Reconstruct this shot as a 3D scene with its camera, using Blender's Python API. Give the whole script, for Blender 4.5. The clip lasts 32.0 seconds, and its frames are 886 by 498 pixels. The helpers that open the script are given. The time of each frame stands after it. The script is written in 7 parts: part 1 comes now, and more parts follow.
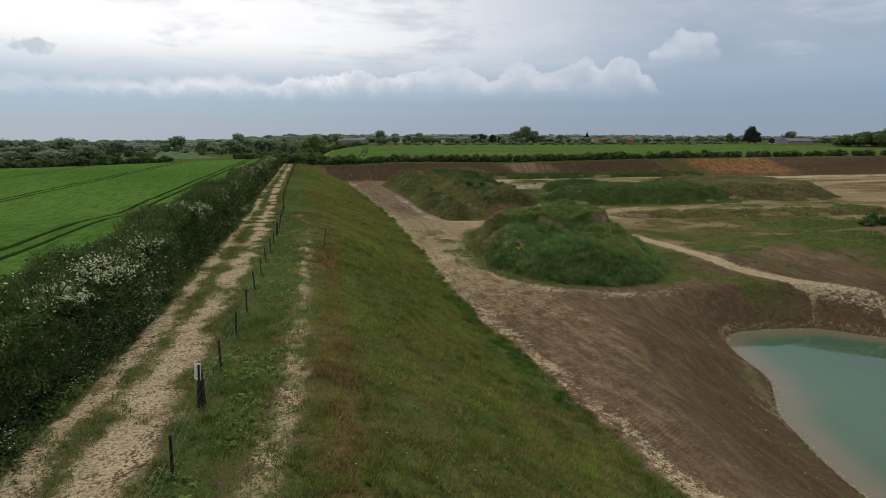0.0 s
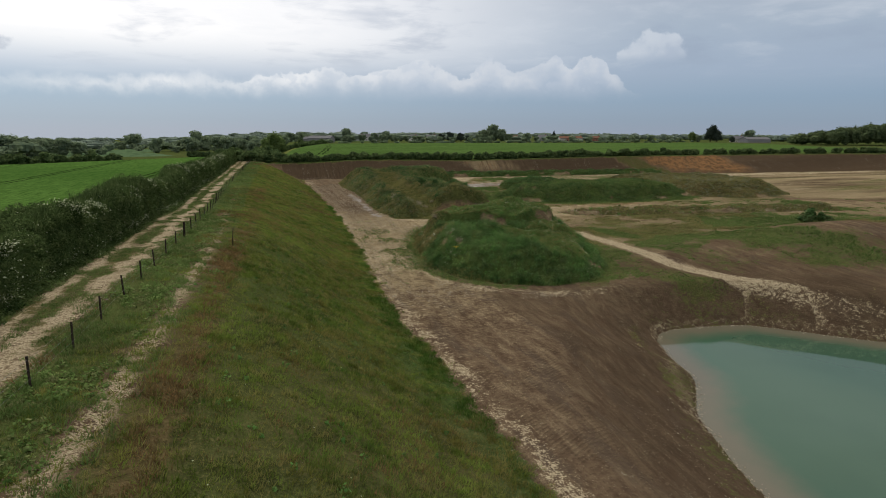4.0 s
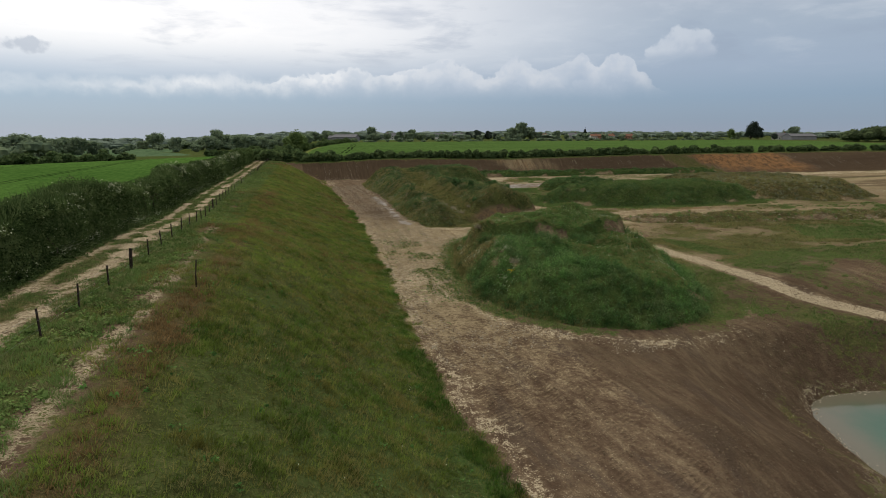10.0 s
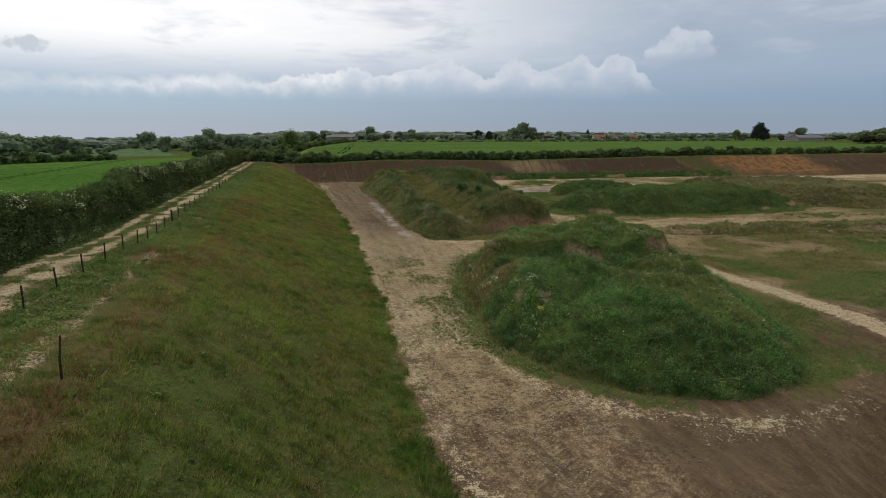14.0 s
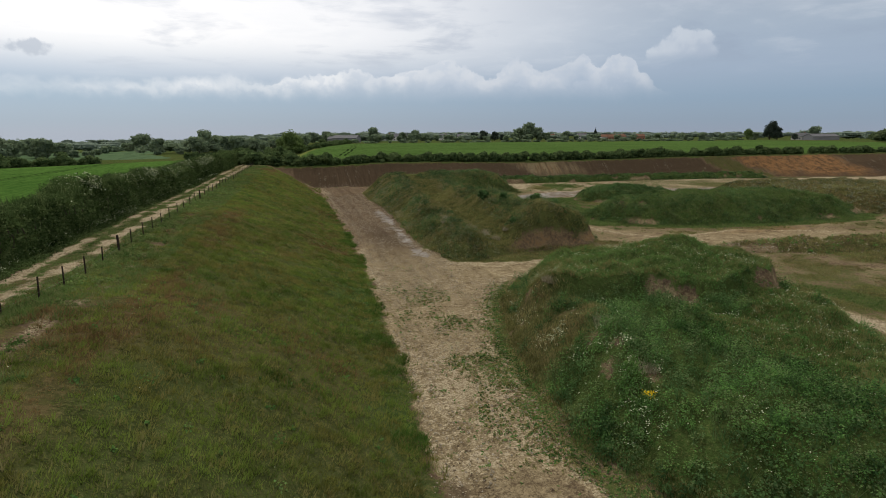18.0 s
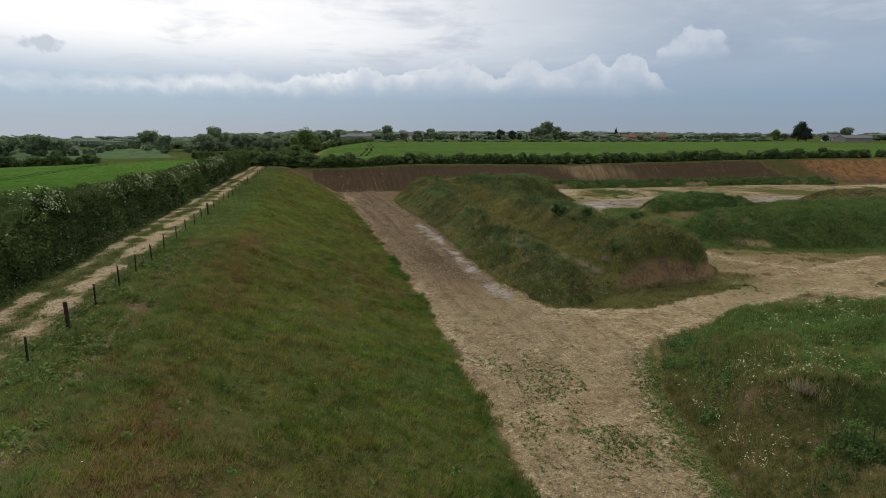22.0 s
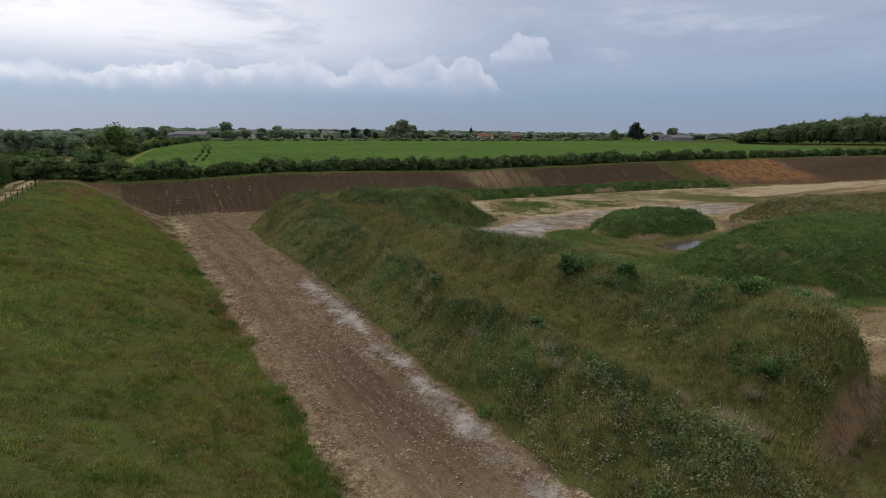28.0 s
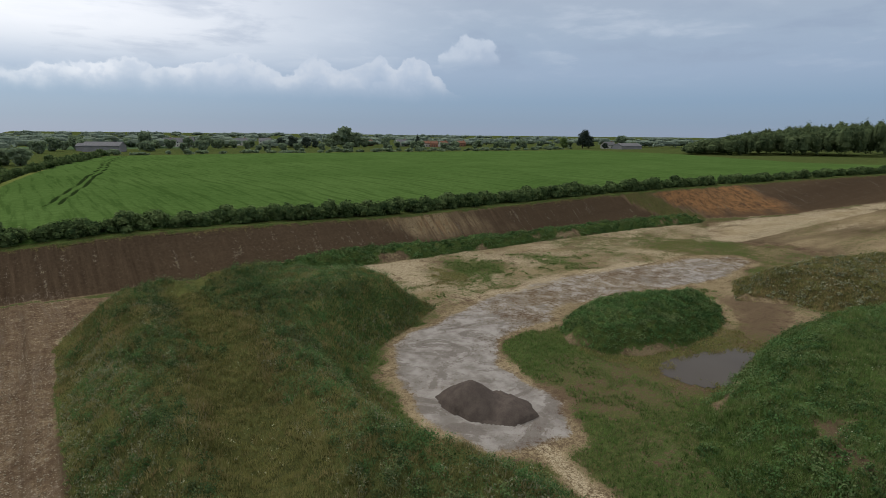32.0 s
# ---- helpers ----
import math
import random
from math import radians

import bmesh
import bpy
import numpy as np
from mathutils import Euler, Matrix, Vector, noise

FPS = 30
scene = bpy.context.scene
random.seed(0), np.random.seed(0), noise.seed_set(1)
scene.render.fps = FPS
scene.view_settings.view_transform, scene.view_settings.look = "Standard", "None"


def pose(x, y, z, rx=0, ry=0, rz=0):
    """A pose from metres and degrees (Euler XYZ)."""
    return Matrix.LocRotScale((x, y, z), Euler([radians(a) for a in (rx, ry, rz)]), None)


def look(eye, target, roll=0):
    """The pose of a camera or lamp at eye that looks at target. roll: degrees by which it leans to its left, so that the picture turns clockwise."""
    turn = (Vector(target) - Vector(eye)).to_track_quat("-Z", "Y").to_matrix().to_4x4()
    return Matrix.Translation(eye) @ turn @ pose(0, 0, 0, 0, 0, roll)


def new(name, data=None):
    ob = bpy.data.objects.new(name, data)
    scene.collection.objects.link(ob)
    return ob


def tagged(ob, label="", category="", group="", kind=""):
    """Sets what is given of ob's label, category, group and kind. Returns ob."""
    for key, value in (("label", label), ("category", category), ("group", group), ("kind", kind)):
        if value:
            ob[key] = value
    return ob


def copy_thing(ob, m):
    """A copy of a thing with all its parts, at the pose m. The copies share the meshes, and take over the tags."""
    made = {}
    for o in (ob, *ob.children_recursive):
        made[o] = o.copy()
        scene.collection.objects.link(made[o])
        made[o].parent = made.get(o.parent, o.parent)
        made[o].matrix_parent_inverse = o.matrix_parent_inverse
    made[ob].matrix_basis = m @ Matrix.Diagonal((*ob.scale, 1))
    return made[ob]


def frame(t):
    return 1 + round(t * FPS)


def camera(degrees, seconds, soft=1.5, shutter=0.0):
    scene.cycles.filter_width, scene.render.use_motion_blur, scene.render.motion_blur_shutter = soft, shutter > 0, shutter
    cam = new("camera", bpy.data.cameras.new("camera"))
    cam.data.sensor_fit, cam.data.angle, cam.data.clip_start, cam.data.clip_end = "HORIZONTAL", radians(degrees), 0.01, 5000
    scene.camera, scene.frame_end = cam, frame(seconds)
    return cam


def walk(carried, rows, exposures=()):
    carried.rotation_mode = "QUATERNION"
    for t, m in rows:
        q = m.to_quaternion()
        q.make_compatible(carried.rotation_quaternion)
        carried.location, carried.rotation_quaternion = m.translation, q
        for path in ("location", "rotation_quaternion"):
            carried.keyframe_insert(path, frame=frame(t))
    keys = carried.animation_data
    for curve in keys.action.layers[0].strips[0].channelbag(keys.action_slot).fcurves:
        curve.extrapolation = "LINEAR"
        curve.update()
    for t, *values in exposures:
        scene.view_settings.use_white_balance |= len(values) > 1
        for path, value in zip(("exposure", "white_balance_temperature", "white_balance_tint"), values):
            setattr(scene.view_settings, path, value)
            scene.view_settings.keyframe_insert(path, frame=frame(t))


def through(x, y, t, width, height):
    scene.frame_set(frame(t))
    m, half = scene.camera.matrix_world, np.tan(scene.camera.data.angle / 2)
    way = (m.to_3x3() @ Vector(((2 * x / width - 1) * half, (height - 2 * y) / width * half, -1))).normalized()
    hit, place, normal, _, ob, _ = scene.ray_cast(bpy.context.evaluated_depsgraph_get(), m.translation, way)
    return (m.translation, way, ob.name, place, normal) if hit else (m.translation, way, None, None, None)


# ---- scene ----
cam = camera(77.2, 32.0, soft=0.8)
PATH = [
    (0, (-9.56, -9.39, 17.266), (-8.976, -7.52, 16.864), 0.1),
    (0.5, (-9.039, -9.43, 17.214), (-8.457, -7.558, 16.817), 0.1),
    (1, (-8.612, -9.446, 17.236), (-8.032, -7.575, 16.834), 0.1),
    (1.5, (-8.155, -9.569, 17.188), (-7.575, -7.697, 16.786), 0.1),
    (2, (-7.632, -9.716, 17.164), (-7.065, -7.841, 16.758), 0.1),
    (2.5, (-7.055, -9.687, 17.071), (-6.481, -7.815, 16.664), 0.2),
    (3, (-6.189, -9.585, 16.989), (-5.583, -7.723, 16.58), 0.1),
    (3.5, (-5.294, -9.289, 16.958), (-4.64, -7.444, 16.548), 0.2),
    (4, (-4.322, -8.89, 16.894), (-3.645, -7.053, 16.487), 0.2),
    (4.5, (-3.615, -8.174, 16.736), (-2.959, -6.329, 16.33), 0.3),
    (6.5, (-1.294, -3.797, 16.306), (-0.692, -1.934, 15.895), -0.3),
    (7, (-1.192, -2.276, 16.128), (-0.593, -0.412, 15.719), -0.2),
    (7.5, (-1.212, -0.504, 16.199), (-0.613, 1.359, 15.787), -0.2),
    (8, (-1.233, 1.258, 16.117), (-0.638, 3.123, 15.71), -0.1),
    (8.5, (-1.314, 3.031, 16.136), (-0.722, 4.897, 15.726), -0.2),
    (9, (-1.345, 4.639, 16.041), (-0.751, 6.504, 15.632), -0.2),
    (9.5, (-1.213, 6.273, 16.01), (-0.617, 8.137, 15.599), -0.1),
    (10, (-1.012, 7.748, 15.922), (-0.418, 9.614, 15.512), -0.1),
    (10.5, (-0.672, 9.198, 15.893), (-0.08, 11.064, 15.481), -0.1),
    (11, (-0.37, 10.906, 15.783), (0.223, 12.772, 15.372), -0.0),
    (11.5, (0.009, 12.575, 15.903), (0.6, 14.44, 15.489), -0.1),
    (12, (0.36, 14.245, 15.823), (0.953, 16.11, 15.413), -0.0),
    (12.5, (0.794, 15.747, 15.803), (1.388, 17.612, 15.393), 0.0),
    (13, (1.26, 17.039, 15.746), (1.852, 18.905, 15.338), 0.0),
    (13.5, (1.58, 18.446, 15.803), (2.174, 20.311, 15.392), 0.1),
    (14, (1.907, 19.895, 15.716), (2.504, 21.76, 15.307), 0.1),
    (14.5, (2.076, 21.462, 15.653), (2.67, 23.328, 15.244), 0.2),
    (16.5, (3.072, 28.952, 15.325), (3.669, 30.817, 14.922), -0.2),
    (17, (3.283, 30.811, 15.368), (3.883, 32.675, 14.962), -0.2),
    (17.5, (3.673, 32.819, 15.367), (4.269, 34.685, 14.962), -0.2),
    (18, (3.847, 34.95, 15.445), (4.436, 36.818, 15.039), -0.2),
    (18.5, (3.913, 37.237, 15.518), (4.492, 39.108, 15.111), -0.4),
    (19, (3.809, 39.655, 15.545), (4.384, 41.527, 15.138), -0.2),
    (19.5, (3.57, 42.264, 15.574), (4.143, 44.137, 15.167), -0.3),
    (20, (3.368, 44.846, 15.694), (3.936, 46.72, 15.286), -0.0),
    (20.5, (2.891, 47.574, 15.646), (3.46, 49.447, 15.236), 0.1),
    (21, (2.55, 50.059, 15.536), (3.114, 51.934, 15.125), 0.1),
    (21.5, (2.153, 52.547, 15.454), (2.718, 54.422, 15.045), 0.2),
    (22, (1.988, 54.899, 15.464), (2.551, 56.773, 15.054), 0.2),
    (22.5, (1.935, 57.387, 15.354), (2.5, 59.262, 14.944), 0.3),
    (23, (2.135, 59.884, 15.246), (2.698, 61.759, 14.835), 0.2),
    (23.5, (2.514, 62.535, 15.112), (3.075, 64.411, 14.703), 0.2),
    (24, (2.876, 65.406, 15.104), (3.438, 67.282, 14.695), 0.0),
    (24.5, (3.09, 68.005, 15.3), (3.652, 69.88, 14.888), 0.1),
    (25, (3.164, 71.036, 15.409), (3.73, 72.91, 14.997), 0.1),
    (25.5, (3.417, 74.329, 15.502), (3.994, 76.199, 15.088), -0.0),
    (26, (3.772, 77.815, 15.471), (4.447, 79.652, 15.057), 0.1),
    (26.5, (4.227, 81.256, 15.393), (5.067, 83.024, 14.984), 0.3),
    (28.5, (8.785, 93.969, 15.663), (9.844, 95.614, 15.248), 0.6),
    (29, (10.776, 97.1, 16.276), (11.846, 98.737, 15.86), 0.7),
    (29.5, (13.048, 100.09, 17.164), (14.126, 101.721, 16.744), 0.7),
    (30, (15.398, 102.652, 18.086), (16.481, 104.281, 17.672), 0.6),
    (30.5, (17.999, 105.259, 19.258), (19.08, 106.891, 18.848), 0.6),
    (31, (20.72, 108.015, 20.605), (21.804, 109.644, 20.192), 0.6),
    (31.5, (23.449, 110.545, 21.664), (24.536, 112.175, 21.261), 0.7),
    (32, (26.511, 113.122, 22.448), (27.702, 114.677, 22.041), 0.6),
]
walk(cam, [(t, look(eye, target, roll)) for t, eye, target, roll in PATH],
     [(0, 0.04, 6500, 10), (26, 0.04, 6500, 10), (28.5, 0.04, 6270, 15), (30, 0.04, 6270, 15), (32, 0.02, 6200, 10)])

# ---------------------------------------------------------------- light
# azimuths count from +y towards +x
SUN_AZ, SUN_EL = -8.0, 48.0


def N(tree, kind, **values):
    """A shader node with its settings and input values."""
    node = tree.nodes.new(kind)
    for key, value in values.items():
        if key in node.inputs:
            node.inputs[key].default_value = value
        else:
            setattr(node, key, value)
    return node


def M(tree, op, a, b=None, c=None, clamp=False):
    node = tree.nodes.new("ShaderNodeMath")
    node.operation, node.use_clamp = op, clamp
    for i, v in enumerate((a, b, c)):
        if v is None:
            continue
        if hasattr(v, "is_linked"):
            tree.links.new(v, node.inputs[i])
        else:
            node.inputs[i].default_value = v
    return node.outputs[0]


def MIX(tree, fac, a, b, blend="MIX"):
    node = tree.nodes.new("ShaderNodeMix")
    node.data_type, node.blend_type = "RGBA", blend
    for i, v in ((0, fac), (6, a), (7, b)):
        if hasattr(v, "is_linked"):
            tree.links.new(v, node.inputs[i])
        elif i == 0:
            node.inputs[i].default_value = v
        else:
            node.inputs[i].default_value = (*v[:3], 1)
    return node.outputs[2]


def STEP(tree, v, lo, hi, smooth=True):
    """0 below lo, 1 above hi."""
    node = tree.nodes.new("ShaderNodeMapRange")
    node.interpolation_type = "SMOOTHSTEP" if smooth else "LINEAR"
    tree.links.new(v, node.inputs[0])
    node.inputs[1].default_value, node.inputs[2].default_value = lo, hi
    return node.outputs[0]


def NOISE(tree, vector, scale, detail=4.0, rough=0.55, distortion=0.0, dims="3D"):
    node = tree.nodes.new("ShaderNodeTexNoise")
    node.noise_dimensions = dims
    node.inputs["Scale"].default_value, node.inputs["Detail"].default_value = scale, detail
    node.inputs["Roughness"].default_value, node.inputs["Distortion"].default_value = rough, distortion
    if vector is not None:
        tree.links.new(vector, node.inputs["Vector"])
    return node.outputs[0]


def make_sky():
    world = bpy.data.worlds.new("sky")
    scene.world = world
    world.use_nodes = True
    t = world.node_tree
    t.nodes.clear()
    out, back = t.nodes.new("ShaderNodeOutputWorld"), t.nodes.new("ShaderNodeBackground")
    t.links.new(back.outputs[0], out.inputs[0])
    sky = t.nodes.new("ShaderNodeTexSky")
    sky.sky_type, sky.sun_disc = "NISHITA", False
    sky.sun_elevation, sky.sun_rotation = radians(SUN_EL), radians(SUN_AZ)
    sky.dust_density, sky.ozone_density = 2.0, 2.0
    way = t.nodes.new("ShaderNodeTexCoord").outputs["Generated"]
    sep = t.nodes.new("ShaderNodeSeparateXYZ")
    t.links.new(way, sep.inputs[0])
    x, y, z = sep.outputs
    az = M(t, "MULTIPLY", M(t, "ARCTAN2", x, y), 57.2958)
    el = M(t, "MULTIPLY", M(t, "ARCSINE", z), 57.2958)
    ae = t.nodes.new("ShaderNodeCombineXYZ")
    t.links.new(az, ae.inputs[0])
    t.links.new(el, ae.inputs[1])
    # vertical gradient of the cloudy sky
    ramp = t.nodes.new("ShaderNodeValToRGB")
    t.links.new(STEP(t, el, -2.0, 90.0, False), ramp.inputs[0])
    stops = [(-2, (0.36, 0.42, 0.52)), (0.1, (0.36, 0.42, 0.52)), (1.2, (0.32, 0.41, 0.52)), (3.2, (0.305, 0.42, 0.555)), (5.7, (0.40, 0.485, 0.61)),
             (9.5, (0.46, 0.53, 0.62)), (16, (0.54, 0.57, 0.62)), (30, (0.80, 0.77, 0.71)), (55, (1.10, 1.05, 0.93)), (90, (1.20, 1.14, 1.00))]
    stops = [((e + 2) / 92, c) for e, c in stops]
    ramp.color_ramp.elements[0].position, ramp.color_ramp.elements[1].position = 0.0, 1.0
    for p, c in stops[1:-1]:
        ramp.color_ramp.elements.new(p)
    for e, (p, c) in zip(ramp.color_ramp.elements, stops):
        e.position, e.color = p, (*c, 1)
    col = ramp.outputs[0]
    # thin cloud sheet, streaked towards the horizon
    flat = t.nodes.new("ShaderNodeCombineXYZ")
    inv = M(t, "DIVIDE", 1.0, M(t, "ADD", M(t, "MAXIMUM", z, 0.0), 0.10))
    t.links.new(M(t, "MULTIPLY", x, inv), flat.inputs[0])
    t.links.new(M(t, "MULTIPLY", y, inv), flat.inputs[1])
    sheet = NOISE(t, flat.outputs[0], 0.75, 6, 0.55, 0.4)
    fine = NOISE(t, flat.outputs[0], 2.2, 5, 0.6, 0.3)
    # brighter part of the sheet, round the hidden sun
    daz = M(t, "ABSOLUTE", M(t, "SUBTRACT", az, -4.0))
    glow = M(t, "MULTIPLY", M(t, "SUBTRACT", 1.0, STEP(t, daz, 8.0, 48.0)), STEP(t, el, 4.2, 9.5))
    glow = M(t, "MULTIPLY", glow, M(t, "SUBTRACT", 1.0, STEP(t, el, 18.0, 60.0)))
    col = MIX(t, M(t, "MULTIPLY", glow, 0.97), col, (1.0, 0.985, 0.99))
    mott = M(t, "ADD", M(t, "MULTIPLY", STEP(t, sheet, 0.36, 0.66), 0.65), M(t, "MULTIPLY", STEP(t, fine, 0.36, 0.66), 0.35))
    mott = M(t, "MULTIPLY", M(t, "SUBTRACT", mott, 0.5), STEP(t, el, 3.0, 8.5))
    col = MIX(t, M(t, "MULTIPLY", STEP(t, mott, 0.0, 0.75), 0.6), col, (0.80, 0.82, 0.86))
    col = MIX(t, M(t, "MULTIPLY", STEP(t, M(t, "MULTIPLY", mott, -1.0), 0.0, 0.6), 0.55), col, (0.36, 0.42, 0.53))
    # row of cumulus tops above the dark band
    tops = t.nodes.new("ShaderNodeValToRGB")
    t.links.new(STEP(t, az, -40.0, 60.0, False), tops.inputs[0])
    row = [(-40, 4.2), (-20, 4.3), (-12, 4.6), (-9.9, 4.5), (-5.8, 5.0), (-1.9, 5.2), (0.6, 4.7), (2.7, 5.3), (7.0, 5.8), (8.9, 6.5), (10.4, 5.6), (13, 5.8), (15, 6.2), (17.6, 7.0), (19.9, 6.5),
           (22.2, 5.4), (24.9, 7.15), (27.2, 6.0), (28.6, 6.2), (31, 7.5), (32.3, 6.3), (33.9, 7.3), (35.5, 7.1), (36.2, 6.0), (38.5, 3.8), (60, 2.0)]
    marks = tops.color_ramp.elements
    tops.color_ramp.interpolation = "EASE"
    marks[0].position, marks[1].position = 0.0, 1.0
    for a, _ in row[1:-1]:
        marks.new((a + 40) / 100)
    for e, (a, h) in zip(marks, row):
        e.position, e.color = (a + 40) / 100, (h / 10, h / 10, h / 10, 1)
    puff = NOISE(t, ae.outputs[0], 0.46, 2, 0.5)
    curl = NOISE(t, ae.outputs[0], 1.0, 3, 0.5)
    lumps = M(t, "ADD", M(t, "MULTIPLY", M(t, "SUBTRACT", puff, 0.5), 1.6), M(t, "MULTIPLY", M(t, "SUBTRACT", curl, 0.5), 1.7))
    top = M(t, "ADD", M(t, "MULTIPLY", tops.outputs[0], 10.0), M(t, "MULTIPLY", lumps, 0.85))
    under = M(t, "SUBTRACT", top, el)
    near_sun = STEP(t, az, 10.0, -6.0)
    head = M(t, "ADD", M(t, "MULTIPLY", STEP(t, under, -0.05, 0.22), M(t, "SUBTRACT", 1.0, near_sun)), M(t, "MULTIPLY", STEP(t, under, -0.5, 0.7), near_sun))
    body = M(t, "MULTIPLY", head, STEP(t, M(t, "ADD", el, M(t, "MULTIPLY", lumps, -0.5)), 2.8, 5.2))
    body = M(t, "MULTIPLY", body, M(t, "ADD", 0.50, M(t, "MULTIPLY", STEP(t, NOISE(t, ae.outputs[0], 0.16, 2), 0.35, 0.6), 0.45)))
    body = M(t, "MULTIPLY", body, M(t, "ADD", 0.85, M(t, "MULTIPLY", STEP(t, az, -20.0, 15.0), 0.25)))
    body = M(t, "MULTIPLY", body, M(t, "SUBTRACT", 1.0, M(t, "MULTIPLY", STEP(t, az, 36.0, 40.0), 1.0)))
    shade = MIX(t, STEP(t, under, 0.2, 2.6), MIX(t, STEP(t, az, -8.0, 26.0), (0.88, 0.89, 0.92), (0.70, 0.73, 0.79)), (0.46, 0.54, 0.66))
    shade = MIX(t, M(t, "MULTIPLY", STEP(t, curl, 0.46, 0.62), 0.45), shade, (0.58, 0.64, 0.74))
    col = MIX(t, body, col, shade)
    # a single small cumulus beyond the row's end
    ex, ey = M(t, "DIVIDE", M(t, "SUBTRACT", az, 39.7), 3.3), M(t, "DIVIDE", M(t, "SUBTRACT", el, 7.3), 2.1)
    ey = M(t, "ADD", ey, M(t, "MULTIPLY", M(t, "MINIMUM", ex, 0.0), -0.25))
    round_ = M(t, "ADD", M(t, "MULTIPLY", ex, ex), M(t, "MULTIPLY", ey, ey))
    blob = M(t, "SUBTRACT", M(t, "ADD", 1.0, M(t, "MULTIPLY", lumps, 0.7)), round_)
    foot = STEP(t, M(t, "SUBTRACT", el, M(t, "MULTIPLY", lumps, 0.25)), 6.3, 7.3)
    lone = M(t, "MULTIPLY", STEP(t, blob, 0.0, 0.35), foot)
    lit = M(t, "ADD", M(t, "SUBTRACT", ey, M(t, "MULTIPLY", ex, 0.35)), M(t, "MULTIPLY", lumps, 0.8))
    col = MIX(t, M(t, "MULTIPLY", lone, 0.80), col, MIX(t, STEP(t, lit, -0.6, 1.0), (0.52, 0.58, 0.68), (0.74, 0.77, 0.82)))
    # small dark shred before the bright part
    ex, ey = M(t, "DIVIDE", M(t, "ADD", az, 17.9), 2.0), M(t, "DIVIDE", M(t, "SUBTRACT", el, 6.9), 0.75)
    round_ = M(t, "ADD", M(t, "MULTIPLY", ex, ex), M(t, "MULTIPLY", ey, ey))
    shred = STEP(t, M(t, "SUBTRACT", M(t, "ADD", 1.0, M(t, "MULTIPLY", lumps, 1.5)), round_), 0.0, 0.8)
    col = MIX(t, M(t, "MULTIPLY", shred, 0.8), col, (0.42, 0.47, 0.56))
    # the cloud is thinner towards the west
    side = MIX(t, STEP(t, az, -35.0, 45.0), (1.17, 1.15, 1.11), (0.815, 0.84, 0.87))
    col = MIX(t, STEP(t, el, 25.0, 12.0), col, MIX(t, 1.0, col, side, "MULTIPLY"))
    # a little of the clear sky behind
    clear = MIX(t, 1.0, sky.outputs[0], (0.10, 0.10, 0.10), "MULTIPLY")
    col = MIX(t, 0.12, col, clear)
    t.links.new(col, back.inputs[0])
    back.inputs[1].default_value = SKY
    return world


SKY = 1.0
make_sky()
sun = new("sun", bpy.data.lights.new("sun", "SUN"))
sun.data.energy, sun.data.angle, sun.data.color = 1.65, radians(14), (1.0, 0.95, 0.85)
sun_way = Vector((math.sin(radians(SUN_AZ)) * math.cos(radians(SUN_EL)), math.cos(radians(SUN_AZ)) * math.cos(radians(SUN_EL)), math.sin(radians(SUN_EL))))
sun.matrix_world = look(sun_way * 300, (0, 0, 0))

# ---------------------------------------------------------------- materials


def material(name, rough=0.9):
    mat = bpy.data.materials.new(name)
    mat.use_nodes = True
    t = mat.node_tree
    shader = t.nodes["Principled BSDF"]
    shader.inputs["Roughness"].default_value = rough
    shader.inputs["Specular IOR Level"].default_value = 0.0
    where = t.nodes.new("ShaderNodeNewGeometry").outputs["Position"]
    return mat, t, shader, where


def bump(t, shader, height, strength, distance):
    node = t.nodes.new("ShaderNodeBump")
    node.inputs["Strength"].default_value, node.inputs["Distance"].default_value = strength, distance
    t.links.new(height, node.inputs["Height"])
    t.links.new(node.outputs[0], shader.inputs["Normal"])


def colour(t, shader, c):
    t.links.new(c, shader.inputs["Base Color"])


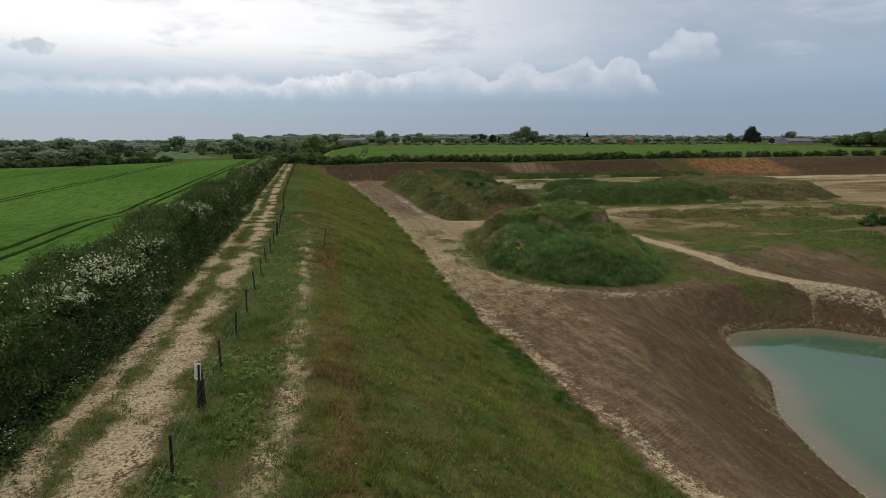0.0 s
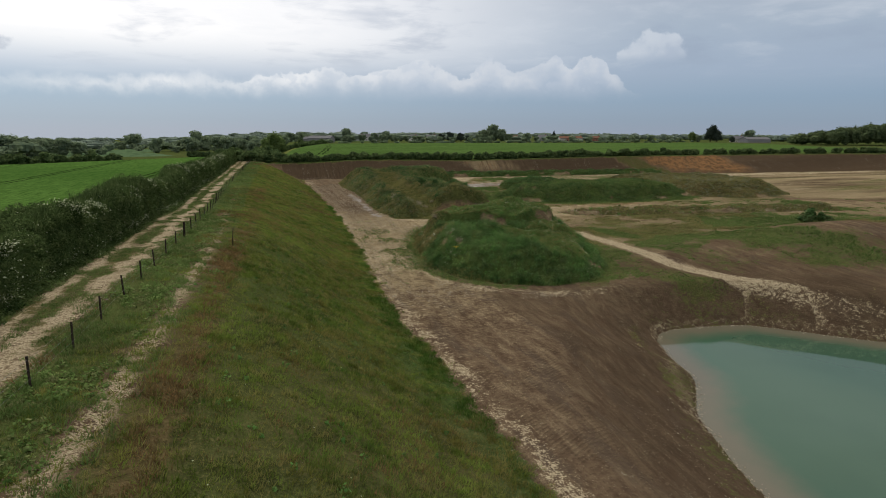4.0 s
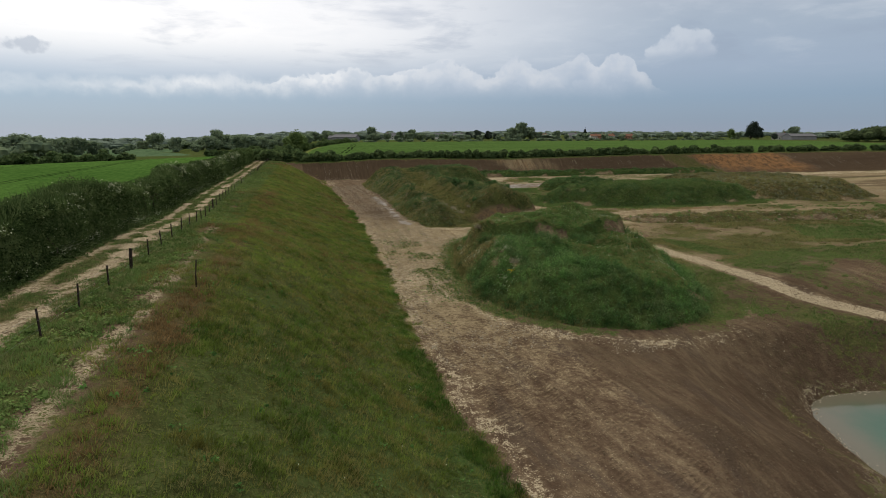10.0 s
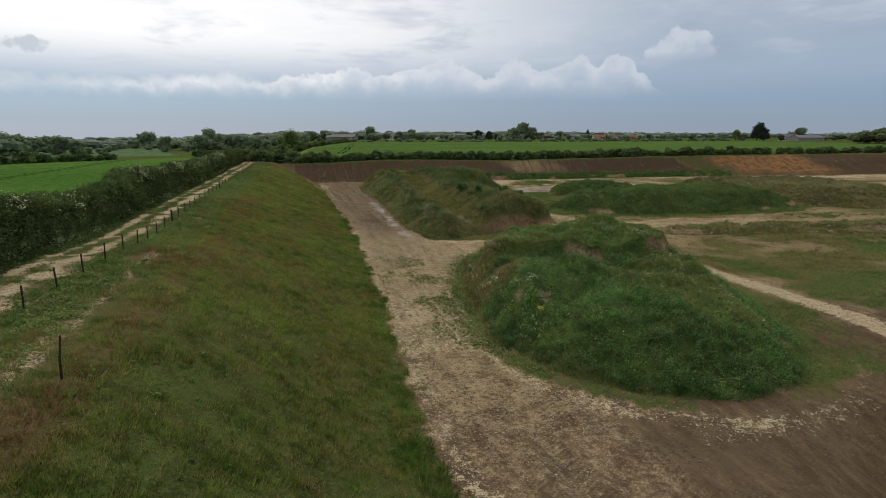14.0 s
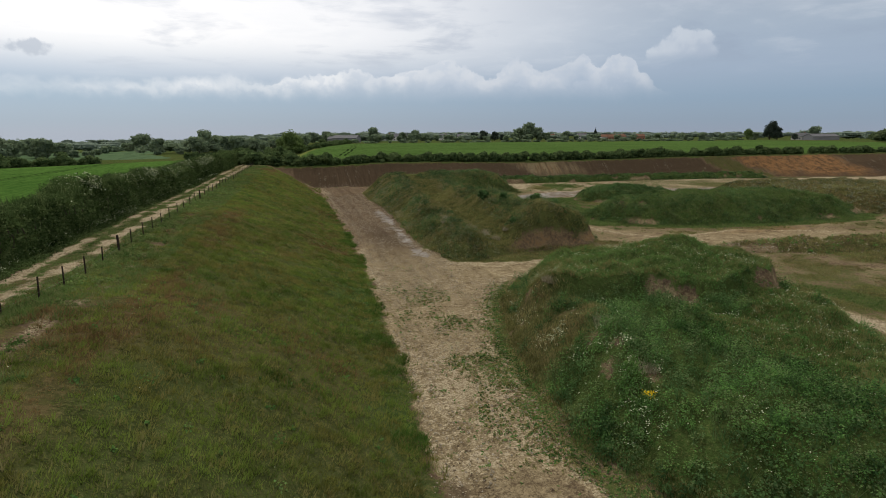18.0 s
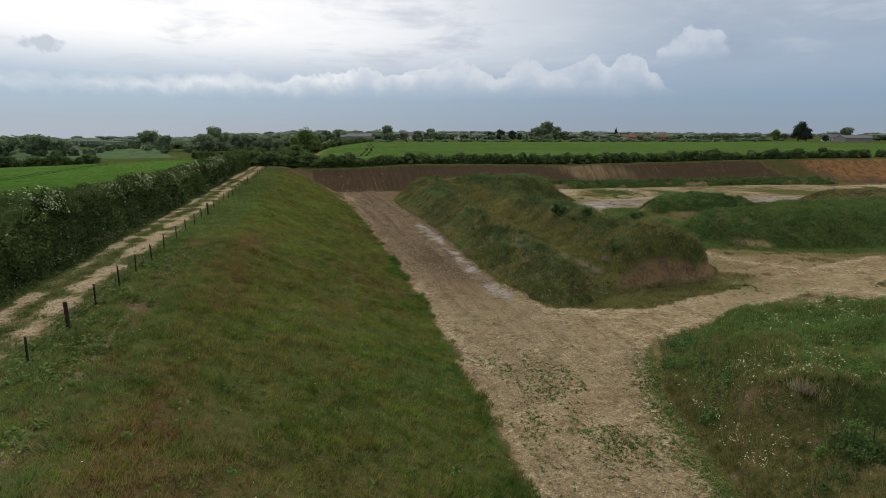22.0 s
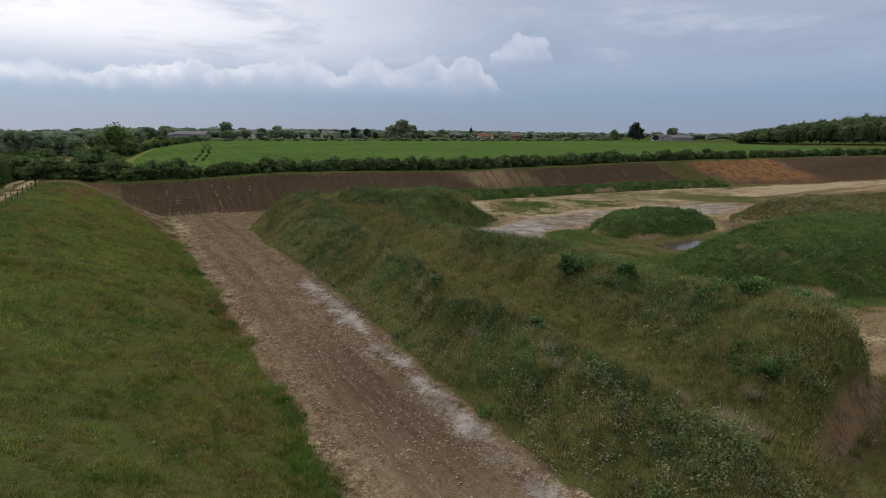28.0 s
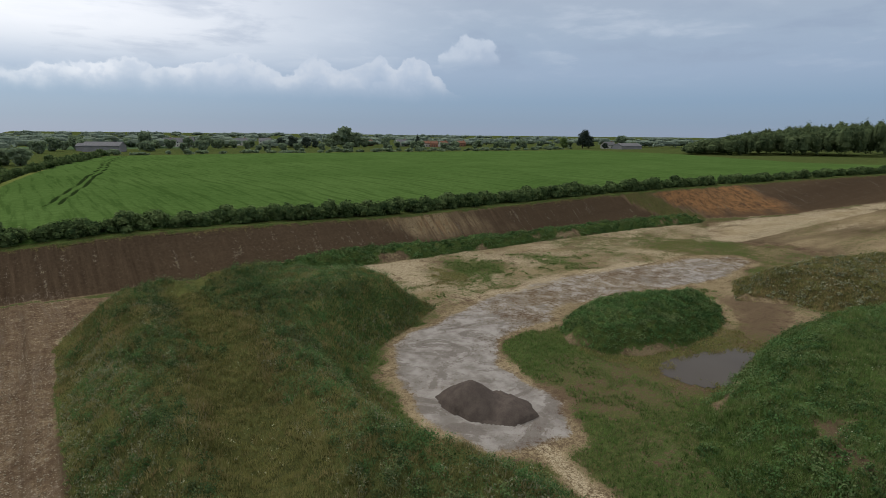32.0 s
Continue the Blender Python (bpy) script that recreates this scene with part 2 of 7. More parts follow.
def ground_material():
    """Soil, with the layers that the sheet's zone attributes lay over it."""
    mat, t, shader, where = material("ground_soil", 0.92)
    big = NOISE(t, where, 0.10, 3)
    mid = NOISE(t, where, 0.55, 5, 0.6)
    small = NOISE(t, where, 2.6, 5, 0.62)
    grit = NOISE(t, where, 9.0, 4, 0.65)
    zones = []
    for name in ("zone_a", "zone_b", "zone_c"):
        at = t.nodes.new("ShaderNodeAttribute")
        at.attribute_name = name
        sp = t.nodes.new("ShaderNodeSeparateColor")
        t.links.new(at.outputs["Color"], sp.inputs[0])
        zones += list(sp.outputs)
    grass, chalk, dark, rust, clay, tan, orange, lush, wet = zones
    rag = M(t, "ADD", M(t, "MULTIPLY", M(t, "SUBTRACT", mid, 0.5), 0.9), M(t, "MULTIPLY", M(t, "SUBTRACT", small, 0.5), 1.3))
    rag = M(t, "ADD", rag, M(t, "MULTIPLY", M(t, "SUBTRACT", grit, 0.5), 1.2))
    # runnels down the cut face
    run = t.nodes.new("ShaderNodeMapping")
    run.inputs["Scale"].default_value = (1.1, 0.10, 0.10)
    t.links.new(where, run.inputs[0])
    runnel = NOISE(t, run.outputs[0], 1.0, 4, 0.6)
    spot = t.nodes.new("ShaderNodeSeparateXYZ")
    t.links.new(where, spot.inputs[0])
    cut_face = M(t, "MULTIPLY", STEP(t, spot.outputs[1], 172.0, 180.0), STEP(t, spot.outputs[2], 0.3, 1.2))
    rag = M(t, "ADD", rag, M(t, "MULTIPLY", M(t, "MULTIPLY", M(t, "SUBTRACT", runnel, 0.5), 1.9), cut_face))

    def edge(mask, soft=0.22):
        return STEP(t, M(t, "ADD", mask, rag), 0.5 - soft, 0.5 + soft)

    lie = t.nodes.new("ShaderNodeMapping")
    lie.inputs["Rotation"].default_value[2] = radians(-24)
    lie.inputs["Scale"].default_value = (0.8, 0.17, 1.0)
    t.links.new(where, lie.inputs[0])
    part_of = t.nodes.new("ShaderNodeSeparateXYZ")
    t.links.new(where, part_of.inputs[0])
    north = STEP(t, part_of.outputs[1], 50.0, 95.0)
    lane_at = t.nodes.new("ShaderNodeAttribute")
    lane_at.attribute_name = "zone_d"
    lane_sp = t.nodes.new("ShaderNodeSeparateColor")
    t.links.new(lane_at.outputs["Color"], lane_sp.inputs[0])
    on_road = t.nodes.new("ShaderNodeCombineXYZ")
    t.links.new(M(t, "MULTIPLY", lane_sp.outputs[0], 24.0), on_road.inputs[0])
    t.links.new(M(t, "MULTIPLY", part_of.outputs[1], 0.065), on_road.inputs[1])
    s1, s2 = NOISE(t, lie.outputs[0], 1.6, 5, 0.65), NOISE(t, on_road.outputs[0], 1.7, 6, 0.68)
    streak = M(t, "ADD", M(t, "MULTIPLY", s1, M(t, "SUBTRACT", 1.0, north)), M(t, "MULTIPLY", s2, north))
    soil = MIX(t, STEP(t, M(t, "ADD", M(t, "ADD", M(t, "MULTIPLY", mid, 0.32), M(t, "MULTIPLY", streak, 0.40)), M(t, "MULTIPLY", small, 0.28)), 0.38, 0.62), (0.078, 0.052, 0.034), (0.156, 0.112, 0.072))
    soil = MIX(t, M(t, "MULTIPLY", STEP(t, M(t, "ADD", M(t, "MULTIPLY", grit, 0.6), M(t, "MULTIPLY", streak, 0.4)), 0.55, 0.68), 0.40), soil, (0.27, 0.215, 0.14))
    pit = NOISE(t, where, 5.0, 3, 0.7, 0.6)
    soil = MIX(t, M(t, "MULTIPLY", STEP(t, pit, 0.58, 0.68), 0.45), soil, (0.058, 0.042, 0.027))
    south = M(t, "SUBTRACT", 1.0, north)
    soil = MIX(t, M(t, "MULTIPLY", M(t, "MULTIPLY", STEP(t, M(t, "ADD", M(t, "ADD", M(t, "MULTIPLY", s1, 0.45), M(t, "MULTIPLY", mid, 0.25)), M(t, "MULTIPLY", grit, 0.3)), 0.52, 0.62), south), 0.55), soil, (0.225, 0.178, 0.110))
    soil = MIX(t, M(t, "MULTIPLY", M(t, "MULTIPLY", STEP(t, NOISE(t, lie.outputs[0], 0.5, 4, 0.6), 0.52, 0.60), south), 0.55), soil, (0.080, 0.060, 0.045))
    soil = MIX(t, edge(tan, 0.35), soil, MIX(t, STEP(t, M(t, "ADD", M(t, "ADD", M(t, "MULTIPLY", streak, 0.24), M(t, "MULTIPLY", mid, 0.20)), M(t, "ADD", M(t, "MULTIPLY", small, 0.24), M(t, "MULTIPLY", grit, 0.32))), 0.40, 0.60), (0.130, 0.098, 0.058), (0.312, 0.248, 0.150)))
    speck = t.nodes.new("ShaderNodeTexVoronoi")
    speck.inputs["Scale"].default_value = 7.5
    t.links.new(where, speck.inputs["Vector"])
    pebbles = M(t, "SUBTRACT", 1.0, STEP(t, speck.outputs["Distance"], 0.16, 0.34))
    sort = t.nodes.new("ShaderNodeSeparateColor")
    t.links.new(speck.outputs["Color"], sort.inputs[0])
    pale_bits = M(t, "MULTIPLY", pebbles, STEP(t, sort.outputs[0], 0.66, 0.74))
    dark_bits = M(t, "MULTIPLY", pebbles, STEP(t, sort.outputs[1], 0.52, 0.60))
    soil = MIX(t, M(t, "MULTIPLY", pale_bits, 0.55), soil, (0.36, 0.30, 0.21))
    soil = MIX(t, M(t, "MULTIPLY", dark_bits, 0.55), soil, (0.060, 0.046, 0.032))
    soil = MIX(t, edge(orange, 0.3), soil, MIX(t, STEP(t, M(t, "ADD", M(t, "MULTIPLY", small, 0.5), M(t, "MULTIPLY", mid, 0.5)), 0.38, 0.60), (0.080, 0.050, 0.030), (0.245, 0.132, 0.058)))
    soil = MIX(t, edge(dark, 0.4), soil, MIX(t, STEP(t, M(t, "ADD", M(t, "MULTIPLY", small, 0.5), M(t, "MULTIPLY", streak, 0.5)), 0.30, 0.72), (0.043, 0.030, 0.020), (0.090, 0.064, 0.041)))
    soil = MIX(t, edge(chalk, 0.13), soil, MIX(t, STEP(t, M(t, "ADD", M(t, "MULTIPLY", grit, 0.7), M(t, "MULTIPLY", small, 0.3)), 0.40, 0.58), (0.172, 0.134, 0.084), (0.40, 0.335, 0.228)))
    # cleated tyre marks where the plant has driven
    cleat = t.nodes.new("ShaderNodeTexWave")
    cleat.bands_direction = "Y"
    cleat.inputs["Scale"].default_value = 1.05
    cleat.inputs["Distortion"].default_value, cleat.inputs["Detail"].default_value, cleat.inputs["Detail Scale"].default_value = 1.2, 2.0, 1.5
    turned = t.nodes.new("ShaderNodeMapping")
    turned.inputs["Rotation"].default_value[2] = radians(-24)
    t.links.new(where, turned.inputs[0])
    t.links.new(turned.outputs[0], cleat.inputs["Vector"])
    lanes = M(t, "MULTIPLY", M(t, "MULTIPLY", STEP(t, NOISE(t, lie.outputs[0], 0.9, 2), 0.52, 0.60), M(t, "SUBTRACT", 1.0, north)), M(t, "SUBTRACT", 1.0, STEP(t, M(t, "MAXIMUM", chalk, dark), 0.15, 0.5)))
    tread = M(t, "MULTIPLY", lanes, STEP(t, cleat.outputs[0], 0.35, 0.75))
    soil = MIX(t, M(t, "MULTIPLY", tread, 0.28), soil, (0.052, 0.036, 0.024))
    roadway = M(t, "MULTIPLY", M(t, "MULTIPLY", STEP(t, lane_sp.outputs[0], 0.02, 0.05), M(t, "SUBTRACT", 1.0, STEP(t, lane_sp.outputs[0], 0.50, 0.56))), M(t, "MULTIPLY", north, M(t, "SUBTRACT", 1.0, STEP(t, spot.outputs[2], 0.5, 1.1))))
    fine_lane = NOISE(t, on_road.outputs[0], 5.5, 4, 0.6)
    soil = MIX(t, M(t, "MULTIPLY", M(t, "MULTIPLY", STEP(t, M(t, "ADD", M(t, "MULTIPLY", s2, 0.7), M(t, "MULTIPLY", small, 0.3)), 0.51, 0.60), roadway), 0.5), soil, (0.090, 0.069, 0.055))
    soil = MIX(t, M(t, "MULTIPLY", M(t, "MULTIPLY", STEP(t, M(t, "ADD", M(t, "MULTIPLY", fine_lane, 0.35), M(t, "ADD", M(t, "MULTIPLY", grit, 0.35), M(t, "MULTIPLY", small, 0.3))), 0.50, 0.62), roadway), 0.45), soil, (0.27, 0.228, 0.182))
    mud = MIX(t, STEP(t, mid, 0.35, 0.65), (0.195, 0.176, 0.160), (0.305, 0.284, 0.264))
    slick = NOISE(t, where, 0.15, 6, 0.6, 2.2)
    mud = MIX(t, M(t, "MULTIPLY", STEP(t, M(t, "ADD", M(t, "MULTIPLY", slick, 0.8), M(t, "MULTIPLY", small, 0.2)), 0.50, 0.55), 0.75), mud, (0.150, 0.130, 0.116))
    mud = MIX(t, M(t, "MULTIPLY", STEP(t, M(t, "ADD", M(t, "MULTIPLY", small, 0.5), M(t, "MULTIPLY", grit, 0.5)), 0.56, 0.64), 0.25), mud, (0.38, 0.35, 0.32))
    soil = MIX(t, edge(clay, 0.2), soil, mud)
    green = MIX(t, STEP(t, mid, 0.32, 0.68), (0.040, 0.046, 0.016), (0.088, 0.096, 0.031))
    green = MIX(t, M(t, "MULTIPLY", STEP(t, small, 0.52, 0.72), 0.5), green, (0.105, 0.098, 0.040))
    green = MIX(t, edge(lush, 0.4), green, MIX(t, STEP(t, small, 0.3, 0.7), (0.024, 0.046, 0.013), (0.062, 0.100, 0.027)))
    green = MIX(t, M(t, "MULTIPLY", edge(rust, 0.4), 0.85), green, MIX(t, STEP(t, small, 0.3, 0.7), (0.062, 0.042, 0.022), (0.120, 0.084, 0.043)))
    green = MIX(t, M(t, "MULTIPLY", STEP(t, grit, 0.50, 0.66), 0.45), green, (0.150, 0.140, 0.056))
    soil = MIX(t, edge(grass, 0.08), soil, green)
    colour(t, shader, soil)
    rough = M(t, "SUBTRACT", 0.93, M(t, "MULTIPLY", edge(wet, 0.25), 0.62))
    t.links.new(rough, shader.inputs["Roughness"])
    h = M(t, "ADD", M(t, "ADD", M(t, "MULTIPLY", small, 0.7), M(t, "MULTIPLY", grit, 0.4)), M(t, "MULTIPLY", streak, 0.15))
    h = M(t, "ADD", h, M(t, "ADD", M(t, "MULTIPLY", pebbles, 0.10), M(t, "MULTIPLY", tread, -0.15)))
    h = M(t, "MULTIPLY", h, M(t, "SUBTRACT", 1.0, M(t, "MULTIPLY", STEP(t, dark, 0.7, 1.0), 0.75)))
    bump(t, shader, h, 1.0, 0.22)
    return mat


def leaf_material(name, low, high, dry=None, patch=0.25, through=0.28, fine=1.6, tuft=2.4, other=None, dark=None, leafy=0.36):
    """Leaves and blades: two greens mixed in patches and leaf by leaf, with light passing through."""
    mat, t, shader, where = material(name, 0.75)
    isle = t.nodes.new("ShaderNodeNewGeometry").outputs["Random Per Island"]
    a = NOISE(t, where, patch, 4)
    b = NOISE(t, where, fine, 3)
    d = NOISE(t, where, tuft, 3, 0.6)
    mixv = M(t, "ADD", M(t, "MULTIPLY", STEP(t, a, 0.40, 0.60), 0.30), M(t, "MULTIPLY", M(t, "POWER", isle, 1.6), leafy))
    mixv = M(t, "ADD", mixv, M(t, "MULTIPLY", STEP(t, d, 0.44, 0.60), 0.46), clamp=True)
    c = MIX(t, mixv, low, high)
    big = NOISE(t, where, 0.09, 3)
    c = MIX(t, M(t, "MULTIPLY", STEP(t, big, 0.45, 0.65), 0.35), c, tuple(v * 1.5 for v in high))
    if other:
        drift = NOISE(t, where, 0.20, 4, 0.6, 0.6)
        c = MIX(t, M(t, "MULTIPLY", STEP(t, drift, 0.48, 0.60), 0.68), c, MIX(t, mixv, tuple(v * 0.40 for v in other), other))
    if dark:
        shade = NOISE(t, where, 0.16, 4, 0.62, 0.9)
        c = MIX(t, M(t, "MULTIPLY", STEP(t, shade, 0.53, 0.63), 0.65), c, MIX(t, mixv, tuple(v * 0.45 for v in dark), dark))
    if dry:
        c = MIX(t, M(t, "MULTIPLY", STEP(t, M(t, "ADD", b, M(t, "MULTIPLY", isle, 0.25)), 0.60, 0.80), 0.75), c, dry)
    colour(t, shader, c)
    shine = t.nodes.new("ShaderNodeBsdfTranslucent")
    t.links.new(MIX(t, 0.15, c, high), shine.inputs[0])
    both = t.nodes.new("ShaderNodeMixShader")
    both.inputs[0].default_value = through
    t.links.new(shader.outputs[0], both.inputs[1])
    t.links.new(shine.outputs[0], both.inputs[2])
    t.links.new(both.outputs[0], t.nodes["Material Output"].inputs[0])
    return mat


def plain_material(name, low, high, scale=2.0, rough=0.85, depth=0.02, strength=0.5, metal=0.0, fine=8.0):
    mat, t, shader, where = material(name, rough)
    a, b = NOISE(t, where, scale, 5), NOISE(t, where, scale * fine, 4)
    f = M(t, "ADD", M(t, "MULTIPLY", STEP(t, a, 0.3, 0.7), 0.6), M(t, "MULTIPLY", STEP(t, b, 0.3, 0.7), 0.4))
    rnd = t.nodes.new("ShaderNodeObjectInfo").outputs["Random"]
    f = M(t, "ADD", M(t, "MULTIPLY", f, 0.75), M(t, "MULTIPLY", rnd, 0.25))
    colour(t, shader, MIX(t, f, low, high))
    shader.inputs["Metallic"].default_value = metal
    bump(t, shader, b, strength, depth)
    return mat


def field_material(name, low, high, along, ripple):
    """Young cereal crop, in drilled rows along one direction."""
    mat, t, shader, where = material(name, 0.85)
    turn = t.nodes.new("ShaderNodeMapping")
    turn.inputs["Rotation"].default_value[2] = along
    turn.inputs["Scale"].default_value = (1.0, 0.06, 1.0)
    t.links.new(where, turn.inputs[0])
    rows = NOISE(t, turn.outputs[0], ripple, 4, 0.6)
    big, mid, small = NOISE(t, where, 0.03, 4), NOISE(t, where, 0.8, 4), NOISE(t, where, 3.5, 4, 0.65)
    f = M(t, "ADD", M(t, "MULTIPLY", STEP(t, big, 0.3, 0.7), 0.35), M(t, "MULTIPLY", STEP(t, small, 0.3, 0.7), 0.35))
    f = M(t, "ADD", f, M(t, "MULTIPLY", STEP(t, mid, 0.38, 0.62), 0.35))
    c = MIX(t, f, low, high)
    c = MIX(t, M(t, "MULTIPLY", STEP(t, rows, 0.48, 0.64), 0.6), c, tuple(v * 0.7 for v in low))
    at = t.nodes.new("ShaderNodeAttribute")
    at.attribute_name = "zone_a"
    sp = t.nodes.new("ShaderNodeSeparateColor")
    t.links.new(at.outputs["Color"], sp.inputs[0])
    c = MIX(t, M(t, "MULTIPLY", STEP(t, M(t, "ADD", sp.outputs[0], M(t, "MULTIPLY", M(t, "SUBTRACT", small, 0.5), 0.8)), 0.25, 0.6), 0.95), c, (0.014, 0.024, 0.008))
    c = MIX(t, STEP(t, M(t, "ADD", sp.outputs[1], M(t, "MULTIPLY", M(t, "SUBTRACT", mid, 0.5), 0.8)), 0.35, 0.65), c, (0.12, 0.14, 0.04))
    colour(t, shader, c)
    bump(t, shader, M(t, "ADD", small, M(t, "MULTIPLY", mid, 0.5)), 0.8, 0.15)
    return mat


GROUND = ground_material()
GRASS = leaf_material("bank_grass", (0.046, 0.072, 0.012), (0.205, 0.275, 0.056), (0.285, 0.235, 0.095), 0.55, 0.30, 0.9, 1.7, (0.262, 0.215, 0.066), (0.095, 0.192, 0.038))
VERGE = leaf_material("verge_grass", (0.040, 0.085, 0.020), (0.165, 0.240, 0.074), (0.225, 0.220, 0.105), 0.5, 0.28)
WEED = leaf_material("rank_weeds", (0.018, 0.054, 0.015), (0.112, 0.225, 0.057), (0.155, 0.235, 0.078), 0.35, 0.25, 0.5, 1.5)
RIDGEWEED = leaf_material("dark_ridge_weeds", (0.016, 0.034, 0.014), (0.072, 0.118, 0.044), (0.130, 0.150, 0.072), 0.35, 0.22, 0.5, 1.5)
NETTLE = leaf_material("dark_rank_weeds", (0.018, 0.044, 0.017), (0.090, 0.162, 0.054), (0.150, 0.182, 0.080), 0.35, 0.25, 0.5, 1.5)
ROUGH = leaf_material("rough_grass", (0.068, 0.076, 0.026), (0.262, 0.256, 0.100), (0.33, 0.255, 0.130), 0.30, 0.28, 0.4, 2.0)
STRAW = leaf_material("dry_straw", (0.20, 0.17, 0.11), (0.38, 0.34, 0.25), None, 1.0)
SHRUBLEAF = leaf_material("shrub_leaves", (0.032, 0.058, 0.024), (0.112, 0.160, 0.062), (0.14, 0.185, 0.075), 0.40, 0.3, 0.5, 0.7, leafy=0.16)
HEDGE = leaf_material("hawthorn_leaves", (0.014, 0.029, 0.010), (0.086, 0.128, 0.043), (0.150, 0.190, 0.075), 0.40, 0.22, 1.0, 1.1, leafy=0.22)
# distant tree leaves: greens paled and greyed to paint in the air's haze
HAZY_TREE = leaf_material("hazy_tree_leaves", (0.110, 0.155, 0.105), (0.205, 0.260, 0.158), (0.21, 0.265, 0.15), 0.06, 0.40, 0.3, 0.35, leafy=0.15)
TREE_LIGHT = leaf_material("pale_tree_leaves", (0.085, 0.130, 0.050), (0.165, 0.225, 0.075), None, 0.1, 0.45, tuft=0.6, leafy=0.2)
TREE_DARK = leaf_material("dark_tree_leaves", (0.030, 0.042, 0.034), (0.060, 0.078, 0.058), None, 0.1, leafy=0.2)
# horizon belts: haze of the distance put into still paler, bluer greens
HAZY_WOODS = leaf_material("hazy_woodland_leaves", (0.150, 0.195, 0.165), (0.225, 0.275, 0.215), (0.22, 0.27, 0.20), 0.02, 0.40, 0.1, 0.08, leafy=0.12)
BLOSSOM = leaf_material("white_blossom", (0.34, 0.38, 0.23), (0.55, 0.57, 0.42), None, 1.0)
YELLOW = leaf_material("yellow_petals", (0.50, 0.34, 0.01), (0.70, 0.52, 0.02), None, 1.0)
WOODDARK = leaf_material("wood_edge_leaves", (0.045, 0.066, 0.034), (0.105, 0.138, 0.066), (0.12, 0.15, 0.07), 0.05, 0.3, 0.1, 0.3)
BARK = plain_material("bark", (0.05, 0.04, 0.03), (0.11, 0.09, 0.07), 3.0)
POST = plain_material("weathered_post", (0.020, 0.016, 0.014), (0.055, 0.044, 0.036), 6.0)
WIRE = plain_material("dull_wire", (0.18, 0.18, 0.18), (0.28, 0.28, 0.27), 6.0, 0.5, metal=0.8)
SIGNMAT = plain_material("white_sign_board", (0.62, 0.64, 0.66), (0.78, 0.79, 0.80), 2.0, 0.5)
STONE = plain_material("pale_rubble", (0.20, 0.165, 0.12), (0.42, 0.37, 0.285), 2.0)
BROWNSTONE = plain_material("brown_clods", (0.09, 0.065, 0.045), (0.20, 0.15, 0.10), 2.0)
HEAPMAT = plain_material("dark_sand", (0.058, 0.047, 0.042), (0.112, 0.092, 0.080), 1.5, depth=0.08)
FIELD_W = field_material("young_wheat", (0.030, 0.074, 0.014), (0.082, 0.152, 0.034), radians(-4), 2.5)
FIELD_N = field_material("young_barley", (0.044, 0.086, 0.020), (0.082, 0.134, 0.038), radians(82), 0.7)
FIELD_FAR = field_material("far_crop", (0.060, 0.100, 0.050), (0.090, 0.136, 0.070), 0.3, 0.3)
RENDER = plain_material("white_render", (0.45, 0.44, 0.42), (0.62, 0.61, 0.58), 0.5)
BRICK = plain_material("house_brick", (0.22, 0.11, 0.075), (0.34, 0.18, 0.12), 1.0)
TILE = plain_material("clay_roof", (0.15, 0.085, 0.062), (0.22, 0.12, 0.085), 1.0)
SLATE = plain_material("slate_roof", (0.10, 0.10, 0.11), (0.19, 0.19, 0.20), 1.0)
CLADDING = plain_material("grey_cladding", (0.17, 0.17, 0.18), (0.25, 0.25, 0.26), 0.2)
PANE = plain_material("dark_window_glass", (0.02, 0.025, 0.03), (0.05, 0.055, 0.06), 0.5, 0.15)


def water_material(name, deep, shallow, rough, shine=0.5):
    mat, t, shader, where = material(name, rough)
    a = NOISE(t, where, 0.06, 3)
    c = MIX(t, STEP(t, a, 0.35, 0.65), deep, shallow)
    at = t.nodes.new("ShaderNodeAttribute")
    at.attribute_name = "zone_a"
    sp = t.nodes.new("ShaderNodeSeparateColor")
    t.links.new(at.outputs["Color"], sp.inputs[0])
    c = MIX(t, STEP(t, M(t, "ADD", sp.outputs[0], M(t, "MULTIPLY", M(t, "SUBTRACT", NOISE(t, where, 0.5, 3), 0.5), 0.4)), 0.1, 1.0), c, (0.115, 0.105, 0.075))
    colour(t, shader, c)
    shader.inputs["Specular IOR Level"].default_value = shine
    bump(t, shader, NOISE(t, where, 1.2, 3), 0.05, 0.02)
    return mat


WATER = water_material("silty_green_water", (0.034, 0.080, 0.051), (0.043, 0.093, 0.060), 0.05, 0.24)
PUDDLE = water_material("grey_puddle_water", (0.055, 0.046, 0.038), (0.070, 0.060, 0.050), 0.10, 0.06)

# ---------------------------------------------------------------- the lie of the land


def lattice(ix, iy, seed):
    h = np.sin(ix * 127.1 + iy * 311.7 + seed * 74.7) * 43758.5453
    return h - np.floor(h)


def rough2(x, y, seed=0):
    """Smooth value noise, 0 to 1."""
    ix, iy = np.floor(x), np.floor(y)
    fx, fy = x - ix, y - iy
    fx, fy = fx * fx * (3 - 2 * fx), fy * fy * (3 - 2 * fy)
    a, b = lattice(ix, iy, seed), lattice(ix + 1, iy, seed)
    c, d = lattice(ix, iy + 1, seed), lattice(ix + 1, iy + 1, seed)
    return (a * (1 - fx) + b * fx) * (1 - fy) + (c * (1 - fx) + d * fx) * fy


def fbm(x, y, size, seed=0, octaves=4):
    total, weight = 0.0, 0.0
    for k in range(octaves):
        total = total + rough2(x / size * 2 ** k + 17.3 * k, y / size * 2 ** k - 9.1 * k, seed + k) * 0.5 ** k
        weight += 0.5 ** k
    return total / weight


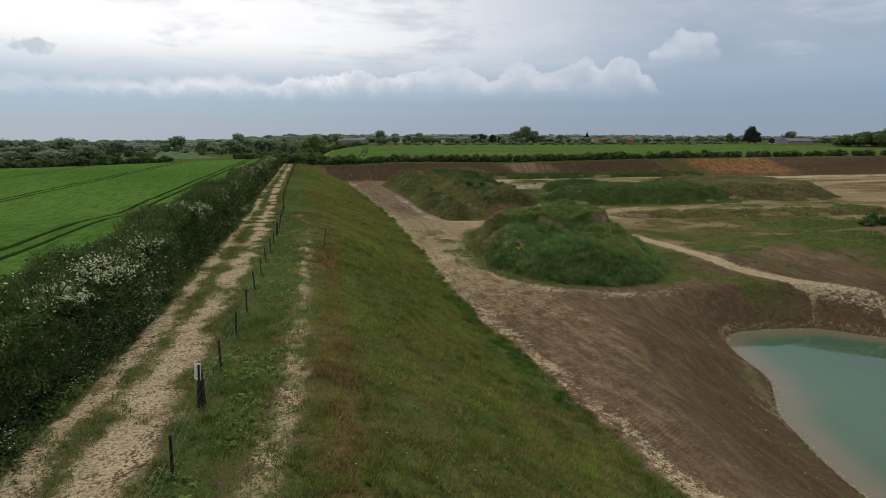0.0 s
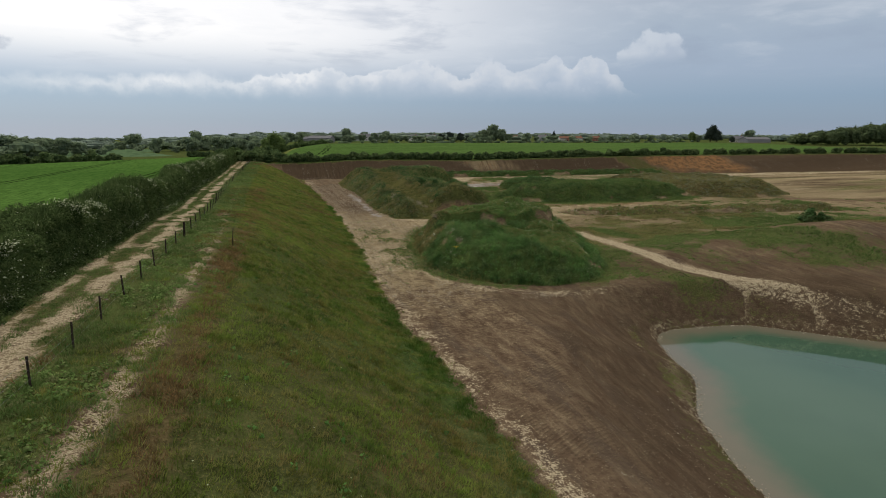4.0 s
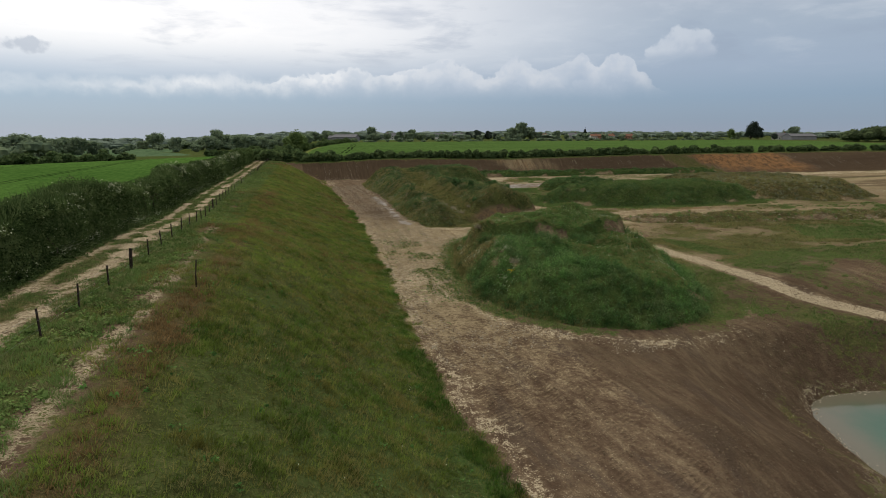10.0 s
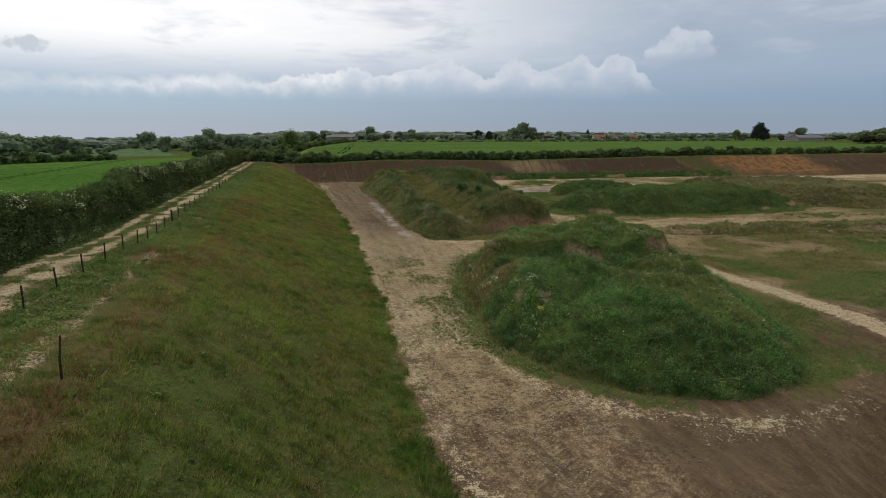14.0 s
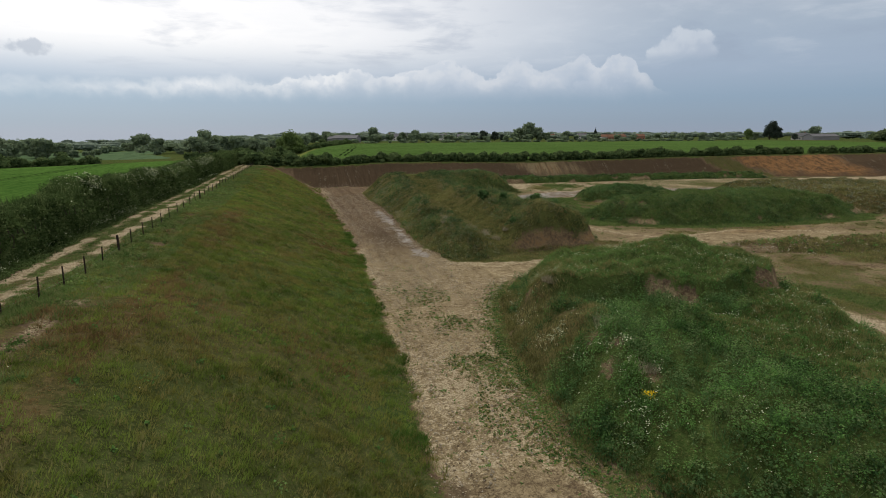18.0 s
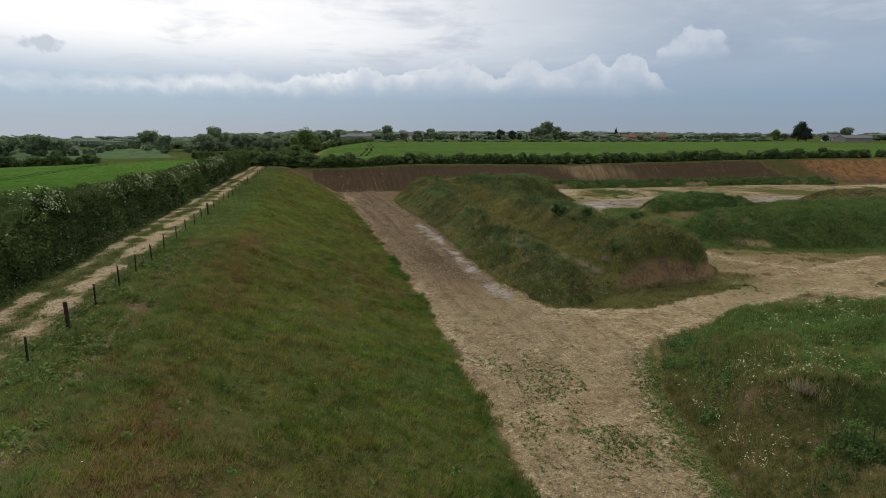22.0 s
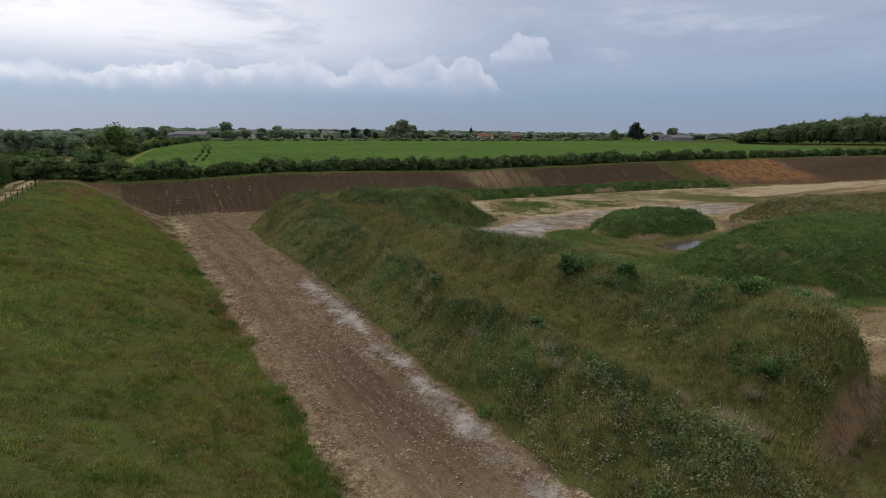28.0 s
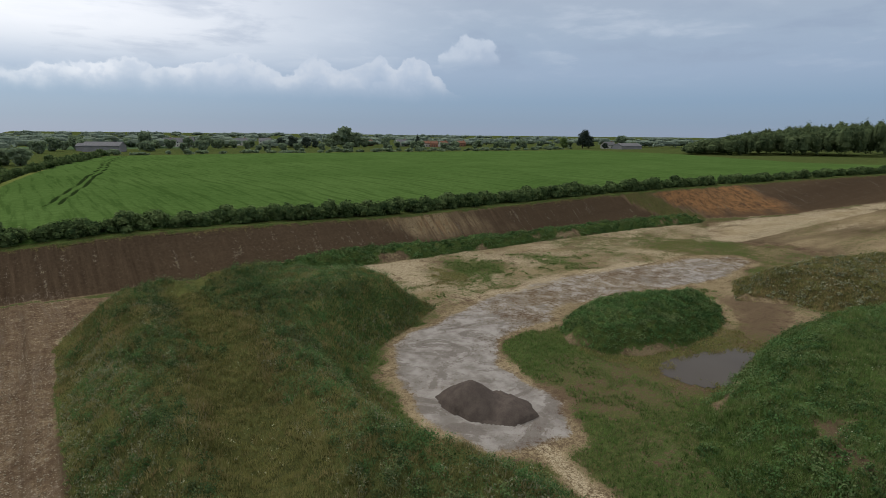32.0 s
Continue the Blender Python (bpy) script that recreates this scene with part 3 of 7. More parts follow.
def ramp(v, lo, hi):
    s = np.clip((v - lo) / (hi - lo), 0, 1)
    return s * s * (3 - 2 * s)


def inside(px, py, ring):
    """Signed distance to a closed ring: positive inside."""
    best = np.full(px.shape, 1e9)
    odd = np.zeros(px.shape, bool)
    for (ax, ay), (bx, by) in zip(ring, ring[1:] + ring[:1]):
        dx, dy = bx - ax, by - ay
        s = np.clip(((px - ax) * dx + (py - ay) * dy) / (dx * dx + dy * dy), 0, 1)
        best = np.minimum(best, np.hypot(px - ax - s * dx, py - ay - s * dy))
        if ay != by:
            odd ^= ((ay > py) != (by > py)) & (px < (bx - ax) * (py - ay) / (by - ay) + ax)
    return np.where(odd, best, -best)


def along(px, py, line):
    """Distance to an open line."""
    best = np.full(px.shape, 1e9)
    for (ax, ay), (bx, by) in zip(line, line[1:]):
        dx, dy = bx - ax, by - ay
        s = np.clip(((px - ax) * dx + (py - ay) * dy) / (dx * dx + dy * dy), 0, 1)
        best = np.minimum(best, np.hypot(px - ax - s * dx, py - ay - s * dy))
    return best


def fence_x(y):
    return np.interp(y, [-60, 0, 22, 50, 66, 85, 98, 122, 157, 240, 400], [-17.5, -13.3, -11.1, -8.7, -7.9, -7.5, -6.9, -5.4, -3.0, 2.5, 12])


def toe_x(y):
    return np.interp(y, [-60, 0, 12, 25, 40, 49, 57, 74, 100, 120, 150, 190, 206], [12, 9.2, 8.7, 8.4, 8.5, 9.2, 10.1, 12.2, 14.3, 15.1, 16.2, 17.8, 17.4])


def wall_toe(x):
    return np.interp(x, [-40, 20, 60, 90, 128, 170, 208, 280, 420], [206, 203, 200, 198.5, 197.5, 193, 182, 176, 160])


def wall_top(x):
    return np.interp(x, [-40, 20, 60, 90, 120, 160, 200, 250, 420], [216, 211, 209, 206, 205, 203, 199, 194, 178])


def wall_z(x):
    return np.interp(x, [-10, 15, 60, 90, 170, 260], [7.6, 7.0, 6.4, 6.2, 7.2, 7.6])


POND = [(35.2, 34.2), (36.8, 35.9), (39.2, 36.6), (44, 36), (48.2, 35), (53, 30.2), (57.2, 26), (64, 18), (70, 6), (72, -12), (60, -26), (36, -26),
        (25, -14), (22.3, 0), (22.8, 7), (23.6, 11.6), (24.8, 15.3), (27.2, 20.6), (30.4, 24), (32.2, 26.3), (33.2, 30), (34.4, 32.6)]
ROAD = [(9, -40), (8.9, 12), (8.4, 25), (8.9, 40), (10.4, 57), (12.2, 74), (14.2, 100), (15.2, 120), (16.3, 150), (17.8, 190), (18, 202), (38, 199), (33, 191),
        (28, 184), (26.8, 168), (26.6, 150), (26, 136), (24.5, 120), (23.6, 108), (25, 98), (33, 95), (43, 98), (56, 102), (76, 107), (92, 99), (73, 90),
        (60, 92), (54, 96), (40, 92), (34, 90), (28.2, 88.4), (23.4, 80.4), (20, 71), (18.6, 63), (17.4, 56), (18, 50), (22, 44.5), (28, 41.6), (35, 42), (41, 46),
        (37, 39), (31, 34), (28, 26), (22, 17), (18, 6), (17, -40)]
CHALK_TRACK = [(50.5, 72), (50.6, 64), (49.5, 56), (48.5, 48), (50.5, 40), (57, 29), (66, 18)]
CLAY = [(56.6, 161.7), (52.3, 155), (51, 149), (50.4, 145), (51.5, 139.6), (57.8, 137.4), (61.5, 142), (62, 146), (63.3, 151.3), (67.7, 155.7), (77.1, 157),
        (83, 159.5), (94, 158.5), (104, 156), (115, 154.5), (132, 157), (134, 162), (129, 165), (112, 168), (95, 170.5), (76, 168.7), (63.2, 163.8)]
SAND = [(140, 100), (160, 90), (330, 60), (330, 170), (240, 174), (205, 178), (172, 184), (150, 172), (158, 160), (150, 140)]
PUD = [(77.5, 140.4), (74.6, 138.6), (75.6, 136.8), (78, 135.8), (82, 136.0), (85.6, 137.4), (82, 139.6)]
M1 = [(28.8, 87.6), (24.0, 80.5), (20.6, 71), (19.2, 63), (18.0, 56.5), (19.8, 51), (23.5, 45.5), (28.8, 43.4), (35.6, 45.2), (40.6, 50.6), (44.6, 59), (47.6, 68.5), (49, 78), (45, 85), (36, 88.2)]
M1_TOP = [(28.6, 84.2), (26.2, 79.5), (23.6, 75.5), (24.6, 71.6), (29, 69.3), (36, 67), (41, 67.2), (44.2, 70), (46, 77), (41.5, 82), (35, 84.8)]
M3 = [(60.2, 122), (62.5, 118), (66, 115.3), (75.5, 111.2), (92, 108.8), (106, 109), (115, 113), (115, 124), (108, 134), (98, 138), (90, 137), (84, 136.2), (75, 134.8), (67, 133.6), (62.5, 129.5), (60, 125.5)]
PATH_EAST = [(55, 138), (53.2, 131), (53.4, 122), (55.5, 112), (60, 104)]
STAIN = (11.1, 55.5)
WET = [(22.6, 103), (22.8, 112), (23.5, 122), (24.4, 132), (25.0, 145)]


def dip(x, y):
    """How far the plateau has sunk towards the track's end and the western valley."""
    near = 1.4 * ramp(y, 52, 82) * ramp(x, 45, 12)
    far = np.hypot(x, y - 30)
    return near + (8.0 * ramp(far, 260, 700) + 36.0 * ramp(far, 800, 4200)) * ramp(x, 40, -140)


def land(x, y):
    """Height of the bare ground, without the spoil mounds that lie on it."""
    f, toe = fence_x(y), toe_x(y)
    u = np.clip((x - (f + 4.2)) / (toe - f - 4.2), 0, 1)
    u = u + 0.03 * np.sin(y * 0.21) * u * (1 - u)
    bank = 7.6 * (1 - (0.45 * u + 0.55 * u * u * (3 - 2 * u)))
    bank = np.where(x < f + 4.2, 7.6 + 0.06 * (f + 4.2 - x).clip(0, 4), bank)
    v = np.clip((y - wall_toe(x)) / (wall_top(x) - wall_toe(x)), 0, 1)
    v = v ** 1.15
    wall = wall_z(x) * v + ramp(y - wall_top(x), 0, 60) * (7.8 - wall_z(x))
    z = np.maximum(bank, wall)
    # the excavation ends far off to the east and behind
    z = np.maximum(z, 8 * ramp(x, 380, 440))
    z = np.maximum(z, 8 * ramp(-y, 90, 130))
    z = z - dip(x, y) * ramp(z, 1.0, 7.0)
    # ground falls to the pond
    p = -inside(x, y, POND)
    steep = np.interp(x, [20, 31, 38], [0.36, 0.42, 0.80])
    bowl = -4.05 + np.where(p > 0, steep * p + 0.25 * ramp(p, 0, 0.8), 0.35 * np.maximum(p, -6))
    z = np.where(z < 0.6, np.minimum(z, bowl), z)
    wetland = np.maximum(ramp(inside(x, y, CLAY), -3, 0), ramp(inside(x, y, PUD), -4, -1))
    # rises between the tracks
    z = z + 3.6 * np.exp(-((x - 84) / 24) ** 2 - ((y - 50) / 10) ** 2) * (p > 6) * ramp(p, 6, 16)
    # small unevenness, ruts in the haul road
    wild = ramp(z, 9, 7) * ramp(x, -60, -10) * (1 - 0.75 * wetland)
    z = z - 0.30 * ramp(inside(x, y, PUD), -0.8, 1.0)
    z = z + (fbm(x, y, 9, 3) - 0.5) * 0.5 * wild * (p > 0.5) + (fbm(x, y, 1.8, 5) - 0.5) * 0.14 * wild
    turf = ramp(z, 0.2, 1.2) * (x > f + 0.5) * (y < 206) * ramp(z, 7.9, 7.5)
    z = z + turf * (fbm(x, y, 1.5, 6) - 0.5) * 0.30
    k = (x - toe) / 10
    rut = np.sin((x - toe) * 3.1 + np.sin(y * 0.11) * 2) * (0.03 + 0.10 * fbm(x, y, 6, 14)) * (k > 0.1) * (k < 1.0) * (z < 1) * (y > 35)
    berm = along(x, y, [(24.2, 102), (24.1, 108), (25.2, 122), (26.0, 134), (26.7, 147), (27.0, 160)])
    z = z + np.exp(-((berm - 0.2) / 0.55) ** 2) * 0.75 * np.clip(fbm(x, y, 1.1, 13) - 0.25, 0, 1) * (z < 1.2)
    # rolling country far away
    far = ramp(np.hypot(x - 60, y - 100), 420, 1500)
    z = z + rut + far * ((fbm(x, y, 700, 11, 3) - 0.5) * 10)
    return z


def zones(x, y, h=None, mound=None):
    """Nine cover weights for the ground's material."""
    f, toe = fence_x(y), toe_x(y) + 2.0 * (fbm(x, y, 4, 23) - 0.5) + 0.9 * (fbm(x, y, 1.1, 24) - 0.5)
    p = -inside(x, y, POND)
    v = (y - wall_toe(x)) / (wall_top(x) - wall_toe(x))
    n1, n2 = fbm(x, y, 14, 21), fbm(x, y, 5, 22)
    x0 = x
    a = x - f
    on_bank = (a > -0.9) & (x < toe + 0.5) & (y < 207)
    grass = np.where(on_bank, ramp(toe - x, -1.2, 1.0), 0)
    # plateau beside and beyond
    grass = np.maximum(grass, np.where((a < -4.6) | (v > 1.0), 1.0, 0))
    # track: two bared wheelings with a thin middle strip
    track = (a > -4.75) & (a < -0.4)
    wheel = np.exp(-((a + 4.0) / 0.40) ** 2) + np.exp(-((a + 2.1 + 0.3 * np.sin(y * 0.13)) / 0.62) ** 2)
    grass = np.where(track, np.clip(0.45 - wheel * 0.20 + 0.20 * np.exp(-((a + 3.1) / 0.5) ** 2) + 0.22 * ramp(a, -1.5, -0.6) + 1.0 * (fbm(x, y, 1.6, 28) - 0.5), 0, 1), grass)
    chalk = np.where(track, 0.58 + wheel * 0.20, 0)
    rust = np.where(track, 0.42, 0)
    # second line of wheel marks on the bank's shoulder
    shoulder = 1.12 * np.exp(-((a - np.interp(y, [0, 10, 45, 60, 100], [1.8, 3.0, 2.7, 2.2, 1.8])) / 1.25) ** 2) * np.interp(y, [-10, 40, 60, 110, 130], [0.60, 0.58, 0.52, 0.46, 0.10]) * (0.80 + 0.4 * fbm(x, y, 1.5, 25))
    grass = np.where(on_bank, grass - shoulder, grass)
    chalk = np.maximum(chalk, np.where(on_bank, shoulder * 0.92, 0))
    # dried patches on the bank
    crest = np.exp(-((a - np.interp(y, [0, 30, 60, 100], [4.9, 4.5, 5.0, 6.0])) / 0.9) ** 2)
    dry = 0.10 + 0.60 * (n1 - 0.5) * 2 + 0.35 * np.exp(-((x + 4.6) / 3.2) ** 2 - ((y - 61.5) / 2.6) ** 2) + 0.3 * np.exp(-((x + 6.4) / 1.6) ** 2 - ((y - 35) / 5) ** 2) + 0.62 * crest * np.interp(y, [0, 45, 60, 90, 150], [1, 0.8, 0.7, 0.5, 0.5])
    rust = np.where(on_bank & (a > 1.2), np.maximum(rust, dry + 0.10), rust)
    lush = np.where(on_bank, 0.50 - dry * 0.6 + 0.50 * ramp(toe - x, 4, 0.5), 0.55)
    scarp = on_bank & (y > 158)
    bare_end = ramp(x - np.interp(y, [158, 175, 190, 204], [17.8, 16.4, 14.2, 9.0]) + 3 * (n2 - 0.5), -1.2, 1.2)
    grass = np.where(scarp, grass * (1 - 0.9 * bare_end), grass)
    chalk = np.where(scarp, np.maximum(chalk, 0.36 * bare_end * ramp(toe - x, 5, 1)), chalk)
    # haul road
    r = inside(x, y, ROAD)
    floor = (x > toe) & (v < 0.02)
    pale = np.interp(y, [-10, 30, 46, 54.5, 57.5, 66, 76, 98, 112, 140, 190], [0.04, 0.04, 0.10, 0.16, 0.42, 0.46, 0.34, 0.28, 0.12, 0.10, 0.16])
    chalk = np.where(floor & (r > -1), np.maximum(chalk, pale + 0.25 * (n2 - 0.5)), chalk)
    edge = np.exp(-((x - toe - 1.3) / 1.1) ** 2)
    chalk = np.where(floor, np.maximum(chalk, edge * (np.interp(y, [10, 60, 90], [0.20, 0.16, 0.10]) + 0.5 * n2)), chalk)
    chalk = np.where(floor, np.maximum(chalk, (0.24 + 0.50 * n2) * np.exp(-((r - 0.6) / 1.1) ** 2) * (y > 36) * (y < 108) * (x > 14) * ((x < 38) | (y > 80))), chalk)
    tan_road = np.where(floor & (r > -1), np.interp(y, [-10, 30, 46, 60, 84, 98, 112, 140, 190], [0.10, 0.12, 0.45, 0.95, 0.95, 0.82, 0.48, 0.26, 0.20]), 0)
    thin = np.exp(-(((x - 17.5) / 4.0) ** 2 + ((y - 68) / 15) ** 2)) * 0.30
    thin = np.maximum(thin, np.where((x < 27) & (x > 15) & (y > 52) & (y < 92), 0.60 * np.exp(-((r + 0.1) / 1.1) ** 2), 0))
    grass = np.where(floor & (r > 0), np.maximum(grass, thin + 0.15 * (n2 - 0.5)), grass)
    track2 = along(x, y, CHALK_TRACK)
    chalk = np.maximum(chalk, np.where(floor, 1.2 * np.exp(-(track2 / np.interp(y, [20, 38, 48], [1.9, 1.5, 0.95])) ** 4) + 0.16 * np.exp(-(track2 / 4) ** 2), 0))
    lane = np.zeros_like(x)
    for o, w in ((2.6, 0.55), (5.0, 0.6), (7.6, 0.5)):
        lane = np.maximum(lane, np.exp(-((x - toe_x(y) - o - 0.5 * np.sin(y * 0.045 + o)) / w) ** 2))
    # floor of the pit outside the roads: patchy growth
    open_floor = floor & (r < 0)
    meadow = np.clip(0.62 - 0.07 * (-r).clip(0, 4) + 0.9 * (n1 - 0.5), 0, 1)
    meadow = np.where((y > 38) & (y < 100) & (x > 43), 0.46 - 0.22 * ramp(y, 56, 48) + 1.3 * (n1 - 0.5) + 0.9 * (n2 - 0.5), meadow)
    meadow = np.where((y > 30) & (y < 70) & (x > 52) & (track2 > 3), 0.57 + 0.9 * (n1 - 0.5) + 0.9 * (n2 - 0.5), meadow)
    skirt = inside(x, y, M1)
    meadow = np.where((x > 34) & (y < 70), np.maximum(meadow, 0.85 * ramp(skirt, -2.6, -0.8)), meadow)
    meadow = np.where((y > 98) & (x > 45), 0.50 + 1.0 * (n1 - 0.5), meadow)
    meadow = np.where((y > 116) & (y < 165) & (x > 45) & (x < 76), 0.74 + 0.9 * (n1 - 0.5), meadow)
    path = along(x, y, PATH_EAST)
    meadow = np.where((y > 100) & (x > 45), meadow - 0.8 * np.exp(-(path / 1.3) ** 2), meadow)
    grass = np.where(open_floor, np.maximum(grass, meadow) * (1 - 0.95 * np.exp(-(track2 / 1.4) ** 4)), grass)
    rust = np.where(open_floor, np.maximum(rust, 0.25 + 0.5 * (n2 - 0.5)), rust)
    lush = np.where(open_floor & (y > 118) & (x < 72), 0.75, np.where(open_floor, 0.45 + 0.9 * (fbm(x, y, 18, 27) - 0.5), lush))
    tan = np.where(open_floor, 0.20 + 0.42 * ramp(y + 8 * (n1 - 0.5), 46, 66) + 0.8 * (n2 - 0.5), 0.0)
    chalk = np.where(open_floor & (y > 168), np.maximum(chalk, 0.54 + 0.9 * (fbm(x * 0.5, y, 3.5, 37) - 0.5)), chalk)
    grass = np.where(open_floor & (y > 164) & (x > 60), grass - 0.10, grass)
    chalk = np.where(open_floor, np.maximum(chalk, 0.55 * np.exp(-(path / 1.2) ** 2)), chalk)
    tan = np.maximum(tan, tan_road)
    # lush strips at the broad mound's foot and beside the two-tiered mound; tyre-torn grass where the roads meet
    strip = np.where(floor, ramp(inside(x, y, M3), -5.0, -1.5) * ramp(y, 128, 120), 0)
    strip = np.maximum(strip, np.where(floor, np.exp(-((x - 56.5) / 3.0) ** 2 - ((y - 70) / 9) ** 2), 0))
    grass = np.maximum(grass, strip * (0.55 + 0.6 * n2))
    lush = np.maximum(lush, 0.9 * strip)
    meet = np.where(floor, np.exp(-((x - 48) / 10) ** 2 - ((y - 101) / 7) ** 2), 0)
    grass = np.maximum(grass, meet * (0.44 + 1.2 * (n2 - 0.5)))
    chalk = np.maximum(chalk, meet * (0.40 + 1.0 * (fbm(x, y, 2.2, 34) - 0.5)))
    # sandy working floor to the east
    s = inside(x, y, SAND)
    tan = np.where(s > -6, ramp(s, -6, 4), tan)
    chalk = np.where(s > 0, np.maximum(chalk, 0.08 + 1.2 * (fbm(x * 0.2, y, 4, 31) - 0.5)), chalk)
    grass = np.where(s > -2, np.clip(0.25 + 1.1 * (fbm(x * 0.25, y, 9, 32) - 0.5), 0, 1), grass)
    haul = (y > 78) & (y < 116) & (x > 52) & (r > -3)
    tan = np.where(haul, np.maximum(tan, 0.60), tan)
    # pond banks
    shore = (p < 14) & floor & (y < 44)
    dark = np.where(shore, 0.62 * ramp(p, 15, 4) + 0.3 * (n2 - 0.5), np.where(s > -2, 0.34 + 1.5 * (fbm(x * 0.18, y, 5, 38) - 0.5), 0))
    grass = np.where(shore & (r < 2), np.minimum(grass, 0.30 + 1.1 * (n2 - 0.5) + 0.1 * ramp(x, 36, 44)), grass)
    grass = np.where(floor & (y < 50) & (r < 0.5) & (x > 36), np.maximum(grass, np.where((track2 > 5) & (x > 56), 0.50, 0.10) + 1.3 * (n1 - 0.5) + 0.5 * (n2 - 0.5)), grass)
    dark = np.where(floor & (y > 24) & (y < 44) & (x > 20), np.maximum(dark, 0.50 + 0.35 * (n2 - 0.5)), dark)
    chalk = np.where(shore, chalk * ramp(p, -1, 10), chalk)
    for line in ([(51.3, 38.8), (50.4, 37.4), (49.6, 36.4), (48.2, 35.0)], [(54.6, 32.4), (54.2, 31.0), (54.5, 29.6)]):
        rill = along(x, y, line)
        chalk = np.where(floor & (p > 0), np.maximum(chalk, 0.50 * np.exp(-(rill / 0.5) ** 2)), chalk)
    spill = np.exp(-((along(x, y, [(31, 27.8), (28.5, 24.2), (26.2, 20.8)]) - 0.2) / 1.0) ** 2)
    chalk = np.where(floor, np.maximum(chalk, spill * (0.12 + 0.6 * n2)), chalk)
    chalk = np.where((y > 18) & (p > -1) & (p < 3), np.maximum(chalk, 0.48 * np.exp(-((p - 0.5) / 0.45) ** 2)), chalk)
    gully = floor & (x > 38) & (y < 52) & (p > 0) & (track2 > 1.6) & (track2 < 5 + 5 * n2)
    dark = np.where(gully, np.maximum(dark, 0.62 + 0.4 * (n2 - 0.5)), dark)
    # rise south of the far haul road: brown shoulder
    lump = np.exp(-((x - 60) / 9) ** 2 - ((y - 34) / 5) ** 2)
    dark = np.maximum(dark, np.where(floor, lump * 0.8, 0))
    grass = np.where(floor & (p > 3), grass * (1 - 0.9 * lump), grass)
    dark = np.maximum(dark, np.where(floor, 0.95 * np.exp(-(((x - STAIN[0]) / 0.62) ** 2 + ((y - STAIN[1]) / 0.8) ** 2)), 0))
    # damp middle of the haul road, white mud at its edge
    berm = along(x, y, [(24.2, 102), (24.1, 108), (25.2, 122), (26.0, 134), (26.7, 147), (27.0, 160)])
    dark = np.where(floor, np.maximum(dark, 0.8 * np.exp(-(berm / 0.6) ** 2)), dark)
    wetter = np.exp(-((x - 20.5) / 3.4) ** 2 - ((y - 119) / 17) ** 2)
    dark = np.maximum(dark, np.where(floor, 0.66 * wetter, 0))
    chalk = chalk * (1 - 0.8 * wetter)
    dark = np.where(floor & (r > 0) & (y > 92), np.maximum(dark, lane * np.interp(y, [92, 104, 140, 200], [0.2, 0.48, 0.58, 0.55]) * (0.6 + 0.7 * n2)), dark)
    streak = along(x, y, WET) + 2.6 * (fbm(x, y, 2.5, 26) - 0.42)
    clay = np.where(floor, 0.66 * np.exp(-(streak / 1.45) ** 2) * (1 - 0.8 * np.exp(-(berm / 0.6) ** 2)), 0)
    c = inside(x, y, CLAY) + 2.2 * (fbm(x, y, 3.2, 35) - 0.5) + 0.8 * (fbm(x, y, 1.2, 36) - 0.5)
    clay = np.maximum(clay, ramp(c, -0.6, 0.9) * (0.62 + 0.5 * n2) * (1 - 0.42 * ramp(x, 60, 78) * (0.5 + n1)))
    chalk = np.maximum(chalk, 0.42 * n2 * np.exp(-((c + 0.2) / 0.9) ** 2))
    grass = np.where(c > -2, grass * (1 - ramp(c + 2.0 * (n2 - 0.5), -2, 0.3)), grass)
    flat = inside(x, y, [(62, 139), (70, 134), (84, 135), (108, 143), (104, 149), (94, 141), (76, 141), (71, 147), (66, 152)]) + 5.0 * (fbm(x, y, 5, 29) - 0.5) + 2.0 * (fbm(x, y, 1.6, 30) - 0.5)
    dark = np.where(flat > -3, np.maximum(dark, 0.42 * ramp(flat, -3, 2)), dark)
    tan = np.where(flat > -1, 0.30, tan)
    grass = np.where(flat > -2, grass * (1 - 0.36 * ramp(flat, -2, 3)), grass)
    wet = np.maximum(np.where(floor, 0.5 * np.exp(-(streak / 0.8) ** 2), 0), 0.5 * ramp(c, 0, 2) * (x < 70))
    # the cut face
    face = (v >= -0.05) & (v <= 1.0) & (x > toe - 6)
    dark = np.where(face, 1.0, dark)
    x = x + 9 * (fbm(x, y, 6, 33) - 0.5) + 13.0 * (v - 0.5)
    pale_part = ramp(x, 78, 90) * ramp(x, 120, 104) * (0.45 + 0.6 * n2) * (0.35 + 0.65 * ramp(v, 0.0, 0.75))
    orange_part = ramp(x, 172, 178) * ramp(x, 222, 212)
    green_part = ramp(x, 158, 163) * ramp(x, 178, 172)
    orange_part = orange_part * (0.5 + 0.9 * n2) * (0.5 + 0.5 * ramp(v, 0.0, 0.4))
    dark = np.where(face, 1 - np.maximum(np.maximum(pale_part * (0.55 + 0.6 * n2), orange_part), green_part), dark)
    tan = np.where(face, pale_part, tan)
    ochre = np.exp(-((x0 - 82) / 11) ** 2 - ((y - 104.5) / 3.5) ** 2) + 0.8 * np.exp(-((x0 - 78) / 9) ** 2 - ((y - 66) / 7) ** 2)
    orange = np.where(face, np.maximum(orange_part, 0.42 * pale_part), np.where(floor, ochre * (0.25 + 0.6 * n2), 0))
    grass = np.where(face, np.maximum(green_part * 0.8, ramp(v, 0.86, 1.05) * 0.9), grass)
    rust = np.where(face, 0.5, rust)
    chalk = np.where(face, 0.06 * ramp(x, 30, 18) * ramp(v, 0.5, 0.1), chalk)
    x = x0
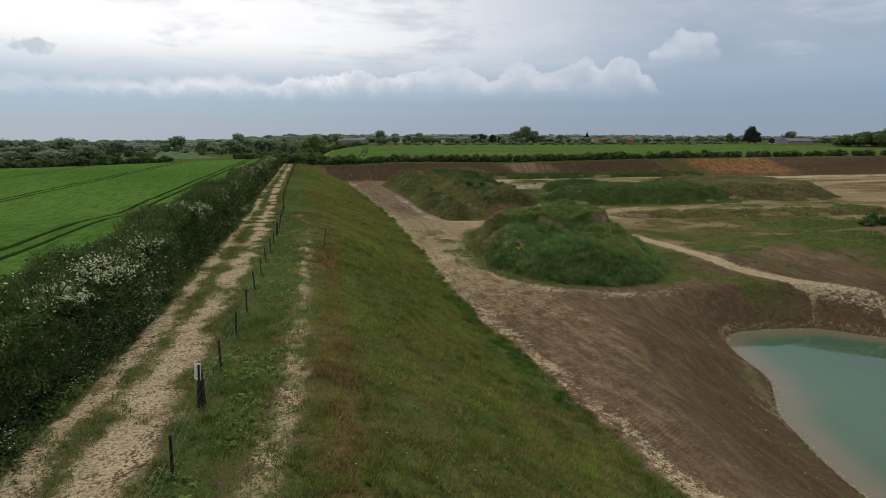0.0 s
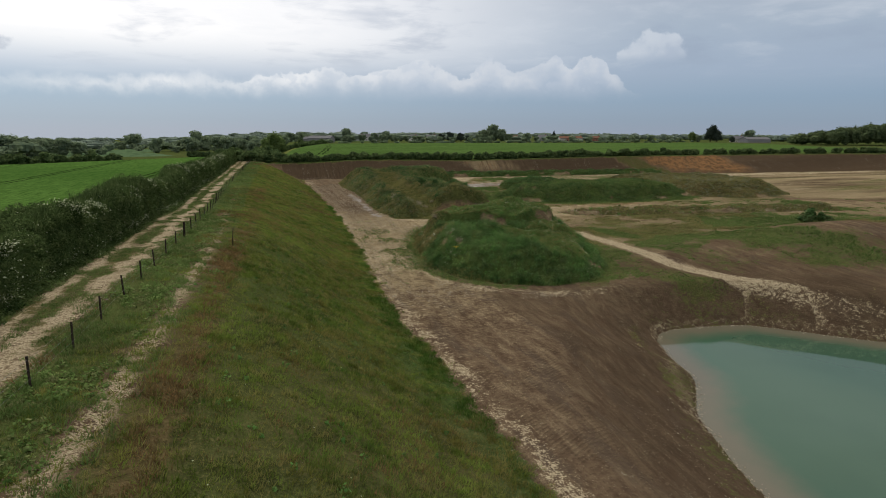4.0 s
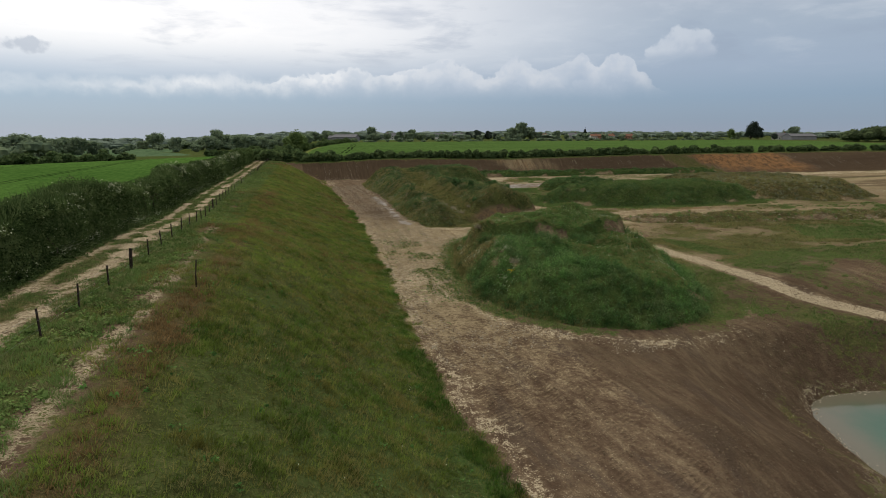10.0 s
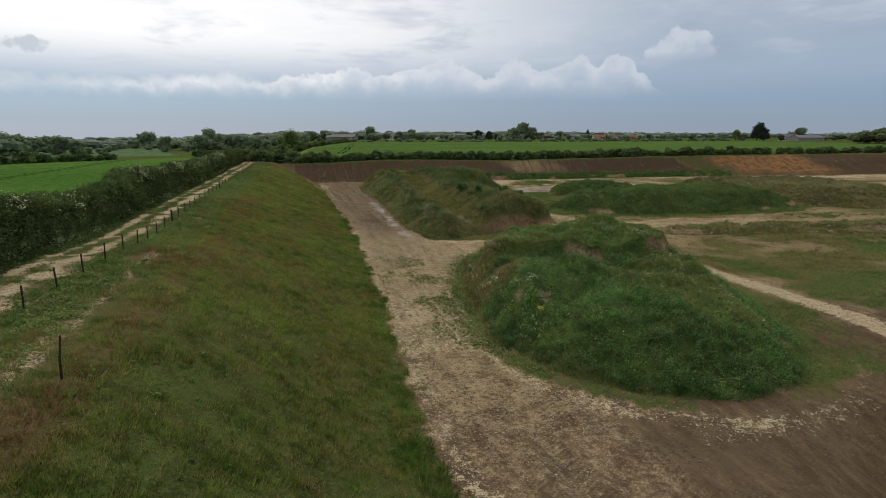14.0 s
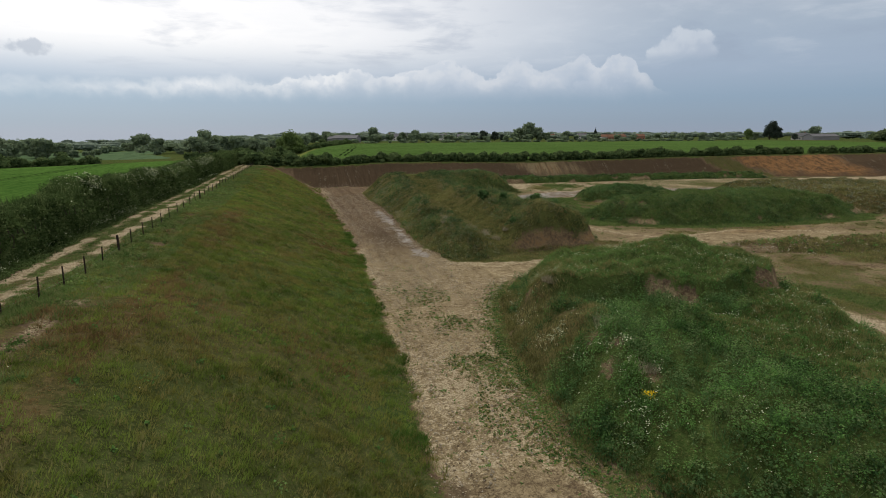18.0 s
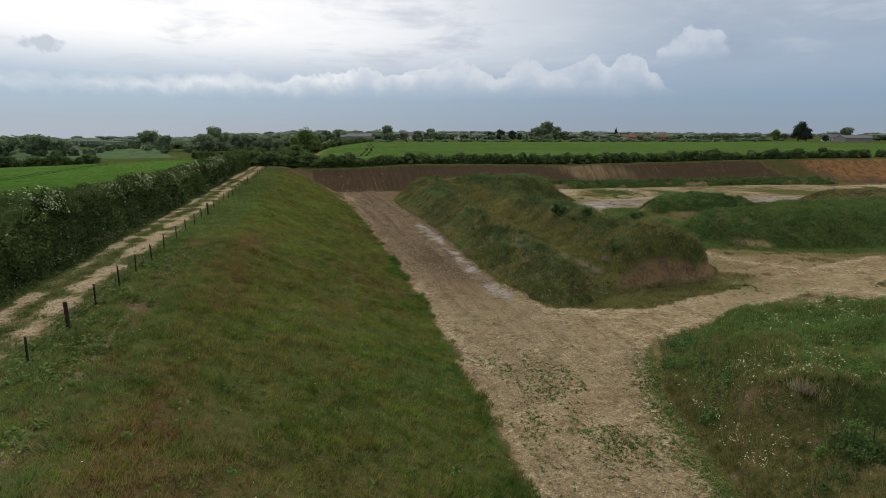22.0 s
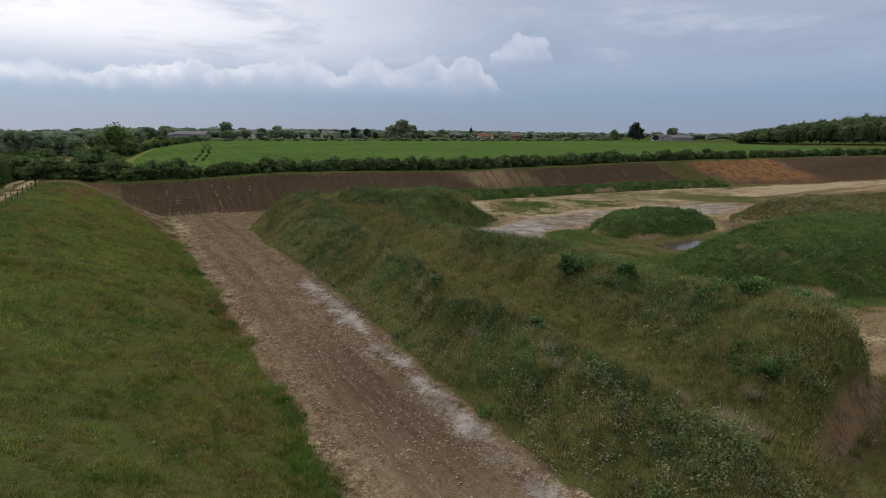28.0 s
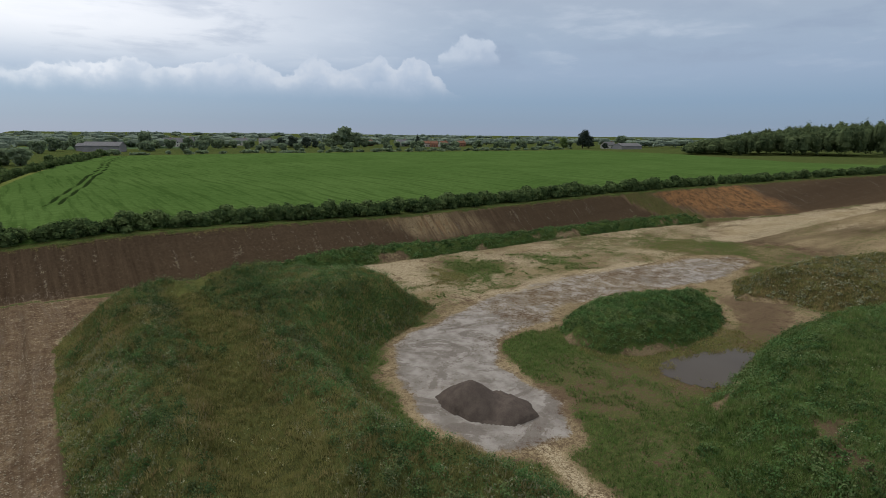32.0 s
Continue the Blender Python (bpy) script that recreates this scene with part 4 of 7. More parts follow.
    corner = np.exp(-((x - 18.5) / 2.5) ** 2 - ((y - 190) / 14) ** 2)
    chalk = np.maximum(chalk, corner * (0.20 + 0.5 * n2) * ramp(v, 0.35, 0.0))
    across = np.clip((x - toe_x(y)) / 24, 0, 1)
    return grass, chalk, dark, rust, clay, tan, orange, lush, wet, across


def sheet(name, x, y, z, faces, mat, weights, parent=None):
    """A smooth sheet mesh from arrays, with its cover weights."""
    mesh = bpy.data.meshes.new(name)
    mesh.vertices.add(len(x))
    mesh.vertices.foreach_set("co", np.stack([x, y, z], 1).astype(np.float32).ravel())
    n = len(faces)
    mesh.loops.add(n * 4)
    mesh.loops.foreach_set("vertex_index", faces.astype(np.int32).ravel())
    mesh.polygons.add(n)
    mesh.polygons.foreach_set("loop_start", np.arange(0, n * 4, 4, dtype=np.int32))
    mesh.polygons.foreach_set("use_smooth", np.ones(n, bool))
    mesh.update(calc_edges=True)
    for k, key in enumerate(("zone_a", "zone_b", "zone_c", "zone_d")):
        at = mesh.color_attributes.new(key, "FLOAT_COLOR", "POINT")
        buf = np.zeros((len(x), 4), np.float32)
        for j in range(3):
            if k * 3 + j < len(weights):
                buf[:, j] = np.clip(weights[k * 3 + j], 0, 1)
        at.data.foreach_set("color", buf.ravel())
    mesh.materials.append(mat)
    ob = new(name, mesh)
    if parent:
        ob.parent = parent
    return ob


def steps(*spans):
    """Grid lines: (from, to, step) spans joined end to end."""
    out = []
    for lo, hi, step in spans:
        k = max(1, round((hi - lo) / step))
        out += [lo + (hi - lo) * i / k for i in range(k)]
    return np.array(out + [spans[-1][1]])


def outward(start, end, first, growth):
    """Grid lines that widen towards the horizon."""
    out, at, step = [], start, first
    while at < end:
        step *= growth
        at += step
        out.append(at)
    return np.array(out)


gx = np.concatenate([-outward(26, 4600, 0.8, 1.16)[::-1], steps((-26, 72, 0.6), (72, 150, 1.2), (150, 240, 2.5)), 240 + outward(0, 4300, 3, 1.16)])
gy = np.concatenate([-outward(16, 4600, 0.8, 1.16)[::-1], steps((-16, 150, 0.6), (150, 214, 0.7)), 214 + outward(0, 4400, 1.2, 1.14)])
GX, GY = np.meshgrid(gx, gy)
LX, LY = GX.ravel(), GY.ravel()
LZ = land(LX, LY)
W = zones(LX, LY)
nx, ny = len(gx), len(gy)
ids = np.arange(nx * ny).reshape(ny, nx)
quads = np.stack([ids[:-1, :-1], ids[:-1, 1:], ids[1:, 1:], ids[1:, :-1]], -1).reshape(-1, 4)
CX, CY = LX[quads].mean(1), LY[quads].mean(1)
ca = CX - fence_x(CY)
cv = (CY - wall_toe(CX)) / (wall_top(CX) - wall_toe(CX))
zone_of = np.zeros(len(quads), int)
zone_of[(CX > toe_x(CY)) & (inside(CX, CY, ROAD) > 0)] = 3
zone_of[(cv >= 0) & (cv <= 1.0) & (CX > toe_x(CY) - 6) & (CX < 420)] = 4
zone_of[(ca > -0.9) & (CX < toe_x(CY)) & (CY < 205) & (CY > -90)] = 2
zone_of[(ca > -5.0) & (ca <= -0.9) & (CY < 240) & (CY > -90)] = 1
PIECES = [("ground", "bare brown pit floor with patchy grass and pale rubble", "ground"),
          ("farm_track", "pale chalky farm track with two worn wheel ruts", "track"),
          ("embankment", "long grassed earth bank with dry reddish patches", "embankment"),
          ("haul_road", "compacted brown and chalk haul road with tyre marks", "road"),
          ("pit_wall", "dark graded soil face with tan and orange exposed patches", "pit wall")]
for k, (name, label, category) in enumerate(PIECES):
    mine = quads[zone_of == k]
    used, back = np.unique(mine, return_inverse=True)
    ob = sheet(name, LX[used], LY[used], LZ[used], back.reshape(-1, 4), GROUND, [w[used] for w in W])
    tagged(ob, label, category, kind="structure")


def place(x, y):
    return float(land(np.array([float(x)]), np.array([float(y)]))[0])


# ---------------------------------------------------------------- spoil mounds
MOUND_FIELDS = []


def mound(name, label, ring, height, width, bumps, cover, step=0.6, seed=1, category="spoil mound"):
    """A spoil heap: rises from its ring over the given width; bumps(x, y, d) adds or takes away height inside."""
    xs = np.arange(min(p[0] for p in ring) - 1, max(p[0] for p in ring) + 1.01, step)
    ys = np.arange(min(p[1] for p in ring) - 1, max(p[1] for p in ring) + 1.01, step)
    X, Y = np.meshgrid(xs, ys)
    X, Y = X.ravel(), Y.ravel()

    def rise(x, y):
        d = inside(x, y, ring) + (fbm(x, y, 5, seed + 40) - 0.5) * 1.6
        up = height * ramp(d, -0.5, width) ** 0.85
        up = up + bumps(x, y, d) * ramp(d, 0, 3)
        up = up + ((fbm(x, y, 3.0, seed + 50) - 0.5) * 1.2 + (fbm(x, y, 1.5, seed + 60, 2) - 0.5) * 0.85) * ramp(d, 0, 2)
        return np.where(d > -0.4, up, -0.5), d

    up, d = rise(X, Y)
    Z = land(X, Y) + up - 0.12
    nx2, ny2 = len(xs), len(ys)
    ids2 = np.arange(nx2 * ny2).reshape(ny2, nx2)
    q = np.stack([ids2[:-1, :-1], ids2[:-1, 1:], ids2[1:, 1:], ids2[1:, :-1]], -1).reshape(-1, 4)
    q = q[(up[q] > -0.3).any(1)]
    used, back = np.unique(q, return_inverse=True)
    w = cover(X, Y, d, up)
    ob = sheet(name, X[used], Y[used], Z[used], back.reshape(-1, 4), GROUND, [v[used] if hasattr(v, "shape") else np.full(len(used), v) for v in w])
    tagged(ob, label, category, "spoil mounds")
    MOUND_FIELDS.append((ring, lambda x, y: land(x, y) + rise(x, y)[0] - 0.12))
    return ob, MOUND_FIELDS[-1][1]




def m1_bumps(x, y, d):
    t = inside(x, y, M1_TOP)
    return 1.75 * ramp(t, -0.55, 0.35) - 1.2 * ramp(y, 71, 83) + 1.9 * np.exp(-((x - 39.3) / 2.6) ** 2 - ((y - 77.0) / 2.6) ** 2) - 1.5 * ramp(x, 31, 44) * ramp(y, 67, 54) + 1.3 * (fbm(x, y, 7, 44) - 0.5)


def m1_cover(x, y, d, up):
    t = inside(x, y, M1_TOP)
    n = fbm(x, y, 4, 71)
    scar = np.exp(-((t + 0.25) / 0.55) ** 2) * ramp(n + 0.35 * (fbm(x, y, 1.1, 74) - 0.5), 0.45, 0.56) * ramp(y, 80, 75)
    west = 0.75 * ramp(d, 5.0, 3.0) * ramp(x, 29, 25) * ramp(y, 62, 67) * ramp(y, 87, 83) * ramp(fbm(x, y, 1.7, 72), 0.57, 0.70)
    for px, py, w in ((22.6, 57.5, 0.6), (22.3, 63.0, 0.5), (21.2, 59.6, 0.6), (22.4, 60.8, 0.4)):
        west = np.maximum(west, 0.9 * np.exp(-((x - px) / w) ** 2 - ((y - py) / (1.5 * w)) ** 2))
    patch = 1.1 * np.exp(-(((x - 37.6) / 1.3) ** 2 + ((y - 49.4) / 0.9) ** 2) ** 2)
    west = np.maximum(west, patch)
    bare = np.maximum(scar, west * 0.9)
    return (1 - 0.95 * bare) * ramp(d, -0.8, 0.6), 0.0, 0.0, 0.55 * ramp(x, 29, 24) * ramp(d, 6, 3) * ramp(y, 60, 66) + 0.5 * ramp(t, 0.5, 3) * 0.3, 0.0, 0.45, 0.0, 0.75, 0.0


_, mound1_z = mound("spoil_mound", "two-tiered earth mound overgrown with lush green weeds", M1, 3.3, 5.0, m1_bumps, m1_cover, 0.5, 1)

M2 = [(23.8, 108), (24.6, 101), (27, 97.6), (32, 99.4), (37.5, 100.6), (43, 101.2), (48, 102.8), (50.5, 106), (51, 113), (50.8, 121), (51.8, 129), (52.6, 136), (49.5, 142), (48.5, 148), (50.8, 157),
      (55, 162), (61, 164.5), (68, 169), (67, 176), (61, 186), (52, 192), (42, 190), (34, 189), (29.5, 186), (27.6, 180), (27.2, 168), (27, 155), (26.5, 140), (25, 122)]


def m2_bumps(x, y, d):
    mid = np.interp(y, [95, 110, 140, 170, 195], [31.8, 33.2, 35.8, 40.5, 43])
    trough = np.exp(-((x - mid) / 4.0) ** 2) * ramp(y, 99, 106) * ramp(y, 186, 150)
    knob = 1.3 * np.exp(-((x - 41) / 3.5) ** 2 - ((y - 106) / 5) ** 2) + 0.8 * np.exp(-((x - 39) / 3) ** 2 - ((y - 121) / 5) ** 2)
    knob = knob + 1.0 * np.exp(-((x - 54) / 6) ** 2 - ((y - 170) / 5) ** 2) - 1.9 * ramp(y, 126, 146) * ramp(x, 43, 49) * ramp(y, 162, 154)
    cut = 2.2 * ramp(d, 0.7, 1.4) * ramp(d, 7, 2) * ramp(y, 110, 105) * ramp(x, 33, 37)
    return knob - 2.5 * trough + cut


def m2_cover(x, y, d, up):
    n = fbm(x, y, 6, 73)
    cut = np.exp(-((d - 0.9 - 0.5 * (n - 0.5)) / 0.65) ** 2) * ramp(y, 112, 106) * ramp(x, 31, 36)
    mid = np.interp(y, [95, 110, 140, 170, 195], [31.8, 33.2, 35.8, 40.5, 43])
    trough = np.exp(-((x - mid) / 3.0) ** 2)
    return (1 - 0.95 * cut) * ramp(d, -0.8, 0.6), 0.0, 0.2 * ramp(n, 0.5, 0.7), 0.06 + 0.18 * trough + 0.3 * (n - 0.5), 0.0, 0.35 + 0.2 * cut, 0.45 * cut, 0.30 + 0.5 * ramp(x, 46, 50) * ramp(y, 140, 160), 0.0


_, mound2_z = mound("spoil_mound", "long ridged earth mound under rough dry grass and weeds", M2, 4.9, 7.0, m2_bumps, m2_cover, 0.6, 2)

M3B = [(104.5, 147.5), (108, 142), (112, 128), (114, 112), (128, 104), (144, 106), (152, 118), (150, 136), (146, 145), (128, 152), (115, 153)]


def green_cover(lush, dry):
    def cover(x, y, d, up):
        n = fbm(x, y, 6, 75)
        bare = np.exp(-((d - 0.9) / 0.8) ** 2) * ramp(n, 0.52, 0.66)
        return (1 - 0.9 * bare) * ramp(d, -0.8, 0.5), 0.0, 0.0, dry + 0.5 * (n - 0.5), 0.0, 0.5, 0.0, lush, 0.0
    return cover


def m3_cover(x, y, d, up):
    g = list(green_cover(0.8, 0.15)(x, y, d, up))
    scar = np.exp(-((x - 68) / 4.5) ** 2 - ((y - 122.5) / 3.6) ** 2) * ramp(fbm(x, y, 2.5, 77), 0.36, 0.56)
    g[0], g[2] = g[0] * (1 - 0.75 * scar), 0.8 * scar
    return tuple(g)


_, mound3_z = mound("spoil_mound", "low broad mound thick with dark green growth", M3, 3.6, 6.5, lambda x, y, d: 0.9 * (fbm(x, y, 12, 81) - 0.5), m3_cover, 0.8, 3)
_, mound3b_z = mound("spoil_mound", "rounded earth mound with thin brownish grass", M3B, 4.0, 9.0, lambda x, y, d: 0.9 * (fbm(x, y, 12, 82) - 0.5), green_cover(0.15, 0.55), 1.0, 4)
M4 = [(61, 96), (63, 91.5), (74, 87.5), (90, 84.5), (126, 78), (128, 84), (104, 89.5), (86, 92.5), (72, 95)]
_, mound4_z = mound("rubble_bund", "low bund of earth and broken stone beside the road", M4, 1.1, 2.4, lambda x, y, d: 0.5 * (fbm(x, y, 3, 83) - 0.5), green_cover(0.3, 0.5), 0.6, 5, "bund")
M5 = [(55, 197), (62, 196), (84, 194.5), (120, 193), (150, 190.5), (170, 187.5), (176, 190), (160, 195), (128, 198.5), (96, 200), (70, 202), (57, 202)]
_, mound5_z = mound("grassy_bund", "narrow bund of lush grass along the pit wall's foot", M5, 1.9, 2.6, lambda x, y, d: 0.4 * (fbm(x, y, 4, 84) - 0.5), green_cover(0.95, 0.0), 0.8, 6, "bund")
M6 = [(75.5, 154.5), (73, 150.5), (73.5, 146.5), (76.5, 143.8), (82, 142.4), (88, 142.6), (94, 143.8), (99.5, 147.3), (98.5, 151.5), (91, 155), (83, 156.5)]


def isle_cover(x, y, d, up):
    n = fbm(x, y, 3, 76)
    bare = np.exp(-((d - 0.3) / 0.5) ** 2) * ramp(x, 84, 76) * ramp(n, 0.40, 0.58)
    return (1 - 0.95 * bare) * ramp(d, -0.6, 0.3), 0.0, 0.3, 0.0, 0.0, 0.6, 0.0, 0.7, 0.0


_, mound6_z = mound("grassy_hummock", "small steep-sided hummock covered in dark green grass", M6, 2.2, 2.8, lambda x, y, d: 0.9 * ramp(d, 1.5, 6), isle_cover, 0.5, 7, "hummock")
HEAP = [(53.2, 149.2), (52.6, 146), (53, 143.6), (55.2, 141.2), (58, 141.2), (59, 143.4), (58.8, 146.2), (56.6, 149)]


def heap_thing():
    xs, ys = np.arange(51.5, 60.1, 0.25), np.arange(140, 150.6, 0.25)
    X, Y = [v.ravel() for v in np.meshgrid(xs, ys)]
    d = inside(X, Y, HEAP) + (fbm(X, Y, 2, 91) - 0.5) * 0.6
    peak = 2.1 * np.clip(1 - np.hypot((X - 55.0) / 2.9, (Y - 146.2) / 3.4), 0, 1) ** 0.9
    lobe = 1.15 * np.clip(1 - np.hypot((X - 56.9) / 2.4, (Y - 143.0) / 2.3), 0, 1) ** 0.85
    up = np.maximum(peak, lobe) + (0.08 + (fbm(X, Y, 0.8, 92) - 0.5) * 0.30) * ramp(d, 0, 1)
    ids2 = np.arange(len(X)).reshape(len(ys), len(xs))
    q = np.stack([ids2[:-1, :-1], ids2[:-1, 1:], ids2[1:, 1:], ids2[1:, :-1]], -1).reshape(-1, 4)
    q = q[(d[q] > -0.25).any(1)]
    used, back = np.unique(q, return_inverse=True)
    ob = sheet("sand_cone", X[used], Y[used], (land(X, Y) + np.where(d > 0, up, -0.3))[used], back.reshape(-1, 4), HEAPMAT, [])
    return tagged(ob, "conical heap of dark brown sand on pale mud", "sand heap")


heap_thing()

# ---------------------------------------------------------------- water


def water(name, label, ring, z, mat, step, shoal):
    xs = np.arange(min(p[0] for p in ring) - 1, max(p[0] for p in ring) + 1.01, step)
    ys = np.arange(min(p[1] for p in ring) - 1, max(p[1] for p in ring) + 1.01, step)
    X, Y = [v.ravel() for v in np.meshgrid(xs, ys)]
    d = inside(X, Y, ring)
    ids2 = np.arange(len(X)).reshape(len(ys), len(xs))
    q = np.stack([ids2[:-1, :-1], ids2[:-1, 1:], ids2[1:, 1:], ids2[1:, :-1]], -1).reshape(-1, 4)
    q = q[(d[q] > -1.2).any(1)]
    used, back = np.unique(q, return_inverse=True)
    ob = sheet(name, X[used], Y[used], np.full(len(used), z), back.reshape(-1, 4), mat, [ramp(d[used], shoal, -0.2) if shoal else 0 * d[used]])
    return tagged(ob, label, "water", kind="structure")


water("pond_water", "still silty turquoise water of the quarry pond", POND, -4.0, WATER, 0.8, 5.0)
water("puddle_water", "shallow grey rainwater puddle on mud", PUD, 0.02, PUDDLE, 0.5, 0)

# ---------------------------------------------------------------- crops


def grid_faces(rows, cols):
    ids2 = np.arange(rows * cols).reshape(rows, cols)
    return np.stack([ids2[:-1, :-1], ids2[:-1, 1:], ids2[1:, 1:], ids2[1:, :-1]], -1).reshape(-1, 4)


def west_field():
    tram = [-20.5, -44.5, -68.5, -92.5, -116.5]
    us = set(np.arange(-300, -9.2, 2.6).round(2)) | {-9.2}
    for c in tram:
        us |= {round(c + o, 2) for o in (-1.7, -1.35, -1.15, -0.95, -0.75, -0.55, 0.55, 0.75, 0.95, 1.15, 1.35, 1.7)}
    us = np.array(sorted(us))
    vs = np.concatenate([np.linspace(0, 0.995, 90), [1.0]])
    U, V = np.meshgrid(us, vs)
    U, V = U.ravel(), V.ravel()
    top = np.interp(U, [-300, -92, -62, -14], [186, 206, 216, 262])
    Y = -60 + V * (top + 60)
    X = fence_x(Y) + U
    groove = np.zeros_like(U)
    for c in tram:
        for o in (-0.95, 0.95):
            groove = np.maximum(groove, np.exp(-((U - c - o) / 0.36) ** 2))
    rim = (V >= 1.0) | (U >= -9.21) | (U <= -299)
    Z = np.where(rim, land(X, Y) - 0.05, land(X, Y) + 0.36 - 0.28 * groove + 0.10 * (fbm(X, Y, 3, 12) - 0.5))
    ob = sheet("wheat_field", X, Y, Z, grid_faces(len(vs), len(us)), FIELD_W, [groove])
    tagged(ob, "bright green young wheat field with double tramlines", "field", kind="structure")


def north_field():
    us = np.unique(np.concatenate([np.linspace(0, 0.12, 50), np.linspace(0.12, 1, 110)]))
    vs = np.unique(np.concatenate([[0, 0.004], np.linspace(0.01, 0.99, 90), [0.996, 1.0]]))
    U, V = [v.ravel() for v in np.meshgrid(us, vs)]
    base = 214 - 14 * U
    topy = np.interp(U, [0, 0.25, 1], [482, 490, 470])
    Y = base + V * (topy - base)
    left = np.interp(Y, [205, 321, 408, 481], [6, 22, 41, 66])
    right = np.interp(Y, [195, 240, 356, 477], [420, 388, 450, 470])
    X = left + U * (right - left)
    d = X - left
    groove = np.zeros_like(U)
    for o in (16.0, 18.2):
        groove = np.maximum(groove, np.exp(-((d - o - 6 * np.sin((Y - 230) / 60)) / 0.45) ** 2) * (Y > 250))
    rim = (V <= 0) | (V >= 1) | (U <= 0) | (U >= 1)
    Z = np.where(rim, land(X, Y) - 0.1, land(X, Y) + 0.40 - 0.3 * groove)
    pale = np.maximum(ramp(d, 5, 1), ramp(V, 0.985, 1.0))
    ob = sheet("barley_field", X, Y, Z, grid_faces(len(vs), len(us)), FIELD_N, [groove, pale])
    tagged(ob, "wide even green barley field beyond the pit", "field", kind="structure")


def far_field(label, ring):
    (ax, ay), (bx, by), (cx, cy), (dx, dy) = ring
    U, V = [v.ravel() for v in np.meshgrid(np.linspace(0, 1, 14), np.linspace(0, 1, 14))]
    X = (ax * (1 - U) + bx * U) * (1 - V) + (dx * (1 - U) + cx * U) * V
    Y = (ay * (1 - U) + by * U) * (1 - V) + (dy * (1 - U) + cy * U) * V
    rim = (U <= 0) | (U >= 1) | (V <= 0) | (V >= 1)
    ob = sheet("far_field", X, Y, land(X, Y) + np.where(rim, -0.3, 0.5), grid_faces(14, 14), FIELD_FAR, [np.zeros_like(X)])
    tagged(ob, label, "field", kind="structure")


west_field()
north_field()
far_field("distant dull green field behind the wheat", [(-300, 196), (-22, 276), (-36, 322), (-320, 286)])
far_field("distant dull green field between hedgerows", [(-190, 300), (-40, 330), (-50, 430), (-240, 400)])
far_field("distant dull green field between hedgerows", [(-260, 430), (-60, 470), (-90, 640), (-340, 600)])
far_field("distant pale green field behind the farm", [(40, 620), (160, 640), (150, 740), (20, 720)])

# ---------------------------------------------------------------- plants


def raw_mesh(name, verts, size, mat, smooth=False):
    """Loose faces of the given corner count, from an array of corners."""
    mesh = bpy.data.meshes.new(name)
    n = len(verts) // size
    mesh.vertices.add(len(verts))
    mesh.vertices.foreach_set("co", verts.astype(np.float32).ravel())
    mesh.loops.add(n * size)
    mesh.loops.foreach_set("vertex_index", np.arange(n * size, dtype=np.int32))
    mesh.polygons.add(n)
    mesh.polygons.foreach_set("loop_start", np.arange(0, n * size, size, dtype=np.int32))
    if smooth:
        mesh.polygons.foreach_set("use_smooth", np.ones(n, bool))
    mesh.update(calc_edges=True)
    mesh.materials.append(mat)
    return mesh


def unit(rng, n):
    v = rng.normal(size=(n, 3))
    return v / np.linalg.norm(v, axis=1, keepdims=True)


def leaf_quads(rng, at, size, up=0.0, out=None):
    """Kite-shaped leaf sprays at the given points."""
    n = len(at)
    nor = unit(rng, n)
    if out is not None:
        nor = nor * 0.75 + out
    nor[:, 2] += up
    nor /= np.linalg.norm(nor, axis=1, keepdims=True)
    u = np.cross(nor, unit(rng, n))
    u /= np.linalg.norm(u, axis=1, keepdims=True) + 1e-9
    v = np.cross(nor, u)
    s = (size * rng.uniform(0.6, 1.4, n))[:, None]
    w = rng.uniform(0.45, 0.85, n)[:, None]
    return np.stack([at - u * s, at - v * s * w + u * s * 0.15, at + u * s, at + v * s * w + u * s * 0.15], 1).reshape(-1, 3)


def blade_tris(rng, at, height, width, count, spread, droop=0.75):
    """Tufts of blades: each a tapering leaf from the root to its leaning tip."""
    n = len(at)
    root = np.repeat(at, count, 0)
    m = len(root)
    hh = np.repeat(height, count) * rng.uniform(0.55, 1.15, m)
    ww = np.repeat(width, count) * rng.uniform(0.7, 1.3, m)
    sp = np.repeat(spread, count) if hasattr(spread, "shape") else np.full(m, spread)
    ang, side = rng.uniform(0, 2 * np.pi, m), rng.uniform(0, 2 * np.pi, m)
    off = rng.uniform(0, 1, m) ** 0.5 * sp
    root = root + np.stack([np.cos(ang) * off, np.sin(ang) * off, np.zeros(m)], 1)
    lean = rng.uniform(0.1, droop, m) * hh
    tip = root + np.stack([np.cos(ang) * lean, np.sin(ang) * lean, hh], 1)
    w = np.stack([np.cos(side) * ww / 2, np.sin(side) * ww / 2, np.zeros(m)], 1)
    root[:, 2] -= 0.05
    return np.stack([root - w, root + w, tip], 1).reshape(-1, 3)


def clump_quads(rng, at, radius, height, per, leaf):
    """Leafy domes: leaf sprays over the upper half of each clump."""
    n = len(at)
    d = unit(rng, n * per)
    d[:, 2] = np.abs(d[:, 2])
    r, h = np.repeat(radius, per), np.repeat(height, per)
    pts = np.repeat(at, per, 0) + d * np.stack([r, r, h], 1) * rng.uniform(0.55, 1.1, (n * per, 1))
    return leaf_quads(rng, pts, leaf, 0.55, d * 0.9)


def stuff(name, label, category, mesh):
    return tagged(new(name, mesh), label, category, kind="stuff")


def part(name, mesh, parent, label=""):
    ob = new(name, mesh)
    ob.parent = parent
    return tagged(ob, label) if label else ob


